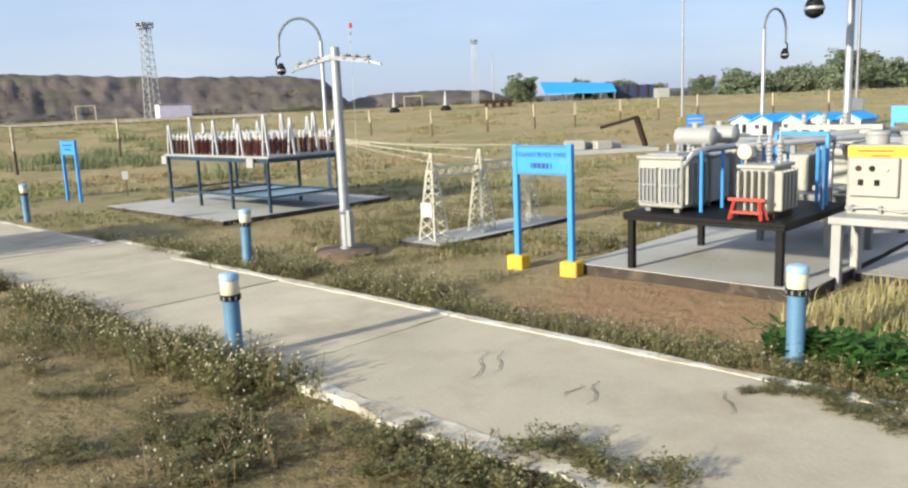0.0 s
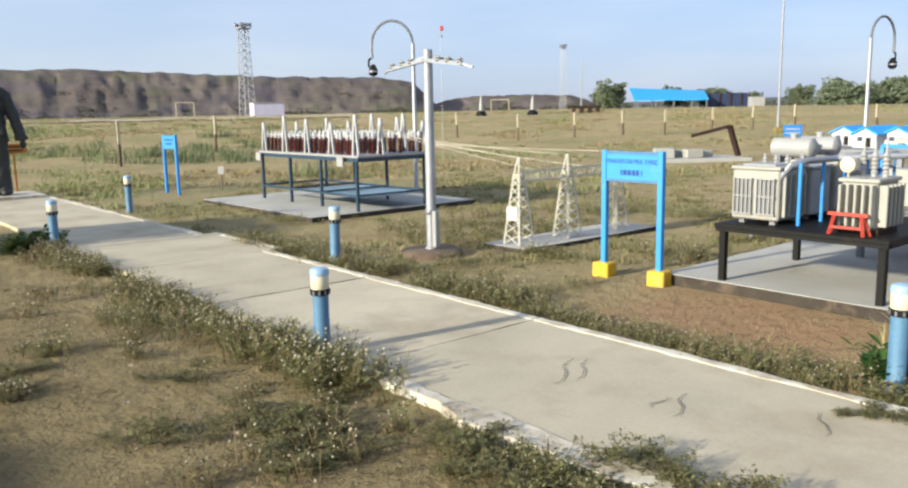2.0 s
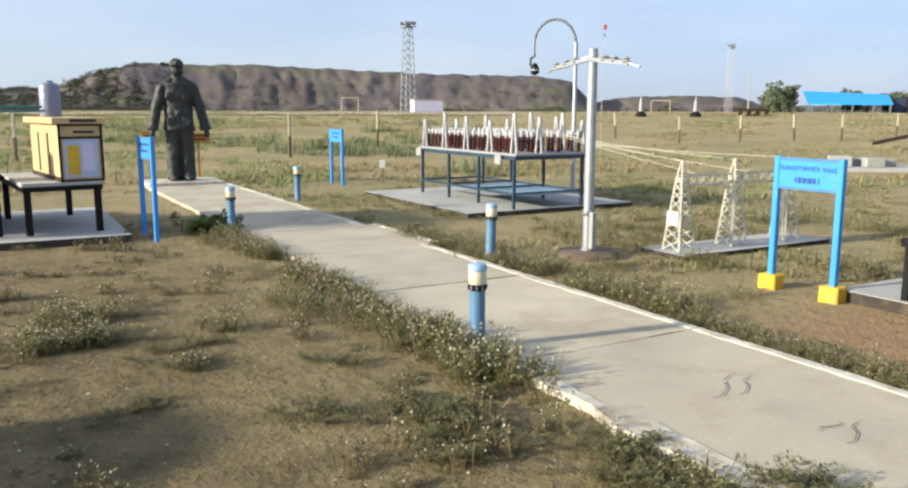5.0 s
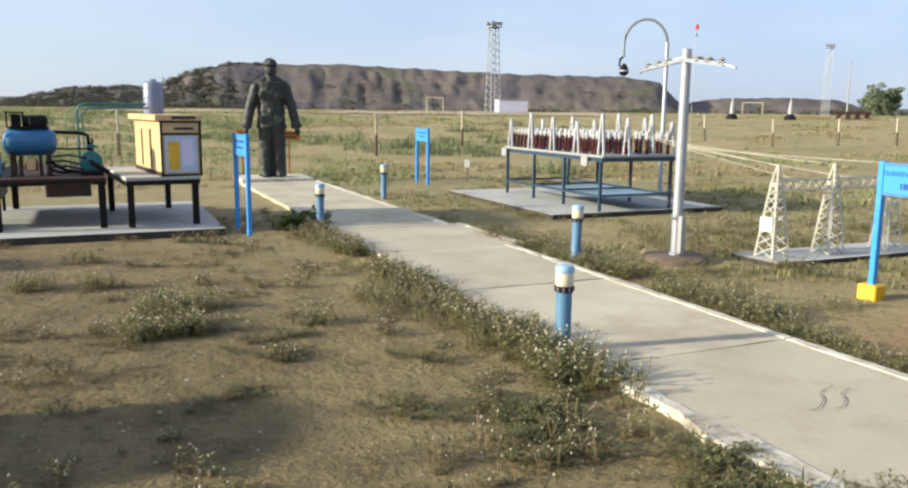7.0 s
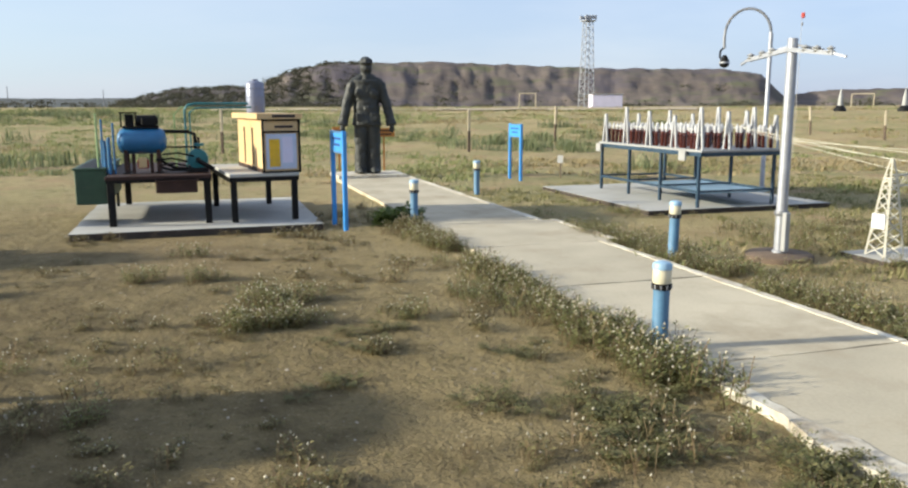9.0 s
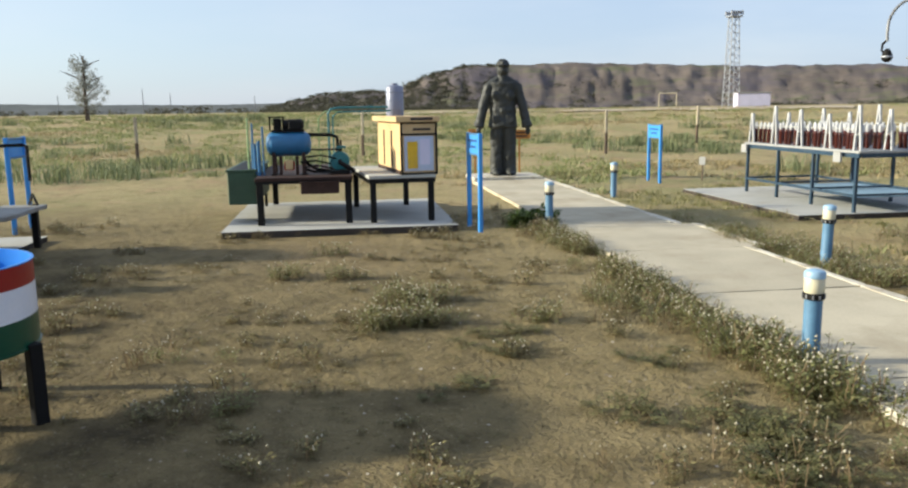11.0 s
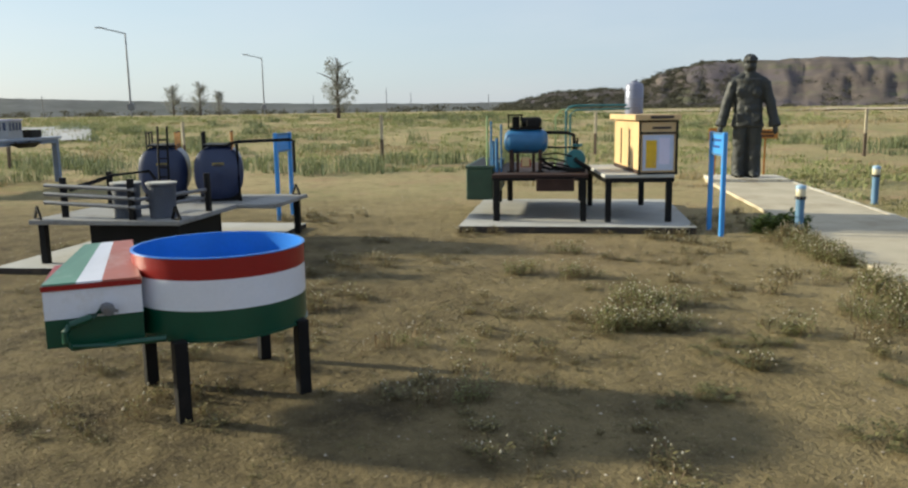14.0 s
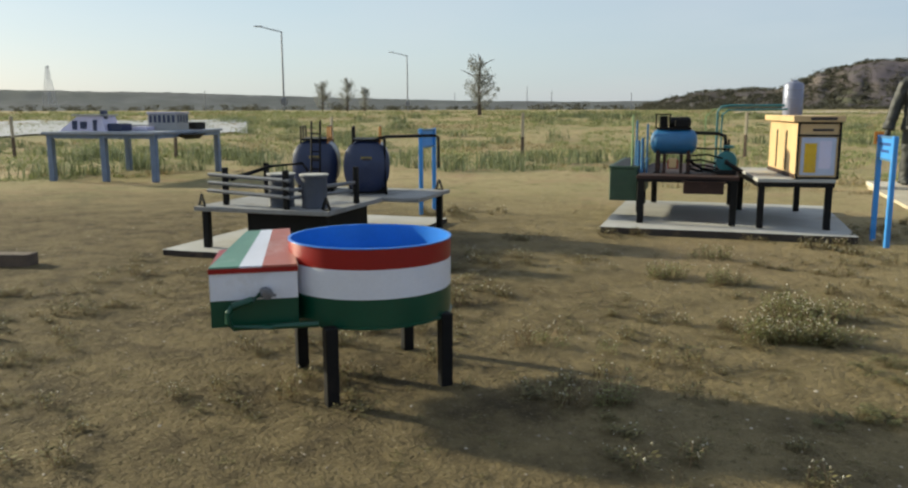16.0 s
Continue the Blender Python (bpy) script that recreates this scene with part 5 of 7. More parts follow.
tk = thing("water_tank", plan(-12.2, 0.65, 1.4925), "small silver-grey cylinder tank on the cabin roof", "tank")
part("shell", lathe(B(), [(0.125, 0), (0.13, 0.02), (0.13, 0.4), (0.11, 0.43), (0.05, 0.45), (0.05, 0.47), (0, 0.475)], 24), M_SILVER, tk)
for z in (0.1, 0.22, 0.34):
    part("band", lathe(B(), [(0.131, z - 0.008), (0.135, z), (0.131, z + 0.008)], 24), M_SILVER, tk)


# ---- statue ----
def make_statue():
    bm = B()

    def blob(c, r):
        m = Matrix.Translation(c) @ Matrix.Diagonal((*r, 1))
        bmesh.ops.create_icosphere(bm, subdivisions=2, radius=1, matrix=m)
    for k in (-1, 1):
        rod(bm, (k * 0.15, 0, 0.02), (k * 0.14, 0.0, 0.7), 0.15, 0.14, 14)
        rod(bm, (k * 0.14, 0, 0.65), (k * 0.12, 0, 1.2), 0.145, 0.17, 14)
        blob((k * 0.15, -0.12, 0.06), (0.1, 0.2, 0.08))
        rod(bm, (k * 0.08, 0, 2.08), (k * 0.3, 0, 1.94), 0.1, 0.12, 12)
        rod(bm, (k * 0.29, 0, 1.96), (k * 0.42, -0.02, 1.55), 0.125, 0.105, 12)
        rod(bm, (k * 0.42, -0.02, 1.58), (k * 0.52, -0.08, 1.12), 0.11, 0.1, 12)
        rod(bm, (k * 0.505, -0.07, 1.18), (k * 0.53, -0.09, 1.06), 0.115, 0.12, 12)
        blob((k * 0.54, -0.1, 0.99), (0.06, 0.08, 0.1))
        blob((k * 0.16, -0.17, 1.74), (0.1, 0.035, 0.1))
        box(bm, (k * 0.16, -0.2, 1.24), (0.15, 0.04, 0.16))
    m = Matrix.Translation((0, 0, 1.7)) @ Matrix.Diagonal((1, 0.66, 1, 1))
    bmesh.ops.create_cone(bm, cap_ends=True, segments=20, radius1=0.27, radius2=0.3, depth=0.66, matrix=m)
    m = Matrix.Translation((0, 0, 1.24)) @ Matrix.Diagonal((1, 0.7, 1, 1))
    bmesh.ops.create_cone(bm, cap_ends=True, segments=20, radius1=0.33, radius2=0.27, depth=0.36, matrix=m)
    m = Matrix.Translation((0, 0, 1.43)) @ Matrix.Diagonal((1, 0.68, 1, 1))
    bmesh.ops.create_cone(bm, cap_ends=True, segments=20, radius1=0.295, radius2=0.295, depth=0.07, matrix=m)
    box(bm, (0, -0.2, 1.43), (0.1, 0.04, 0.08))
    rod(bm, (0, 0, 1.98), (0, -0.01, 2.22), 0.14, 0.11, 14)
    blob((0, -0.02, 2.29), (0.135, 0.15, 0.17))
    blob((0, 0.0, 2.41), (0.155, 0.175, 0.13))
    blob((0, -0.1, 2.39), (0.13, 0.13, 0.025))
    box(bm, (0, -0.17, 2.44), (0.06, 0.05, 0.06))
    ob = solo("statue", bm, M_STATUE, Matrix(), "dark painted statue of a worker in helmet and overalls", "statue")
    re = ob.modifiers.new("Remesh", "REMESH")
    re.mode, re.voxel_size, re.use_smooth_shade = "VOXEL", 0.018, True
    sm = ob.modifiers.new("Smooth", "SMOOTH")
    sm.iterations, sm.factor = 4, 0.5
    folds = bpy.data.textures.new("folds", "CLOUDS")
    folds.noise_scale, folds.noise_depth = 0.13, 2
    dis = ob.modifiers.new("Folds", "DISPLACE")
    dis.texture, dis.strength, dis.mid_level = folds, 0.04, 0.5
    p = spot(-17.85, 3.4, 0.1)
    ob.matrix_basis = pose(p.x, p.y, p.z, 0, 0, 36)
    return ob


make_statue()
ob = thing("plinth", plan(-17.85, 3.4), "low pale concrete plinth under a statue", "plinth")
part("block", slab_bm(-0.6, 0.6, -0.75, 0.75, 0.03, 0.105, 0.02), M_EDGE, ob)
p0 = spot(-18.5, 3.35)
for dx, w, h in ((-0.47, 0.28, 0.26), (0.55, 0.5, 0.2)):
    ob = thing("notice_board", pose(p0.x, p0.y, 0, 0, 0, 36) @ pose(dx, 0, 0), "small orange board on a stake behind the statue", "sign", "orange boards by the statue")
    part("board", box(B(), (0, 0, 0.98), (w, 0.03, h), bevel=0.004), M_ORANGE, ob)
    for z in (0.94, 1.02):
        part("lettering", box(B(), (0, -0.018, z), (w * 0.7, 0.006, 0.03)), M_TEXTK, ob, "dark lettering too small to read")
    part("stake", box(B(), (0, 0.03, 0.45), (0.04, 0.04, 0.92)), M_ORANGE, ob)

# ---- striped mixer drum ----
drum = thing("striped_tub", pose(-4.74, 1.49, 0, 0, 0, 0), "round tub striped red, white and green on black legs", "tub")
r, z0, z1 = 0.475, 0.405, 0.853
b1, b2 = z0 + (z1 - z0) * 0.37, z0 + (z1 - z0) * 0.735
part("green_band", lathe(B(), [(r - 0.02, z0), (r + 0.006, z0), (r + 0.006, z0 + 0.012), (r, z0 + 0.014), (r, b1)], 64, caps=False), M_FLAGGREEN, drum, "dark green painted band")
part("white_band", lathe(B(), [(r - 0.01, b1), (r, b1), (r, b2), (r - 0.01, b2)], 64, caps=False), M_FLAGWHITE, drum, "white painted band")
part("red_band", lathe(B(), [(r - 0.01, b2), (r, b2), (r, z1 - 0.008), (r - 0.01, z1 - 0.008)], 64, caps=False), M_FLAGRED, drum, "red painted band")
bm = B()
lathe(bm, [(r - 0.012, z1 - 0.008), (r + 0.004, z1 - 0.006), (r + 0.004, z1), (r - 0.012, z1), (r - 0.014, z0 + 0.05), (0.02, z0 + 0.05), (0.0, z0 + 0.05)], 64, caps=False)
part("inner_wall", bm, M_DEEPBLUE, drum, "bright blue inside")
part("floor", lathe(B(), [(r - 0.02, z0 + 0.005), (r - 0.02, z0 + 0.03), (0, z0 + 0.03)], 48), M_FLAGGREEN, drum)
for x, y in ((0.38, -0.38), (0.37, 0.31), (-0.34, -0.34), (-0.4, 0.4)):
    part("leg", box(B(), (x, y, 0.2), (0.07, 0.07, 0.46), bevel=0.005), M_DARK, drum)
# side hopper: a box that narrows towards the back, with a lid that rises to the back
CORNERS = [(0.09, -0.95), (0.2, -0.5), (-0.5, -0.3), (-0.5, -0.78)]


def hopper_ring(z_lo, z_hi, grow=0.0):
    bm = B()
    mid = Vector((-0.18, -0.63))
    pts = [Vector(c) + (Vector(c) - mid).normalized() * grow for c in CORNERS]
    lo = [bm.verts.new((p.x, p.y, z_lo)) for p in pts]
    hi = [bm.verts.new((p.x, p.y, z_hi)) for p in pts]
    bm.faces.new(lo[::-1])
    bm.faces.new(hi)
    for k in range(4):
        bm.faces.new((lo[k], lo[(k + 1) % 4], hi[(k + 1) % 4], hi[k]))
    return bm


hop = part("hopper", hopper_ring(z0 + 0.02, b1), M_FLAGGREEN, drum, "box hopper with a striped sloping lid")
part("white_band", hopper_ring(b1 + 0.001, b2 - 0.015), M_FLAGWHITE, hop, "white painted band")
part("red_band", hopper_ring(b2 - 0.014, b2 + 0.012, 0.008), M_FLAGRED, hop, "thin red band")


def lid_piece(u0, u1):
    """A strip of the lid, from the low front edge to the high back edge."""
    bm = B()
    f0, f1, k1, k0 = (Vector((*c, 0)) for c in CORNERS)
    lo, hi = b2 + 0.013, z1 + 0.0
    a, b_ = f0.lerp(f1, u0), f0.lerp(f1, u1)
    c, d = k0.lerp(k1, 0.34 + u1 * 0.56), k0.lerp(k1, 0.34 + u0 * 0.56)
    top = [bm.verts.new((p.x, p.y, z)) for p, z in ((a, lo + 0.01), (b_, lo + 0.01), (c, hi), (d, hi))]
    low_ = [bm.verts.new((p.x, p.y, lo)) for p in (a, b_, c, d)]
    bm.faces.new(top)
    bm.faces.new(low_[::-1])
    for k in range(4):
        bm.faces.new((low_[k], low_[(k + 1) % 4], top[(k + 1) % 4], top[k]))
    return bm


# the outer strips carry the sky reflection as paler paint
for u0, u1, mt, nm in ((0, 0.34, M_SHEENGREEN, "sheen-tinted green"), (0.34, 0.6, M_FLAGWHITE, "white"), (0.6, 1.0, M_SHEENRED, "sheen-tinted red")):
    part("lid_strip", lid_piece(u0, u1), mt, hop, nm + " strip of the sloping lid")
part("drain_pipe", tube(B(), [(0.17, -0.85, 0.55), (0.175, -0.875, 0.52), (0.18, -0.88, 0.47), (0.18, -0.85, 0.435), (0.22, -0.65, 0.43), (0.3, -0.42, 0.435)], 0.017, 10), M_FLAGGREEN, drum, "green drain pipe")
part("drain_pipe", tube(B(), [(0.16, -0.69, 0.6), (0.185, -0.75, 0.58), (0.17, -0.85, 0.55)], 0.02, 10), M_FLAGGREEN, drum, "green drain pipe")
valve = part("valve", lathe(B(), [(0.03, -0.03), (0.035, 0.0), (0.03, 0.03), (0, 0.035)], 12, (0.19, -0.67, 0.61), Vector((1, 0, 0))), M_STEEL, drum, "grey metal valve")
part("handle", bar(B(), (0.225, -0.71, 0.64), (0.225, -0.63, 0.6), 0.016), M_STEEL, valve)

# ---- tank platform ----
M_DECK = material("worn grey-beige deck paint", (0.27, 0.265, 0.25), 0.7, vary=0.25, scale=3, bump=0.15, dirt=(0.14, 0.12, 0.1), dirt_amount=0.4)
ob = thing("tank_platform", plan(0, 0), "grey platform on dark legs over a black box", "platform")
part("deck", box(B(), (-9.0, -4.98, 0.5), (2.6, 1.66, 0.05), bevel=0.006), M_DECK, ob)
part("deck_extension", box(B(), (-9.75, -3.93, 0.5), (1.2, 0.5, 0.05), bevel=0.006), M_DECK, ob)
for a, s in ((-7.78, -5.7), (-10.2, -3.78), (-10.2, -5.72), (-7.82, -4.25)):
    part("leg", box(B(), (a, s, 0.25), (0.075, 0.075, 0.46), bevel=0.004), M_DARK, ob)
part("under_box", box(B(), (-8.6, -4.85, 0.29), (1.2, 0.95, 0.38), bevel=0.01), M_DARK, ob, "black box under the deck")
for a, s in ((-7.76, -5.74), (-7.78, -4.22), (-10.25, -3.8)):
    bm = B()
    v = [(-0.07, 0, 0), (0.07, 0, 0), (0, 0, 0.13)]
    for i in range(3):
        bar(bm, v[i], v[(i + 1) % 3], 0.022)
    part("bracket", bm, M_DARK, ob, "small black triangular bracket", pose(a, s, 0.53, 0, 0, 60))
for i, s in enumerate((-5.42, -4.7)):
    tkk = thing("storage_tank", plan(-9.75, s + 0.09, 0.525, 22), "navy horizontal tank with yellow plate and railed top", "tank", "navy tanks on the platform")
    rr = 0.32
    shell, rings = B(), []
    for x, f in ((-0.4, 0.0), (-0.385, 0.55), (-0.35, 0.86), (-0.3, 1.0), (0.3, 1.0), (0.35, 0.86), (0.385, 0.55), (0.4, 0.0)):
        ring = []
        for q in range(36):
            c, d = math.cos(q * math.pi / 18), math.sin(q * math.pi / 18)
            ring.append(shell.verts.new((x, 0.29 * max(f, 0.01) * math.copysign(abs(c) ** 0.72, c), rr + 0.03 + rr * max(f, 0.01) * math.copysign(abs(d) ** 0.8, d))))
        rings.append(ring)
    for lo, hi in zip(rings, rings[1:]):
        for q in range(36):
            shell.faces.new((lo[q], lo[(q + 1) % 36], hi[(q + 1) % 36], hi[q]))
    part("shell", shell, M_TANKBLUE, tkk)
    part("plate", box(B(), (0.385, 0.0, rr + 0.12), (0.012, 0.14, 0.075)), M_OLDPLATE, tkk, "dull yellow plate")
    part("lettering", box(B(), (0.393, 0.0, rr + 0.12), (0.006, 0.1, 0.022)), M_TEXTK, tkk, "dark lettering too small to read")
    for x in (-0.25, 0.25):
        part("saddle", box(B(), (x, 0, 0.06), (0.07, 0.46, 0.12)), M_DARK, tkk)
    for x in (-0.3, 0, 0.3):
        for y in (-0.17, 0.17):
            part("rail_post", rod(B(), (x, y, 2 * rr - 0.04), (x, y, 2 * rr + 0.2), 0.011, seg=6), M_ORANGE if y > 0 else M_DARK, tkk, "thin railing post")
    for y in (-0.17, 0.17):
        part("rail", bar(B(), (-0.3, y, 2 * rr + 0.2), (0.3, y, 2 * rr + 0.2), 0.014), M_RUST, tkk)
    part("walkway", box(B(), (0, 0, 2 * rr + 0.04), (0.7, 0.34, 0.02)), M_DARK, tkk)
ob = thing("ladder", plan(-9.2, -5.08, 0.525), "narrow dark ladder between the tanks", "ladder")
for y in (-0.06, 0.06):
    part("rail", rod(B(), (0, y, 0), (-0.06, y, 0.92), 0.014, seg=8), M_DARK, ob)
for k in range(7):
    part("rung", rod(B(), (-0.008 * k, -0.06, 0.1 + 0.11 * k), (-0.008 * k, 0.06, 0.1 + 0.11 * k), 0.01, seg=6), M_DARK, ob)
ob = thing("pipe_frame", plan(-10.0, -4.25, 0.525), "dark pipe frame overhanging the platform end", "pipe frame")
part("pipe", tube(B(), [(0.5, 0.0, 0), (0.48, -0.02, 0.69), (0.45, 0.0, 0.72), (-0.1, 0.45, 0.72), (-0.14, 0.48, 0.7), (-0.14, 0.48, 0.3)], 0.02), M_DARK, ob)
part("pipe", tube(B(), [(0.45, -0.3, 0.62), (0.46, -0.1, 0.7), (0.46, 0.0, 0.72)], 0.02), M_DARK, ob)
for a, s in ((-8.0, -4.87), (-8.0, -4.47)):
    d = thing("steel_drum", plan(a, s, 0.525), "blue-grey open-topped steel drum on the platform", "drum", "grey drums on the platform")
    part("shell", lathe(B(), [(0.135, 0), (0.14, 0.01), (0.135, 0.03), (0.142, 0.33), (0.155, 0.34), (0.155, 0.36), (0.13, 0.36), (0.125, 0.2), (0, 0.2)], 28), M_DRUM, d)
    part("rim", lathe(B(), [(0.15, 0.35), (0.158, 0.355), (0.158, 0.368), (0.13, 0.368)], 28), M_SLAB, d, "pale rim")
ob = thing("guard_rail", plan(0, 0, 0.525), "dark posts with grey pipe rails", "guard rail")
for a, s, h in ((-7.95, -5.55, 0.42), (-8.75, -5.5, 0.42), (-7.76, -4.68, 0.42), (-8.5, -4.2, 0.42)):
    part("post", box(B(), (a, s, h / 2), (0.055, 0.055, h), bevel=0.004), M_DARK, ob)
for z in (0.16, 0.25, 0.34):
    part("pipe", rod(B(), (-7.93, -5.78 + z * 0.1, z), (-7.74, -4.62, z - 0.03), 0.022), M_STEEL, ob)
part("pipe", rod(B(), (-8.7, -5.48, 0.36), (-8.0, -5.5, 0.28), 0.018), M_DARK, ob)
part("pipe", tube(B(), [(-7.95, -5.52, 0.3), (-8.7, -5.46, 0.38), (-9.1, -5.2, 0.4), (-9.15, -5.15, 0.3)], 0.018), M_DARK, ob)
part("pipe", rod(B(), (-7.76, -4.66, 0.2), (-8.5, -4.2, 0.24), 0.02), M_STEEL, ob)
part("pipe", rod(B(), (-7.78, -4.66, 0.12), (-8.5, -4.24, 0.14), 0.02), M_STEEL, ob)

# ---- blue table with a building model ----
M_TABLELEG = material("faded blue-grey paint", (0.15, 0.20, 0.29), 0.6, vary=0.2, scale=5, bump=0.1, dirt=(0.22, 0.22, 0.22), dirt_amount=0.25)
M_TABLETOP = material("pale grey-blue board", (0.30, 0.33, 0.38), 0.7, vary=0.15, scale=4, bump=0.1, dirt=(0.2, 0.2, 0.19), dirt_amount=0.25)
bt = pose(-20.8, -0.2, 0, 0, 0, 54.5)
ob = thing("display_table", bt, "blue-grey display table with a building model", "table")
part("top", box(B(), (1.3, 1.6, 1.07), (2.75, 3.4, 0.06), bevel=0.008), M_TABLETOP, ob)
part("rail", box(B(), (1.3, 0.02, 1.0), (2.6, 0.06, 0.1)), M_TABLELEG, ob)
part("rail", box(B(), (2.6, 1.6, 1.0), (0.06, 3.1, 0.1)), M_TABLELEG, ob)
for x, y in ((0.05, 0.05), (1.35, 0.05), (2.55, 0.05), (0.05, 3.2), (2.55, 3.2)):
    part("leg", box(B(), (x, y, 0.52), (0.13, 0.13, 1.06), bevel=0.008), M_TABLELEG, ob)
ob = thing("building_model", bt @ pose(0, 0, 1.1), "white and lilac building model with dark windows on a table", "building model")
block = part("block", box(B(), (2.15, 1.5, 0.2), (0.72, 0.6, 0.4), bevel=0.006), M_WHITE, ob)
for i in range(6):
    part("window", box(B(), (1.865 + i * 0.114, 1.196, 0.27), (0.062, 0.012, 0.17)), M_TANKBLUE, block)
for i in range(4):
    part("window", box(B(), (2.514, 1.29 + i * 0.14, 0.27), (0.012, 0.07, 0.17)), M_TANKBLUE, block)
part("parapet", box(B(), (2.15, 1.5, 0.415), (0.76, 0.64, 0.03)), M_LILAC, block)
ramp_bm = B()
rv = [ramp_bm.verts.new(v) for v in ((0.1, 0.3, 0.004), (1.25, 0.3, 0.004), (1.25, 0.95, 0.004), (0.1, 0.95, 0.004), (0.55, 0.36, 0.34), (1.15, 0.36, 0.34), (1.15, 0.9, 0.34), (0.55, 0.9, 0.34))]
for q in ((3, 2, 1, 0), (4, 5, 6, 7), (0, 1, 5, 4), (1, 2, 6, 5), (2, 3, 7, 6), (3, 0, 4, 7)):
    ramp_bm.faces.new([rv[k] for k in q])
wedge = part("wedge_hall", ramp_bm, M_LILAC, ob, "lilac wedge-shaped hall")
part("roof", box(B(), (0.82, 0.62, 0.365), (0.78, 0.62, 0.035), bevel=0.004), M_WHITE, wedge)
for x, w, h in ((0.5, 0.1, 0.2), (0.72, 0.14, 0.16), (1.0, 0.08, 0.24)):
    part("window", box(B(), (x, 0.315, 0.14), (w, 0.05, h)), M_TANKBLUE, wedge)
part("tower", box(B(), (1.12, 0.5, 0.24), (0.1, 0.16, 0.46), bevel=0.006), M_TANKBLUE, ob)
part("annex", box(B(), (1.42, 0.62, 0.09), (0.36, 0.4, 0.17), bevel=0.006), M_TANKBLUE, ob)
part("low_block", box(B(), (1.45, 1.5, 0.07), (0.55, 0.6, 0.13), bevel=0.006), M_WHITE, ob)
part("low_block", box(B(), (1.75, 1.05, 0.05), (0.4, 0.4, 0.09), bevel=0.006), M_LILAC, ob)
part("tank_block", box(B(), (2.4, 2.3, 0.09), (0.34, 0.5, 0.17), bevel=0.006), M_DARK, ob)
ob = thing("boat_tray", bt @ pose(2.72, 1.5, 0.9), "black boat-shaped tray hanging under the table edge", "tray")
tray = B()
lo = [tray.verts.new((0.09 * x, y, 0)) for x, y in ((0, -0.35), (1, -0.2), (1, 0.2), (0, 0.35), (-0.6, 0.2), (-0.6, -0.2))]
hi = [tray.verts.new((0.16 * x, y, 0.11)) for x, y in ((0, -0.72), (1, -0.4), (1, 0.4), (0, 0.72), (-0.5, 0.4), (-0.5, -0.4))]
tray.faces.new(lo[::-1])
tray.faces.new(hi)
for k in range(6):
    tray.faces.new((lo[k], lo[(k + 1) % 6], hi[(k + 1) % 6], hi[k]))
part("hull", tray, M_DARK, ob)
for y in (-0.3, 0.3):
    part("strap", box(B(), (-0.08, y, 0.1), (0.02, 0.04, 0.12)), M_DARK, ob)
# small white tag beside the second sign
ob = thing("marker_tag", pose(-6.55, 16.7, 0), "small white tag on a stake in the grass", "marker")
part("stake", box(B(), (0, 0, 0.2), (0.025, 0.025, 0.44)), M_TIMBER, ob)
part("tag", box(B(), (0, -0.02, 0.42), (0.13, 0.012, 0.17)), M_WHITE, ob)
solo("timber_block", box(B(), (0, 0, 0.06), (0.5, 0.2, 0.14), bevel=0.01), M_TIMBER, pose(-9.75, -0.62, -0.01, 0, 0, 60), "weathered timber block on the soil", "block")


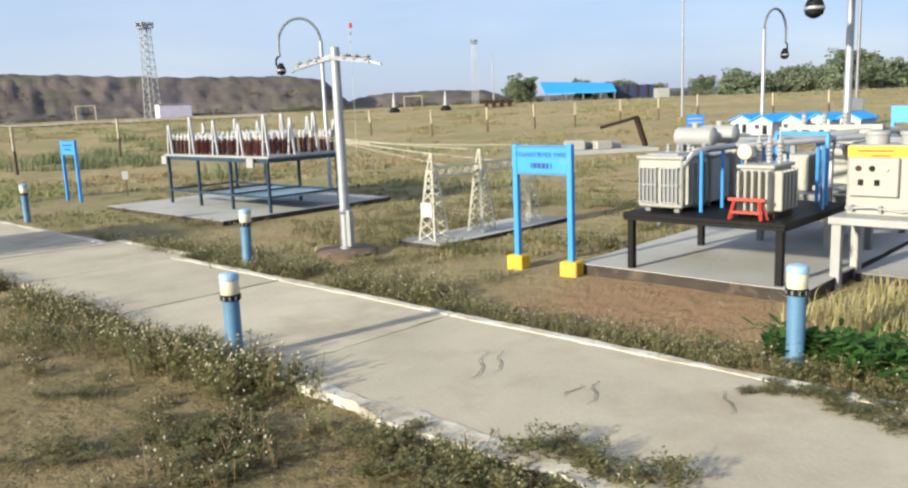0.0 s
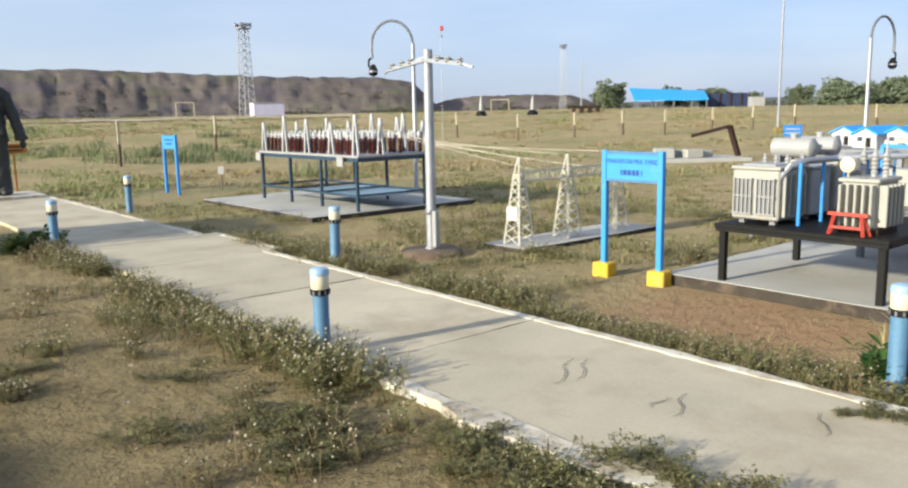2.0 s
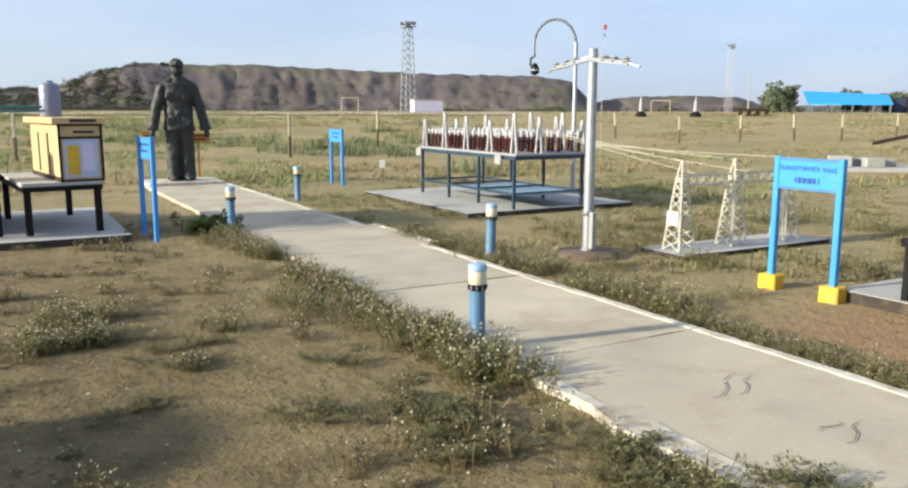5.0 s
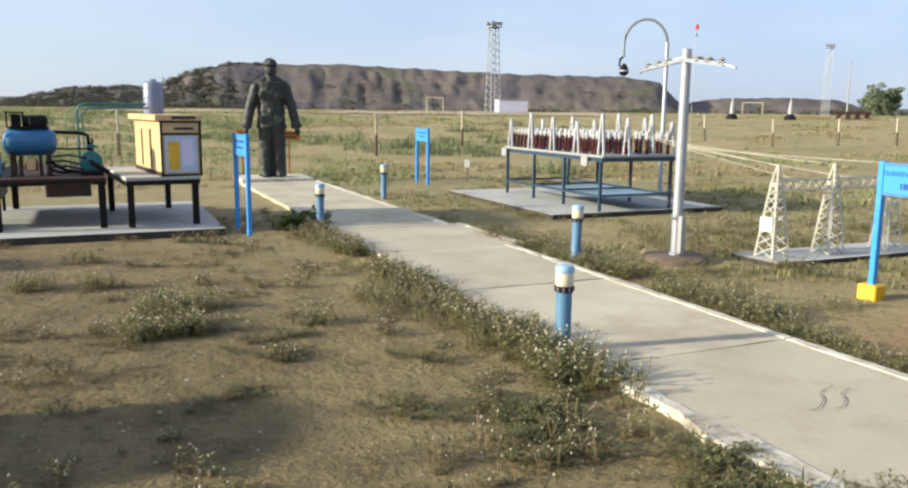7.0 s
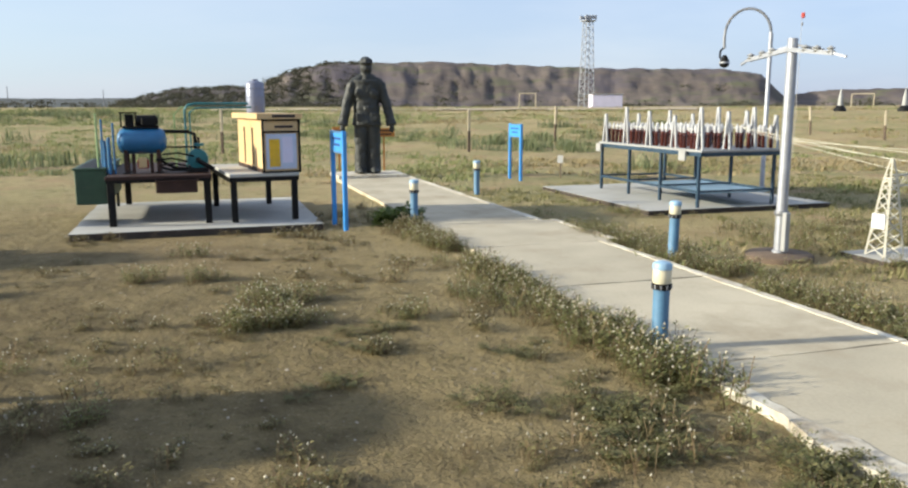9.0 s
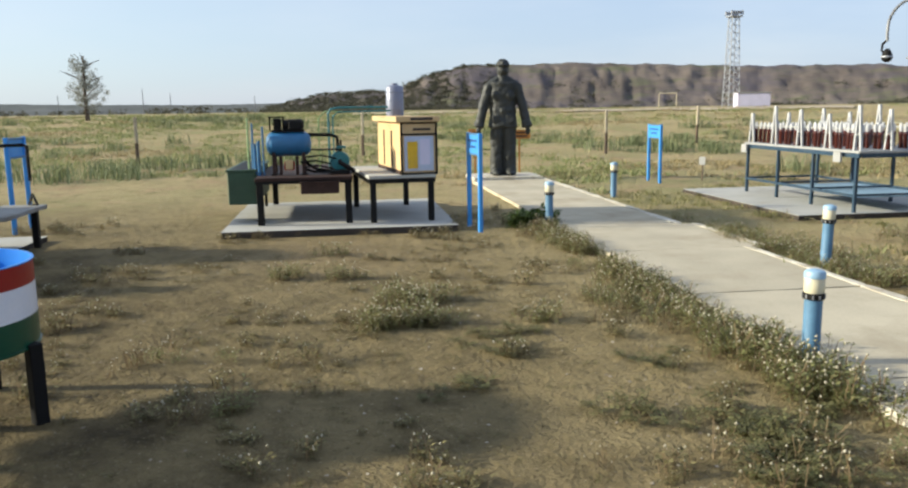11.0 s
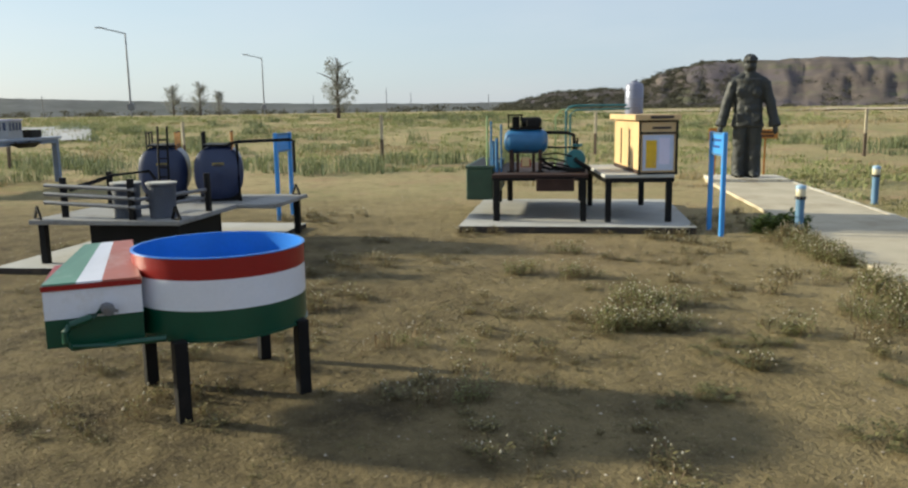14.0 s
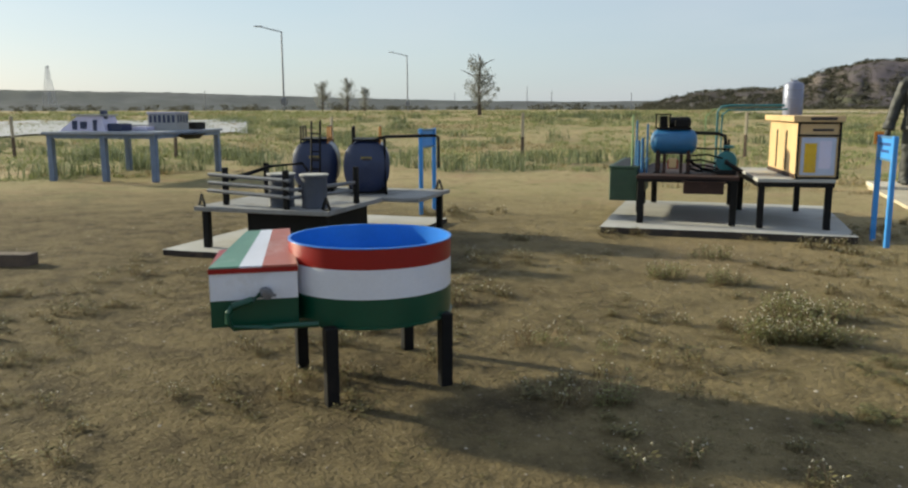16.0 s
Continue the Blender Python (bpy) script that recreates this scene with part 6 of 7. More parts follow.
# ---- plants ----
def weed_shape(seed, stems=12, tall=0.3, spread=0.14, heads=True, leafy=8, leaf=0.022, lean_most=0.75, stem=0.0022, head=0.42):
    """Triangles of a small weed: leaning stems with little leaves and pale seed heads. Returns points, triangles, material slots."""
    rng = random.Random(seed)
    V, T, S = [], [], []

    def tri(a, b, c, slot):
        T.append((a, b, c))
        S.append(slot)
    for _ in range(stems):
        an, lean = rng.uniform(0, 6.283), rng.uniform(0.1, lean_most)
        h = tall * rng.uniform(0.45, 1.0)
        bx, by = rng.gauss(0, spread * 0.45), rng.gauss(0, spread * 0.45)
        dx, dy = math.cos(an) * lean, math.sin(an) * lean
        pts = [(bx + dx * h * k * k * 0.7, by + dy * h * k * k * 0.7, h * k * (1 - 0.12 * k * lean)) for k in (0, 0.5, 1)]
        w = stem
        base = len(V)
        for p in pts:
            V.append((p[0] - dy * w - w, p[1] + dx * w, p[2]))
            V.append((p[0] + dy * w + w, p[1] - dx * w, p[2]))
        for k in (0, 2):
            tri(base + k, base + k + 1, base + k + 3, 2)
            tri(base + k, base + k + 3, base + k + 2, 2)
        for _ in range(leafy):
            k = rng.uniform(0.1, 0.98)
            p = (bx + dx * h * k * k * 0.7, by + dy * h * k * k * 0.7, h * k * (1 - 0.12 * k * lean))
            la, up, L = rng.uniform(0, 6.283), rng.uniform(-0.2, 0.9), leaf * rng.uniform(0.6, 1.5)
            cx, cy = math.cos(la), math.sin(la)
            b = len(V)
            V.extend([p, (p[0] + cx * L - cy * L * 0.4, p[1] + cy * L + cx * L * 0.4, p[2] + up * L), (p[0] + cx * L * 2, p[1] + cy * L * 2, p[2] + up * L * 1.3),
                      (p[0] + cx * L + cy * L * 0.4, p[1] + cy * L - cx * L * 0.4, p[2] + up * L * 0.8)])
            tri(b, b + 1, b + 2, 0)
            tri(b, b + 2, b + 3, 0)
        if heads and rng.random() < head:
            p, r = pts[2], rng.uniform(0.006, 0.011)
            b = len(V)
            V.extend([(p[0] + r, p[1], p[2]), (p[0], p[1] + r, p[2]), (p[0] - r, p[1], p[2]), (p[0], p[1] - r, p[2]), (p[0], p[1], p[2] + r * 1.4), (p[0], p[1], p[2] - r)])
            for k in range(4):
                tri(b + k, b + (k + 1) % 4, b + 4, 1)
                tri(b + (k + 1) % 4, b + k, b + 5, 1)
    return np.array(V), np.array(T), np.array(S)


def sprawl_shape(seed, shoots=10, reach=0.3, rise_to=0.15):
    """A sprawling weed: brown shoots that arch outwards and fork, set with small leaves."""
    rng = random.Random(seed)
    V, T, S = [], [], []

    def shoot(p, an, length, up, leaves, w):
        last = None
        for k in range(6):
            q = k / 5
            an2 = an + 0.5 * math.sin(q * 3 + seed)
            c = (p[0] + math.cos(an2) * length * q, p[1] + math.sin(an2) * length * q, p[2] + up * (2.2 * q - 1.5 * q * q))
            b = len(V)
            V.extend([(c[0] - math.sin(an2) * w, c[1] + math.cos(an2) * w, c[2]), (c[0] + math.sin(an2) * w, c[1] - math.cos(an2) * w, c[2] + w)])
            if last is not None:
                T.extend([(last, last + 1, b + 1), (last, b + 1, b)])
                S.extend([2, 2])
            last = b
            for _ in range(leaves if k else 1):
                la, L, lift = rng.uniform(0, 6.283), rng.uniform(0.008, 0.02), rng.uniform(-0.3, 0.9)
                cx, cy = math.cos(la), math.sin(la)
                o = (c[0] + rng.gauss(0, 0.012), c[1] + rng.gauss(0, 0.012), max(0.0, c[2] + rng.gauss(0, 0.01)))
                b = len(V)
                V.extend([o, (o[0] + cx * L - cy * L * 0.6, o[1] + cy * L + cx * L * 0.6, o[2] + lift * L), (o[0] + cx * L * 2, o[1] + cy * L * 2, o[2] + lift * L * 1.3), (o[0] + cx * L + cy * L * 0.6, o[1] + cy * L - cx * L * 0.6, o[2] + lift * L * 0.8)])
                T.extend([(b, b + 1, b + 2), (b, b + 2, b + 3)])
                S.extend([0, 0])
        return c
    for _ in range(shoots):
        an, L = rng.uniform(0, 6.283), reach * rng.uniform(0.5, 1)
        up = rise_to * rng.uniform(0.3, 1)
        shoot((rng.gauss(0, 0.02), rng.gauss(0, 0.02), 0), an, L, up, 4, 0.0022)
        for q in (0.4, 0.7):
            shoot((math.cos(an) * L * q, math.sin(an) * L * q, up * (2.2 * q - 1.5 * q * q)), an + rng.choice((-1, 1)) * rng.uniform(0.5, 1.1), L * 0.4, up * 0.35, 3, 0.0016)
    return np.array(V), np.array(T), np.array(S)


def tuft_shape(seed, blades=22, tall=0.25, spread=0.12, width=0.006):
    rng = random.Random(seed)
    V, T = [], []
    for _ in range(blades):
        an, lean, h = rng.uniform(0, 6.283), rng.uniform(0.1, 0.9), tall * rng.uniform(0.4, 1)
        bx, by = rng.gauss(0, spread * 0.5), rng.gauss(0, spread * 0.5)
        cx, cy = math.cos(an), math.sin(an)
        b = len(V)
        V.extend([(bx - cy * width, by + cx * width, 0), (bx + cy * width, by - cx * width, 0),
                  (bx + cx * lean * h * 0.3 - cy * width * 0.8, by + cy * lean * h * 0.3 + cx * width * 0.8, h * 0.6),
                  (bx + cx * lean * h * 0.3 + cy * width * 0.8, by + cy * lean * h * 0.3 - cx * width * 0.8, h * 0.6),
                  (bx + cx * lean * h, by + cy * lean * h, h * (1 - 0.25 * lean))])
        T.extend([(b, b + 1, b + 3), (b, b + 3, b + 2), (b + 2, b + 3, b + 4)])
    return np.array(V), np.array(T), np.zeros(len(T), int)


def crown_shape(seed, leaves=900, lobes=9, leaf=0.3, shape=(1, 1, 0.7)):
    """Leaves of a tree crown of unit radius: many small leaves round uneven lobes."""
    rng = np.random.default_rng(seed)
    centre = rng.normal(0, 0.42, (lobes, 3)) * shape
    size = rng.uniform(0.22, 0.45, lobes)
    pick = rng.integers(0, lobes, leaves)
    d = rng.normal(0, 1, (leaves, 3))
    d /= np.linalg.norm(d, axis=1)[:, None]
    p = centre[pick] + d * (size[pick] * rng.uniform(0.6, 1.08, leaves))[:, None]
    a, b = rng.normal(0, 1, (leaves, 3)), rng.normal(0, 1, (leaves, 3))
    a *= (leaf * 0.16 / np.linalg.norm(a, axis=1))[:, None]
    b *= (leaf * 0.10 / np.linalg.norm(b, axis=1))[:, None]
    V = np.stack([p - a, p + b, p + a, p - b], 1).reshape(-1, 3)
    k = np.arange(leaves)[:, None] * 4
    T = np.concatenate([k + np.array([[0, 1, 2]]), k + np.array([[0, 2, 3]])])
    return V, T, np.zeros(len(T), int)


def scatter_mesh(name, shapes, places, mats):
    """places: rows x, y, z, size, squash. One joined mesh of turned and sized copies of the shapes."""
    rng = np.random.default_rng(len(places))
    places = np.array(places, float)
    kind = rng.integers(0, len(shapes), len(places))
    VV, TT, SS, off = [], [], [], 0
    for i, (V, T, S) in enumerate(shapes):
        sel = places[kind == i]
        if not len(sel):
            continue
        an = rng.uniform(0, 2 * math.pi, len(sel))
        c, s = np.cos(an), np.sin(an)
        x = (V[None, :, 0] * c[:, None] - V[None, :, 1] * s[:, None]) * sel[:, 3:4] + sel[:, 0:1]
        y = (V[None, :, 0] * s[:, None] + V[None, :, 1] * c[:, None]) * sel[:, 3:4] + sel[:, 1:2]
        z = V[None, :, 2] * (sel[:, 3:4] * sel[:, 4:5]) + sel[:, 2:3]
        VV.append(np.stack([x, y, z], 2).reshape(-1, 3))
        TT.append((T[None] + (np.arange(len(sel)) * len(V))[:, None, None] + off).reshape(-1, 3))
        SS.append(np.tile(S, len(sel)))
        off += len(sel) * len(V)
    V, T, S = np.concatenate(VV), np.concatenate(TT), np.concatenate(SS)
    me = bpy.data.meshes.new(name)
    me.vertices.add(len(V))
    me.vertices.foreach_set("co", V.ravel())
    me.loops.add(len(T) * 3)
    me.loops.foreach_set("vertex_index", T.ravel().astype(np.int32))
    me.polygons.add(len(T))
    me.polygons.foreach_set("loop_start", np.arange(0, len(T) * 3, 3, dtype=np.int32))
    me.polygons.foreach_set("material_index", S.astype(np.int32))
    me.update(calc_edges=True)
    for m in mats:
        me.materials.append(m)
    return me


def stuff(name, shapes, places, mats, label, category):
    return tagged(new(name, scatter_mesh(name, shapes, places, mats)), label, category, kind="stuff")


KEEP_OUT = [(-14.2, -10.35, 6.02, 9.25), (-4.3, -2.2, 6.1, 9.5), (-2.17, 1.0, 7.1, 9.3), (-13.75, -10.5, -1.7, 1.33), (-6.93, -6.27, 6.3, 8.75), (-10.9, -7.5, -6.1, -3.9)]


def free(a, s):
    if (a + 6.97) ** 2 + (s - 5.56) ** 2 < 0.3:
        return False
    if 2.68 < s < 4.2 and a > -18:
        return False
    return not any(a0 < a < a1 and s0 < s < s1 for a0, a1, s0, s1 in KEEP_OUT)


def put(out, a, s, size, squash=1.0, ok=True):
    if not ok or free(a, s):
        p = spot(a, s)
        out.append((p.x, p.y, rise(p.x, p.y) - 0.003, size, squash))


R = random.Random(5)
weeds = [weed_shape(i, 14, 0.27, 0.16, True, 13, 0.017) for i in range(6)]
verge = [weed_shape(10 + i, 12, 0.26, 0.16, True, 8, 0.021, 0.9) for i in range(6)]
low = [weed_shape(20 + i, 10, 0.11, 0.16, False, 7, 0.016) for i in range(5)]
dryw = [weed_shape(40 + i, 9, 0.24, 0.12, True, 4, 0.014) for i in range(5)]
tussock = [weed_shape(50 + i, 17, 0.15, 0.11, True, 7, 0.016, 0.9, 0.002, 0.25) for i in range(6)]
sprawl = [sprawl_shape(70 + i) for i in range(5)]
bushy = [weed_shape(80 + i, 15, 0.3, 0.22, False, 15, 0.05) for i in range(3)]

near_weeds, far_weeds, dry, mats_low, fieldtuft, tussocks, sprawling = [], [], [], [], [], [], []
# a narrow, broken band along the near edge of the path
for _ in range(330):
    a = R.uniform(-11.2, -3.95)
    k = 0.5 + 0.5 * noise.noise((a * 0.9, 3.3, 0))
    s = 2.56 - abs(R.gauss(0, 0.1 + 0.17 * k))
    if noise.noise((a * 0.8, s * 0.8, 9)) < (-0.2 if a > -7 else -0.45):
        continue
    put(near_weeds, a, s, R.uniform(0.4, 0.9) * (1.08 if a > -5.4 else 0.95))
for _ in range(46):  # clump round the bollard
    put(near_weeds, R.gauss(-4.3, 0.4), 2.44 + R.gauss(0, 0.13), R.uniform(0.65, 1.1))
for _ in range(9):  # a greener patch of the band
    put(near_weeds, R.gauss(-6.5, 0.18), R.gauss(1.98, 0.12), R.uniform(0.4, 0.75), 0.8)
# dark sprawling weeds by the near end of the path
for ca, cs, n, ra, rs in ((-3.5, 1.78, 13, 0.17, 0.14), (-3.15, 1.72, 8, 0.13, 0.12), (-2.65, 2.3, 13, 0.16, 0.09), (-2.3, 2.42, 12, 0.18, 0.1), (-1.95, 2.58, 9, 0.17, 0.09), (-1.6, 2.76, 5, 0.2, 0.08), (-3.95, 1.25, 4, 0.1, 0.1), (-4.85, 1.7, 4, 0.14, 0.12), (-5.65, 1.05, 4, 0.16, 0.12), (-5.25, 0.75, 4, 0.14, 0.1), (-4.4, 0.5, 4, 0.16, 0.1), (-3.8, 2.3, 5, 0.12, 0.1)):
    for _ in range(n):
        a, s = R.gauss(ca, ra), R.gauss(cs, rs)
        p = spot(a, s)
        sprawling.append((p.x, p.y, 0.047 if s > 2.64 else rise(p.x, p.y) - 0.003, R.uniform(0.45, 0.9) * (0.85 if a > -3.7 else 0.7), R.uniform(0.6, 1.2)))
for _ in range(20):
    put(near_weeds, R.gauss(-2.5, 0.35), R.gauss(2.42, 0.1), R.uniform(0.35, 0.65))
for _ in range(9):
    put(dry, R.gauss(-3.25, 0.25), R.gauss(1.85, 0.16), R.uniform(0.6, 1.0))
# far edge, thin and low before the bare patch
for _ in range(520):
    a = R.uniform(-9.6, 0.5)
    thin = -4.3 < a < -2.0
    s = 4.3 + abs(R.gauss(0, 0.2 if thin else 0.33))
    if noise.noise((a * 0.9, s * 0.9, 44)) > -0.4:
        put(far_weeds, a, s, R.uniform(0.35, 0.8) * (0.8 if thin else 1.0))
for _ in range(280):
    a, s = R.uniform(-11, 0), R.uniform(4.4, 6.6)
    if noise.noise((a * 0.8, s * 0.8, 4)) > 0.05 and not (-4.6 < a < -1.9 and s > 4.75):
        put(far_weeds, a, s, R.uniform(0.4, 0.8), 0.8)
for _ in range(260):
    a, s = R.uniform(-9, -4.2), R.uniform(6, 10.5)
    if noise.noise((a * 0.6, s * 0.6, 14)) > 0.0:
        put(far_weeds, a, s, R.uniform(0.5, 1.0), 0.8)
# ragged dark tussocks and litter of low weeds on the bare soil
for _ in range(1500):
    a, s = R.uniform(-12.5, -1.4), R.uniform(-6.5, 2.4)
    crowd = noise.noise((a * 0.55, s * 0.55, 51)) + 0.5 * noise.noise((a * 1.7, s * 1.7, 52)) + (0.2 if a > -6.2 and s > -0.4 else -0.02)
    if crowd > 0.03:
        put(tussocks, a, s, R.uniform(0.3, 1.15) * R.uniform(0.6, 1.0), R.uniform(0.5, 1.1))
for _ in range(900):
    a, s = R.uniform(-14, -1), R.uniform(-9, 2.5)
    if noise.noise((a * 0.9, s * 0.9, 21)) > 0.05:
        put(mats_low, a, s, R.uniform(0.2, 0.5), R.uniform(0.4, 1.0))
for _ in range(1300):  # tiny sprigs and clods of dead weed
    put(mats_low, R.uniform(-11, -1.6), R.uniform(-6.5, 2.2), R.uniform(0.12, 0.3), R.uniform(0.5, 1.0))
for _ in range(380):
    a, s = R.uniform(-14, -1), R.uniform(-9, 2.4)
    if noise.noise((a * 0.7, s * 0.7, 33)) > 0.18:
        put(dry, a, s, R.uniform(0.25, 0.6))
for ca, cs, n, r in ((-6.72, 0.34, 26, 0.13), (-6.0, 0.08, 20, 0.11), (-6.1, 0.36, 22, 0.12), (-7.76, -0.16, 10, 0.1), (-7.83, -0.69, 8, 0.1), (-4.34, -0.9, 7, 0.09), (-5.29, -1.34, 7, 0.12), (-9.0, -0.23, 7, 0.12), (-5.92, 1.3, 5, 0.08)):
    for _ in range(n):
        put(near_weeds if R.random() < 0.7 else dry, R.gauss(ca, r), R.gauss(cs, r), R.uniform(0.4, 0.9), 0.85)
for _ in range(38):  # shoots creeping over the near end of the path
    p = spot(R.uniform(-1.7, 0.2), R.gauss(4.1, 0.17))
    sprawling.append((p.x, p.y, 0.045, R.uniform(0.3, 0.7), 0.5))
straw = []
for ca, cs, n, r in ((-1.75, 5.75, 26, 0.2), (-1.6, 6.3, 26, 0.22), (-1.2, 5.5, 20, 0.25)):
    for _ in range(n):
        put(straw, R.gauss(ca, r), R.gauss(cs, r), R.uniform(0.6, 1.1), R.uniform(0.7, 1.1))
stuff("sprawling_weeds", sprawl, sprawling, [leaf_material("sprawling weed leaves", (0.07, 0.078, 0.03), (0.25, 0.23, 0.10)), M_SEED, M_STEM], "dark sprawling weeds with brown stems beside the path", "weeds")
stuff("path_weeds", weeds, near_weeds, [M_WEED, M_SEED, M_STEM], "straggling green weeds with pale seed heads beside the path", "weeds")
stuff("verge_weeds", verge, far_weeds, [M_WEED, M_SEED, M_STEM], "green weeds with pale seed heads along the far verge", "weeds")
stuff("dry_weeds", dryw, dry, [M_DRYWEED, M_SEED, M_STEM], "dry straw-coloured weeds on bare soil", "weeds")
M_BROWNWEED = leaf_material("brown creeping weed", (0.065, 0.06, 0.026), (0.30, 0.26, 0.115))
stuff("weed_tussocks", tussock, tussocks, [M_BROWNWEED, M_SEED, M_STEM], "low ragged brown tussocks strewn over the soil", "weeds")
stuff("creeping_weeds", low, mats_low, [M_BROWNWEED, M_BROWNWEED, M_STEM], "low brownish creeping weeds on the soil", "weeds")
stuff("straw_grass", [tuft_shape(140 + i, 20, 0.3, 0.14, 0.004) for i in range(4)], straw, [leaf_material("dry straw blades", (0.3, 0.26, 0.11), (0.52, 0.46, 0.24))], "pale dry straw grass beside the control panel", "grass")
bush = [(*spot(R.gauss(-1.38, 0.17), R.gauss(4.78, 0.1))[:2], 0.0, R.uniform(0.5, 0.9), 1.0) for _ in range(15)]
stuff("green_bush", bushy, bush, [M_BUSHGREEN, M_BUSHGREEN, M_BUSHGREEN], "fresh green leafy plant at the foot of a bollard", "plant")
bush = [(*spot(R.gauss(-10.75, 0.16), R.gauss(2.35, 0.14))[:2], 0.0, R.uniform(0.7, 1.0), 1.0) for _ in range(7)]
stuff("dark_bush", bushy, bush, [M_SHRUB, M_SHRUB, M_SHRUB], "dark green leafy weed beside the path", "plant")

# grass between the models
between = []
for _ in range(9000):
    a, s = R.uniform(-20, 3), R.uniform(4.5, 16)
    g = noise.noise((a * 0.35, s * 0.35, 17)) + 0.7 * noise.noise((a * 1.1, s * 1.1, 5))
    if g > 0.02 and not (-4.6 < a < -2 and 5.0 < s < 6.2):
        put(between, a, s, R.uniform(0.3, 0.85), R.uniform(0.35, 0.8))
stuff("yard_grass", [tuft_shape(120 + i, 13, 0.22, 0.16, 0.008) for i in range(5)], between, [leaf_material("yard grass blades", (0.125, 0.135, 0.052), (0.335, 0.295, 0.14))], "patchy olive grass between the display models", "grass")
# field grass
greentuft = []
for _ in range(44000):
    az, d = math.radians(R.uniform(-34, 100)), 8 + 62 * R.random() ** 0.75
    x, y = -math.sin(az) * d, math.cos(az) * d
    a, s = 0.716 * x - 0.698 * y, 0.698 * x + 0.716 * y
    if s < 2.5 and d < 17 or (s < -2 and d < 21):
        continue
    g = noise.noise((x * 0.13, y * 0.13, 7)) + 0.7 * noise.noise((x * 0.4, y * 0.4, 2)) + 0.5 * noise.noise((x * 1.1, y * 1.1, 3))
    lush = min(max((math.degrees(az) - 16) / 25, 0), 1) * min(max((d - 15) / 12, 0.2), 1)
    if g > 0.2 - 0.34 * lush:
        put(greentuft if noise.noise((x * 0.2, y * 0.2, 19)) + R.uniform(-0.3, 0.3) > 0.12 - 0.5 * lush else fieldtuft, a, s, R.uniform(0.5, 1.2) * (1 + d * 0.012), R.uniform(0.25, 0.6))
far_tufts = [tuft_shape(90 + i, 10, 0.25, 0.17, 0.010) for i in range(5)]
stuff("field_grass", far_tufts, fieldtuft, [M_GRASS], "patchy straw-coloured grass over the open field", "grass")
stuff("green_grass", far_tufts, greentuft, [leaf_material("green field grass", (0.19, 0.215, 0.085), (0.36, 0.37, 0.165))], "patchy yellow-green grass over the open field", "grass")


def pebble_shape(seed):
    rng = random.Random(seed)
    V = [(math.cos(k * 1.2566) * rng.uniform(0.7, 1.2), math.sin(k * 1.2566) * rng.uniform(0.7, 1.2), rng.uniform(-0.1, 0.2)) for k in range(5)] + [(0.1, 0, rng.uniform(0.5, 0.8))]
    return np.array(V), np.array([(k, (k + 1) % 5, 5) for k in range(5)]), np.zeros(5, int)


peb = []
for _ in range(8500):
    a, s = R.uniform(-13, 0.5), R.uniform(-8, 6.2)
    put(peb, a, s, 0.005 + 0.011 * R.random() ** 3, 1.0)
stuff("pebbles", [pebble_shape(i) for i in range(4)], peb, [leaf_material("pebble stone", (0.16, 0.12, 0.08), (0.46, 0.40, 0.31), 0.9, 0.0)], "small pale pebbles and clods strewn on the soil", "pebbles")
shr = []
for _ in range(700):
    az, d = math.radians(R.uniform(14, 96)), R.uniform(21, 60)
    x, y = -math.sin(az) * d, math.cos(az) * d
    if noise.noise((x * 0.11, y * 0.11, 11)) + 0.5 * noise.noise((x * 0.4, y * 0.4, 12)) > 0.06 and 0.698 * x + 0.716 * y > -30:
        shr.append((x, y, rise(x, y) - 0.01, R.uniform(0.35, 0.95), 0.8))
stuff("field_shrubs", [tuft_shape(160 + i, 75, 0.85, 0.75, 0.016) for i in range(5)], shr, [leaf_material("dusty shrub leaves", (0.10, 0.125, 0.058), (0.27, 0.295, 0.155))], "scattered soft grey-green bushes in the dry field", "shrubs")


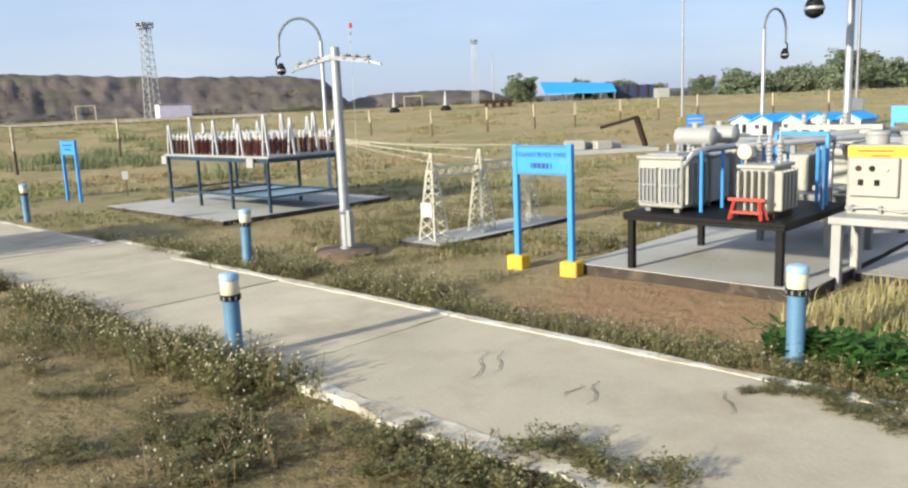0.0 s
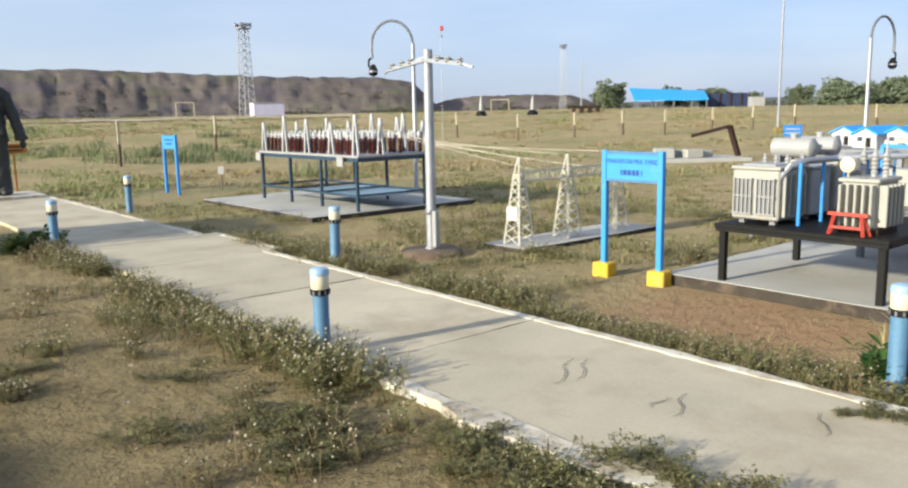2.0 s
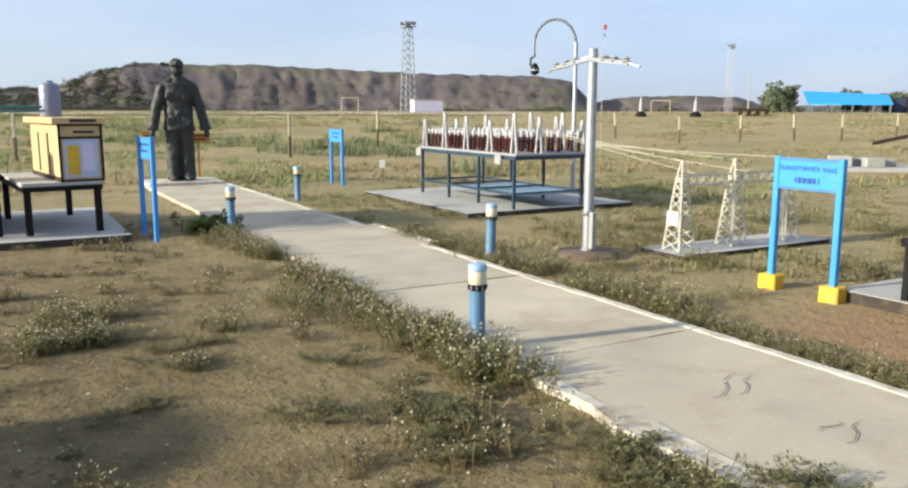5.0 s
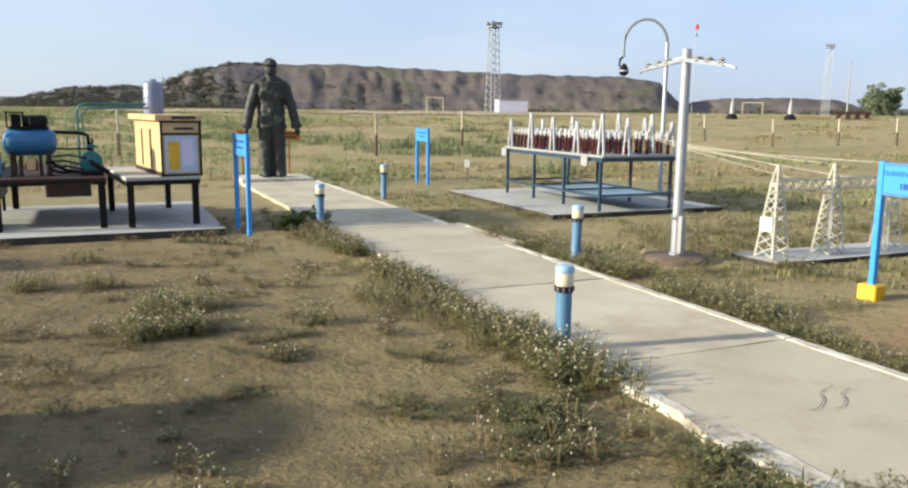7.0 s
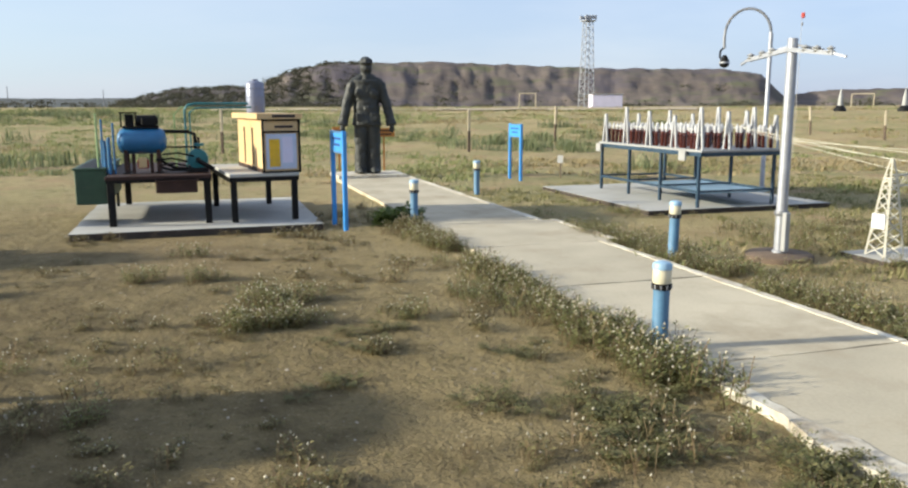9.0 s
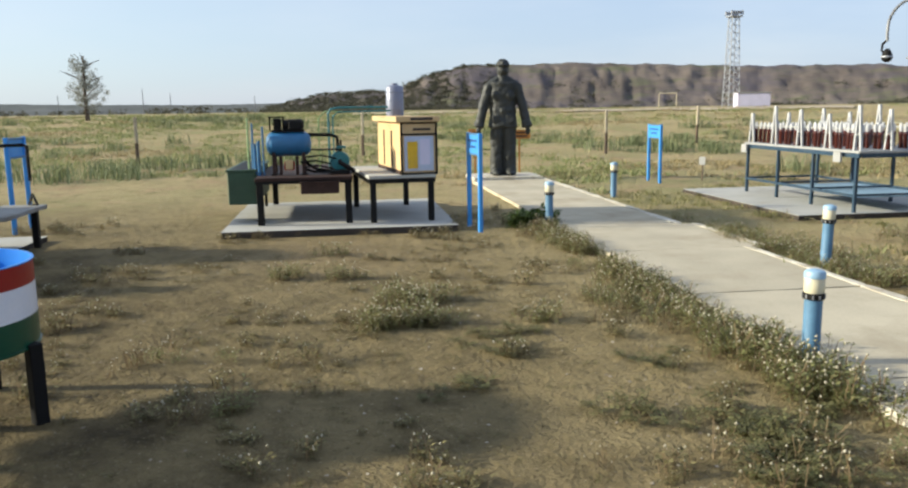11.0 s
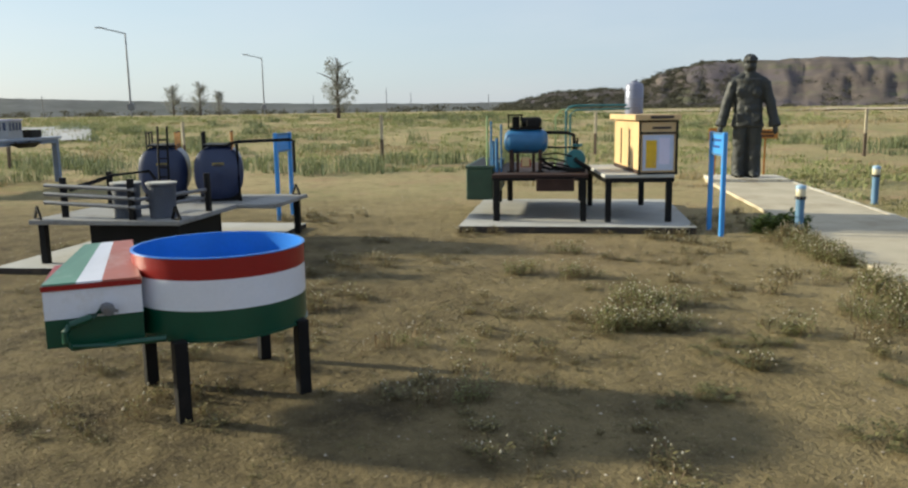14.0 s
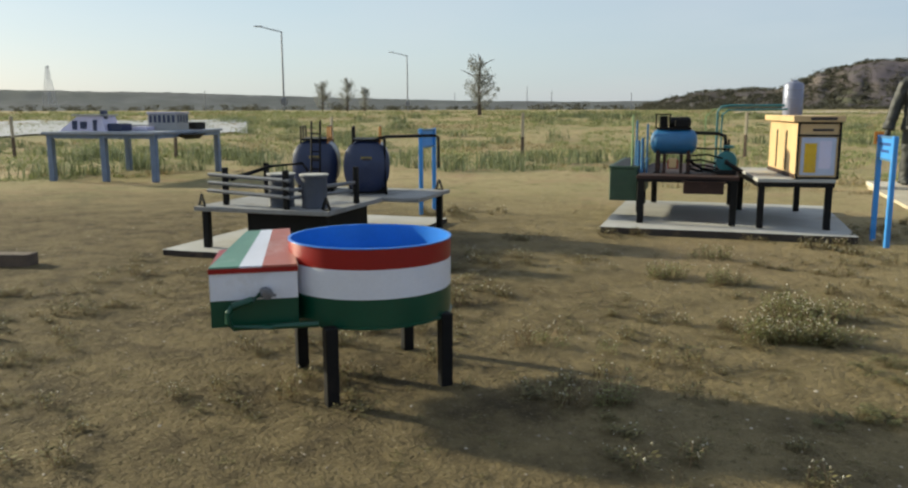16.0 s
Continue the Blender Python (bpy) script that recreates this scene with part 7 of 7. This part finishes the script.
# ---- trees ----
def tree(az, d, h, w, seed, mat, label, leaves=1100, base=0.0, wispy=False):
    p = far_spot(az, d, -0.05 + base)
    ob = thing("tree", pose(p.x, p.y, p.z), label, "tree", "trees round the field")
    rng = random.Random(seed)
    th = h * (0.95 if wispy else 0.55)
    trunk = B()
    tube(trunk, [(0, 0, 0), (0.05 * h * rng.uniform(-1, 1) * 0.5, 0, th * 0.5), (0.04 * h * rng.uniform(-1, 1), 0, th)], [0.035 * h, 0.022 * h, 0.008 * h], 7)
    for _ in range(9 if wispy else 6):
        z = th * rng.uniform(0.3, 0.95)
        an = rng.uniform(0, 6.28)
        L = w * 0.5 * rng.uniform(0.5, 0.9)
        tube(trunk, [(0, 0, z), (math.cos(an) * L * 0.5, math.sin(an) * L * 0.5, z + L * 0.35), (math.cos(an) * L, math.sin(an) * L, z + L * 0.55)], [0.011 * h, 0.007 * h, 0.003 * h], 5)
    part("trunk", trunk, M_BARK, ob)
    rows_ = []
    if wispy:
        for _ in range(34):
            z = h * rng.uniform(0.08, 0.82)
            an, L = rng.uniform(0, 6.28), w * 0.48 * (1.05 - 0.8 * z / h) * rng.uniform(0.6, 1.1)
            for k in range(1, 6):
                q = k / 5
                rows_.append((math.cos(an) * L * q, math.sin(an) * L * q, min(z + L * q * q * 0.7 + 0.02 * h, h), w * rng.uniform(0.05, 0.11), rng.uniform(0.9, 1.5)))
        shape = [crown_shape(seed + i, 46, 7, 0.9) for i in range(3)]
    else:
        for _ in range(18):
            an, q = rng.uniform(0, 6.28), rng.random() ** 0.5
            rows_.append((math.cos(an) * q * w * 0.36, math.sin(an) * q * w * 0.36, h * rng.uniform(0.28, 0.86) - 0.06 * h * q, w * rng.uniform(0.24, 0.38), rng.uniform(0.65, 0.95)))
        shape = [crown_shape(seed + i, leaves // 4, 10, 0.72) for i in range(3)]
    part("crown", scatter_mesh("crown", shape, rows_, [mat]), None, ob)
    return ob


tree(62.05, 60, 4.5, 3.5, 1, M_GREYLEAF, "wispy grey-green young tree in the field", wispy=True)
tree(72.8, 95, 3.6, 3.0, 2, M_GREYLEAF, "wispy grey-green tree beside the road", wispy=True)
tree(71.1, 92, 3.9, 2.6, 3, M_GREYLEAF, "wispy grey-green tree beside the road", wispy=True)
tree(69.9, 96, 3.0, 2.2, 4, M_GREYLEAF, "small grey-green tree beside the road", wispy=True)
for i, (az, h, w) in enumerate(((-5.6, 3.9, 5.2), (-5.0, 3.4, 4.4), (-12.4, 2.6, 3.6), (-13.6, 2.2, 3.0), (-17.6, 3.2, 4.4), (-20.2, 3.4, 5.2), (-21.6, 3.0, 5.0), (-22.6, 4.0, 5.8), (-23.9, 3.6, 5.2), (-25.2, 4.2, 5.6), (-26.6, 3.9, 5.0), (-28.0, 4.6, 6.2), (-29.4, 4.0, 5.4), (-31.2, 3.6, 5.0), (-33.0, 3.4, 5.0), (-14.8, 2.0, 3.2), (-9.8, 2.5, 3.0))):
    tree(az, 112 + 9 * math.sin(i * 2.3), h * (0.78 if az < -16 else 0.95), w * (0.85 + 0.25 * math.sin(i * 4.1)), 30 + i * 5, M_TREELEAF, "dense green tree along the far field edge", 2200)
tree(-26.6, 78, 3.6, 4.4, 150, M_TREELEAF, "green tree standing in the field", 1500)
# scrub at the foot and on the slope of the heaps
sc = []
R2 = random.Random(9)
HEAP = by_table([(4, 1.0), (6.4, 2.6), (8.0, 7.0), (10, 8.0), (18, 8.5), (24.6, 9.3), (29, 9.9), (37, 9.6), (38.5, 8.8), (40.4, 7.2), (42.1, 4.9), (43.7, 5.0), (47, 4.5), (50, 2.5)])


def on_heap(az, d):
    """Height of the spoil heap's front slope."""
    f = (d - 128) / 62
    return 0.9 + max(0.1, HEAP(az) - 0.9) * float(np.interp(f, (0, 0.12, 0.25, 0.36, 0.46, 0.55), (0, 0.16, 0.42, 0.68, 0.9, 1.0)))


for i in range(2300):
    az = R2.uniform(5, 50) if i < 900 else R2.uniform(35, 50.5)
    d = R2.choice((R2.uniform(122, 136), R2.uniform(128, 148))) if i < 900 else R2.uniform(126, 164)
    if az < 35 and noise.noise((az * 0.5, d * 0.12, 6)) < 0.0:
        continue
    q = far_spot(az, d)
    sc.append((q.x, q.y, max(q.z, on_heap(az, d)) - 0.05, R2.uniform(0.4, 1.2) if i < 900 else R2.uniform(0.5, 1.35), 0.7))
for _ in range(260):
    az = R2.uniform(-34, 105)
    if 5 < az < 40:
        continue
    q = far_spot(az, R2.uniform(125, 160))
    sc.append((q.x, q.y, q.z + 0.3, R2.uniform(0.7, 1.8), 0.7))
stuff("distant_scrub", [crown_shape(230 + i, 110, 9, 0.85, (1, 1, 0.6)) for i in range(4)], sc, [leaf_material("dusty scrub leaves", (0.05, 0.05, 0.034), (0.11, 0.105, 0.07))], "dusty dark scrub along the distant heaps", "shrubs")
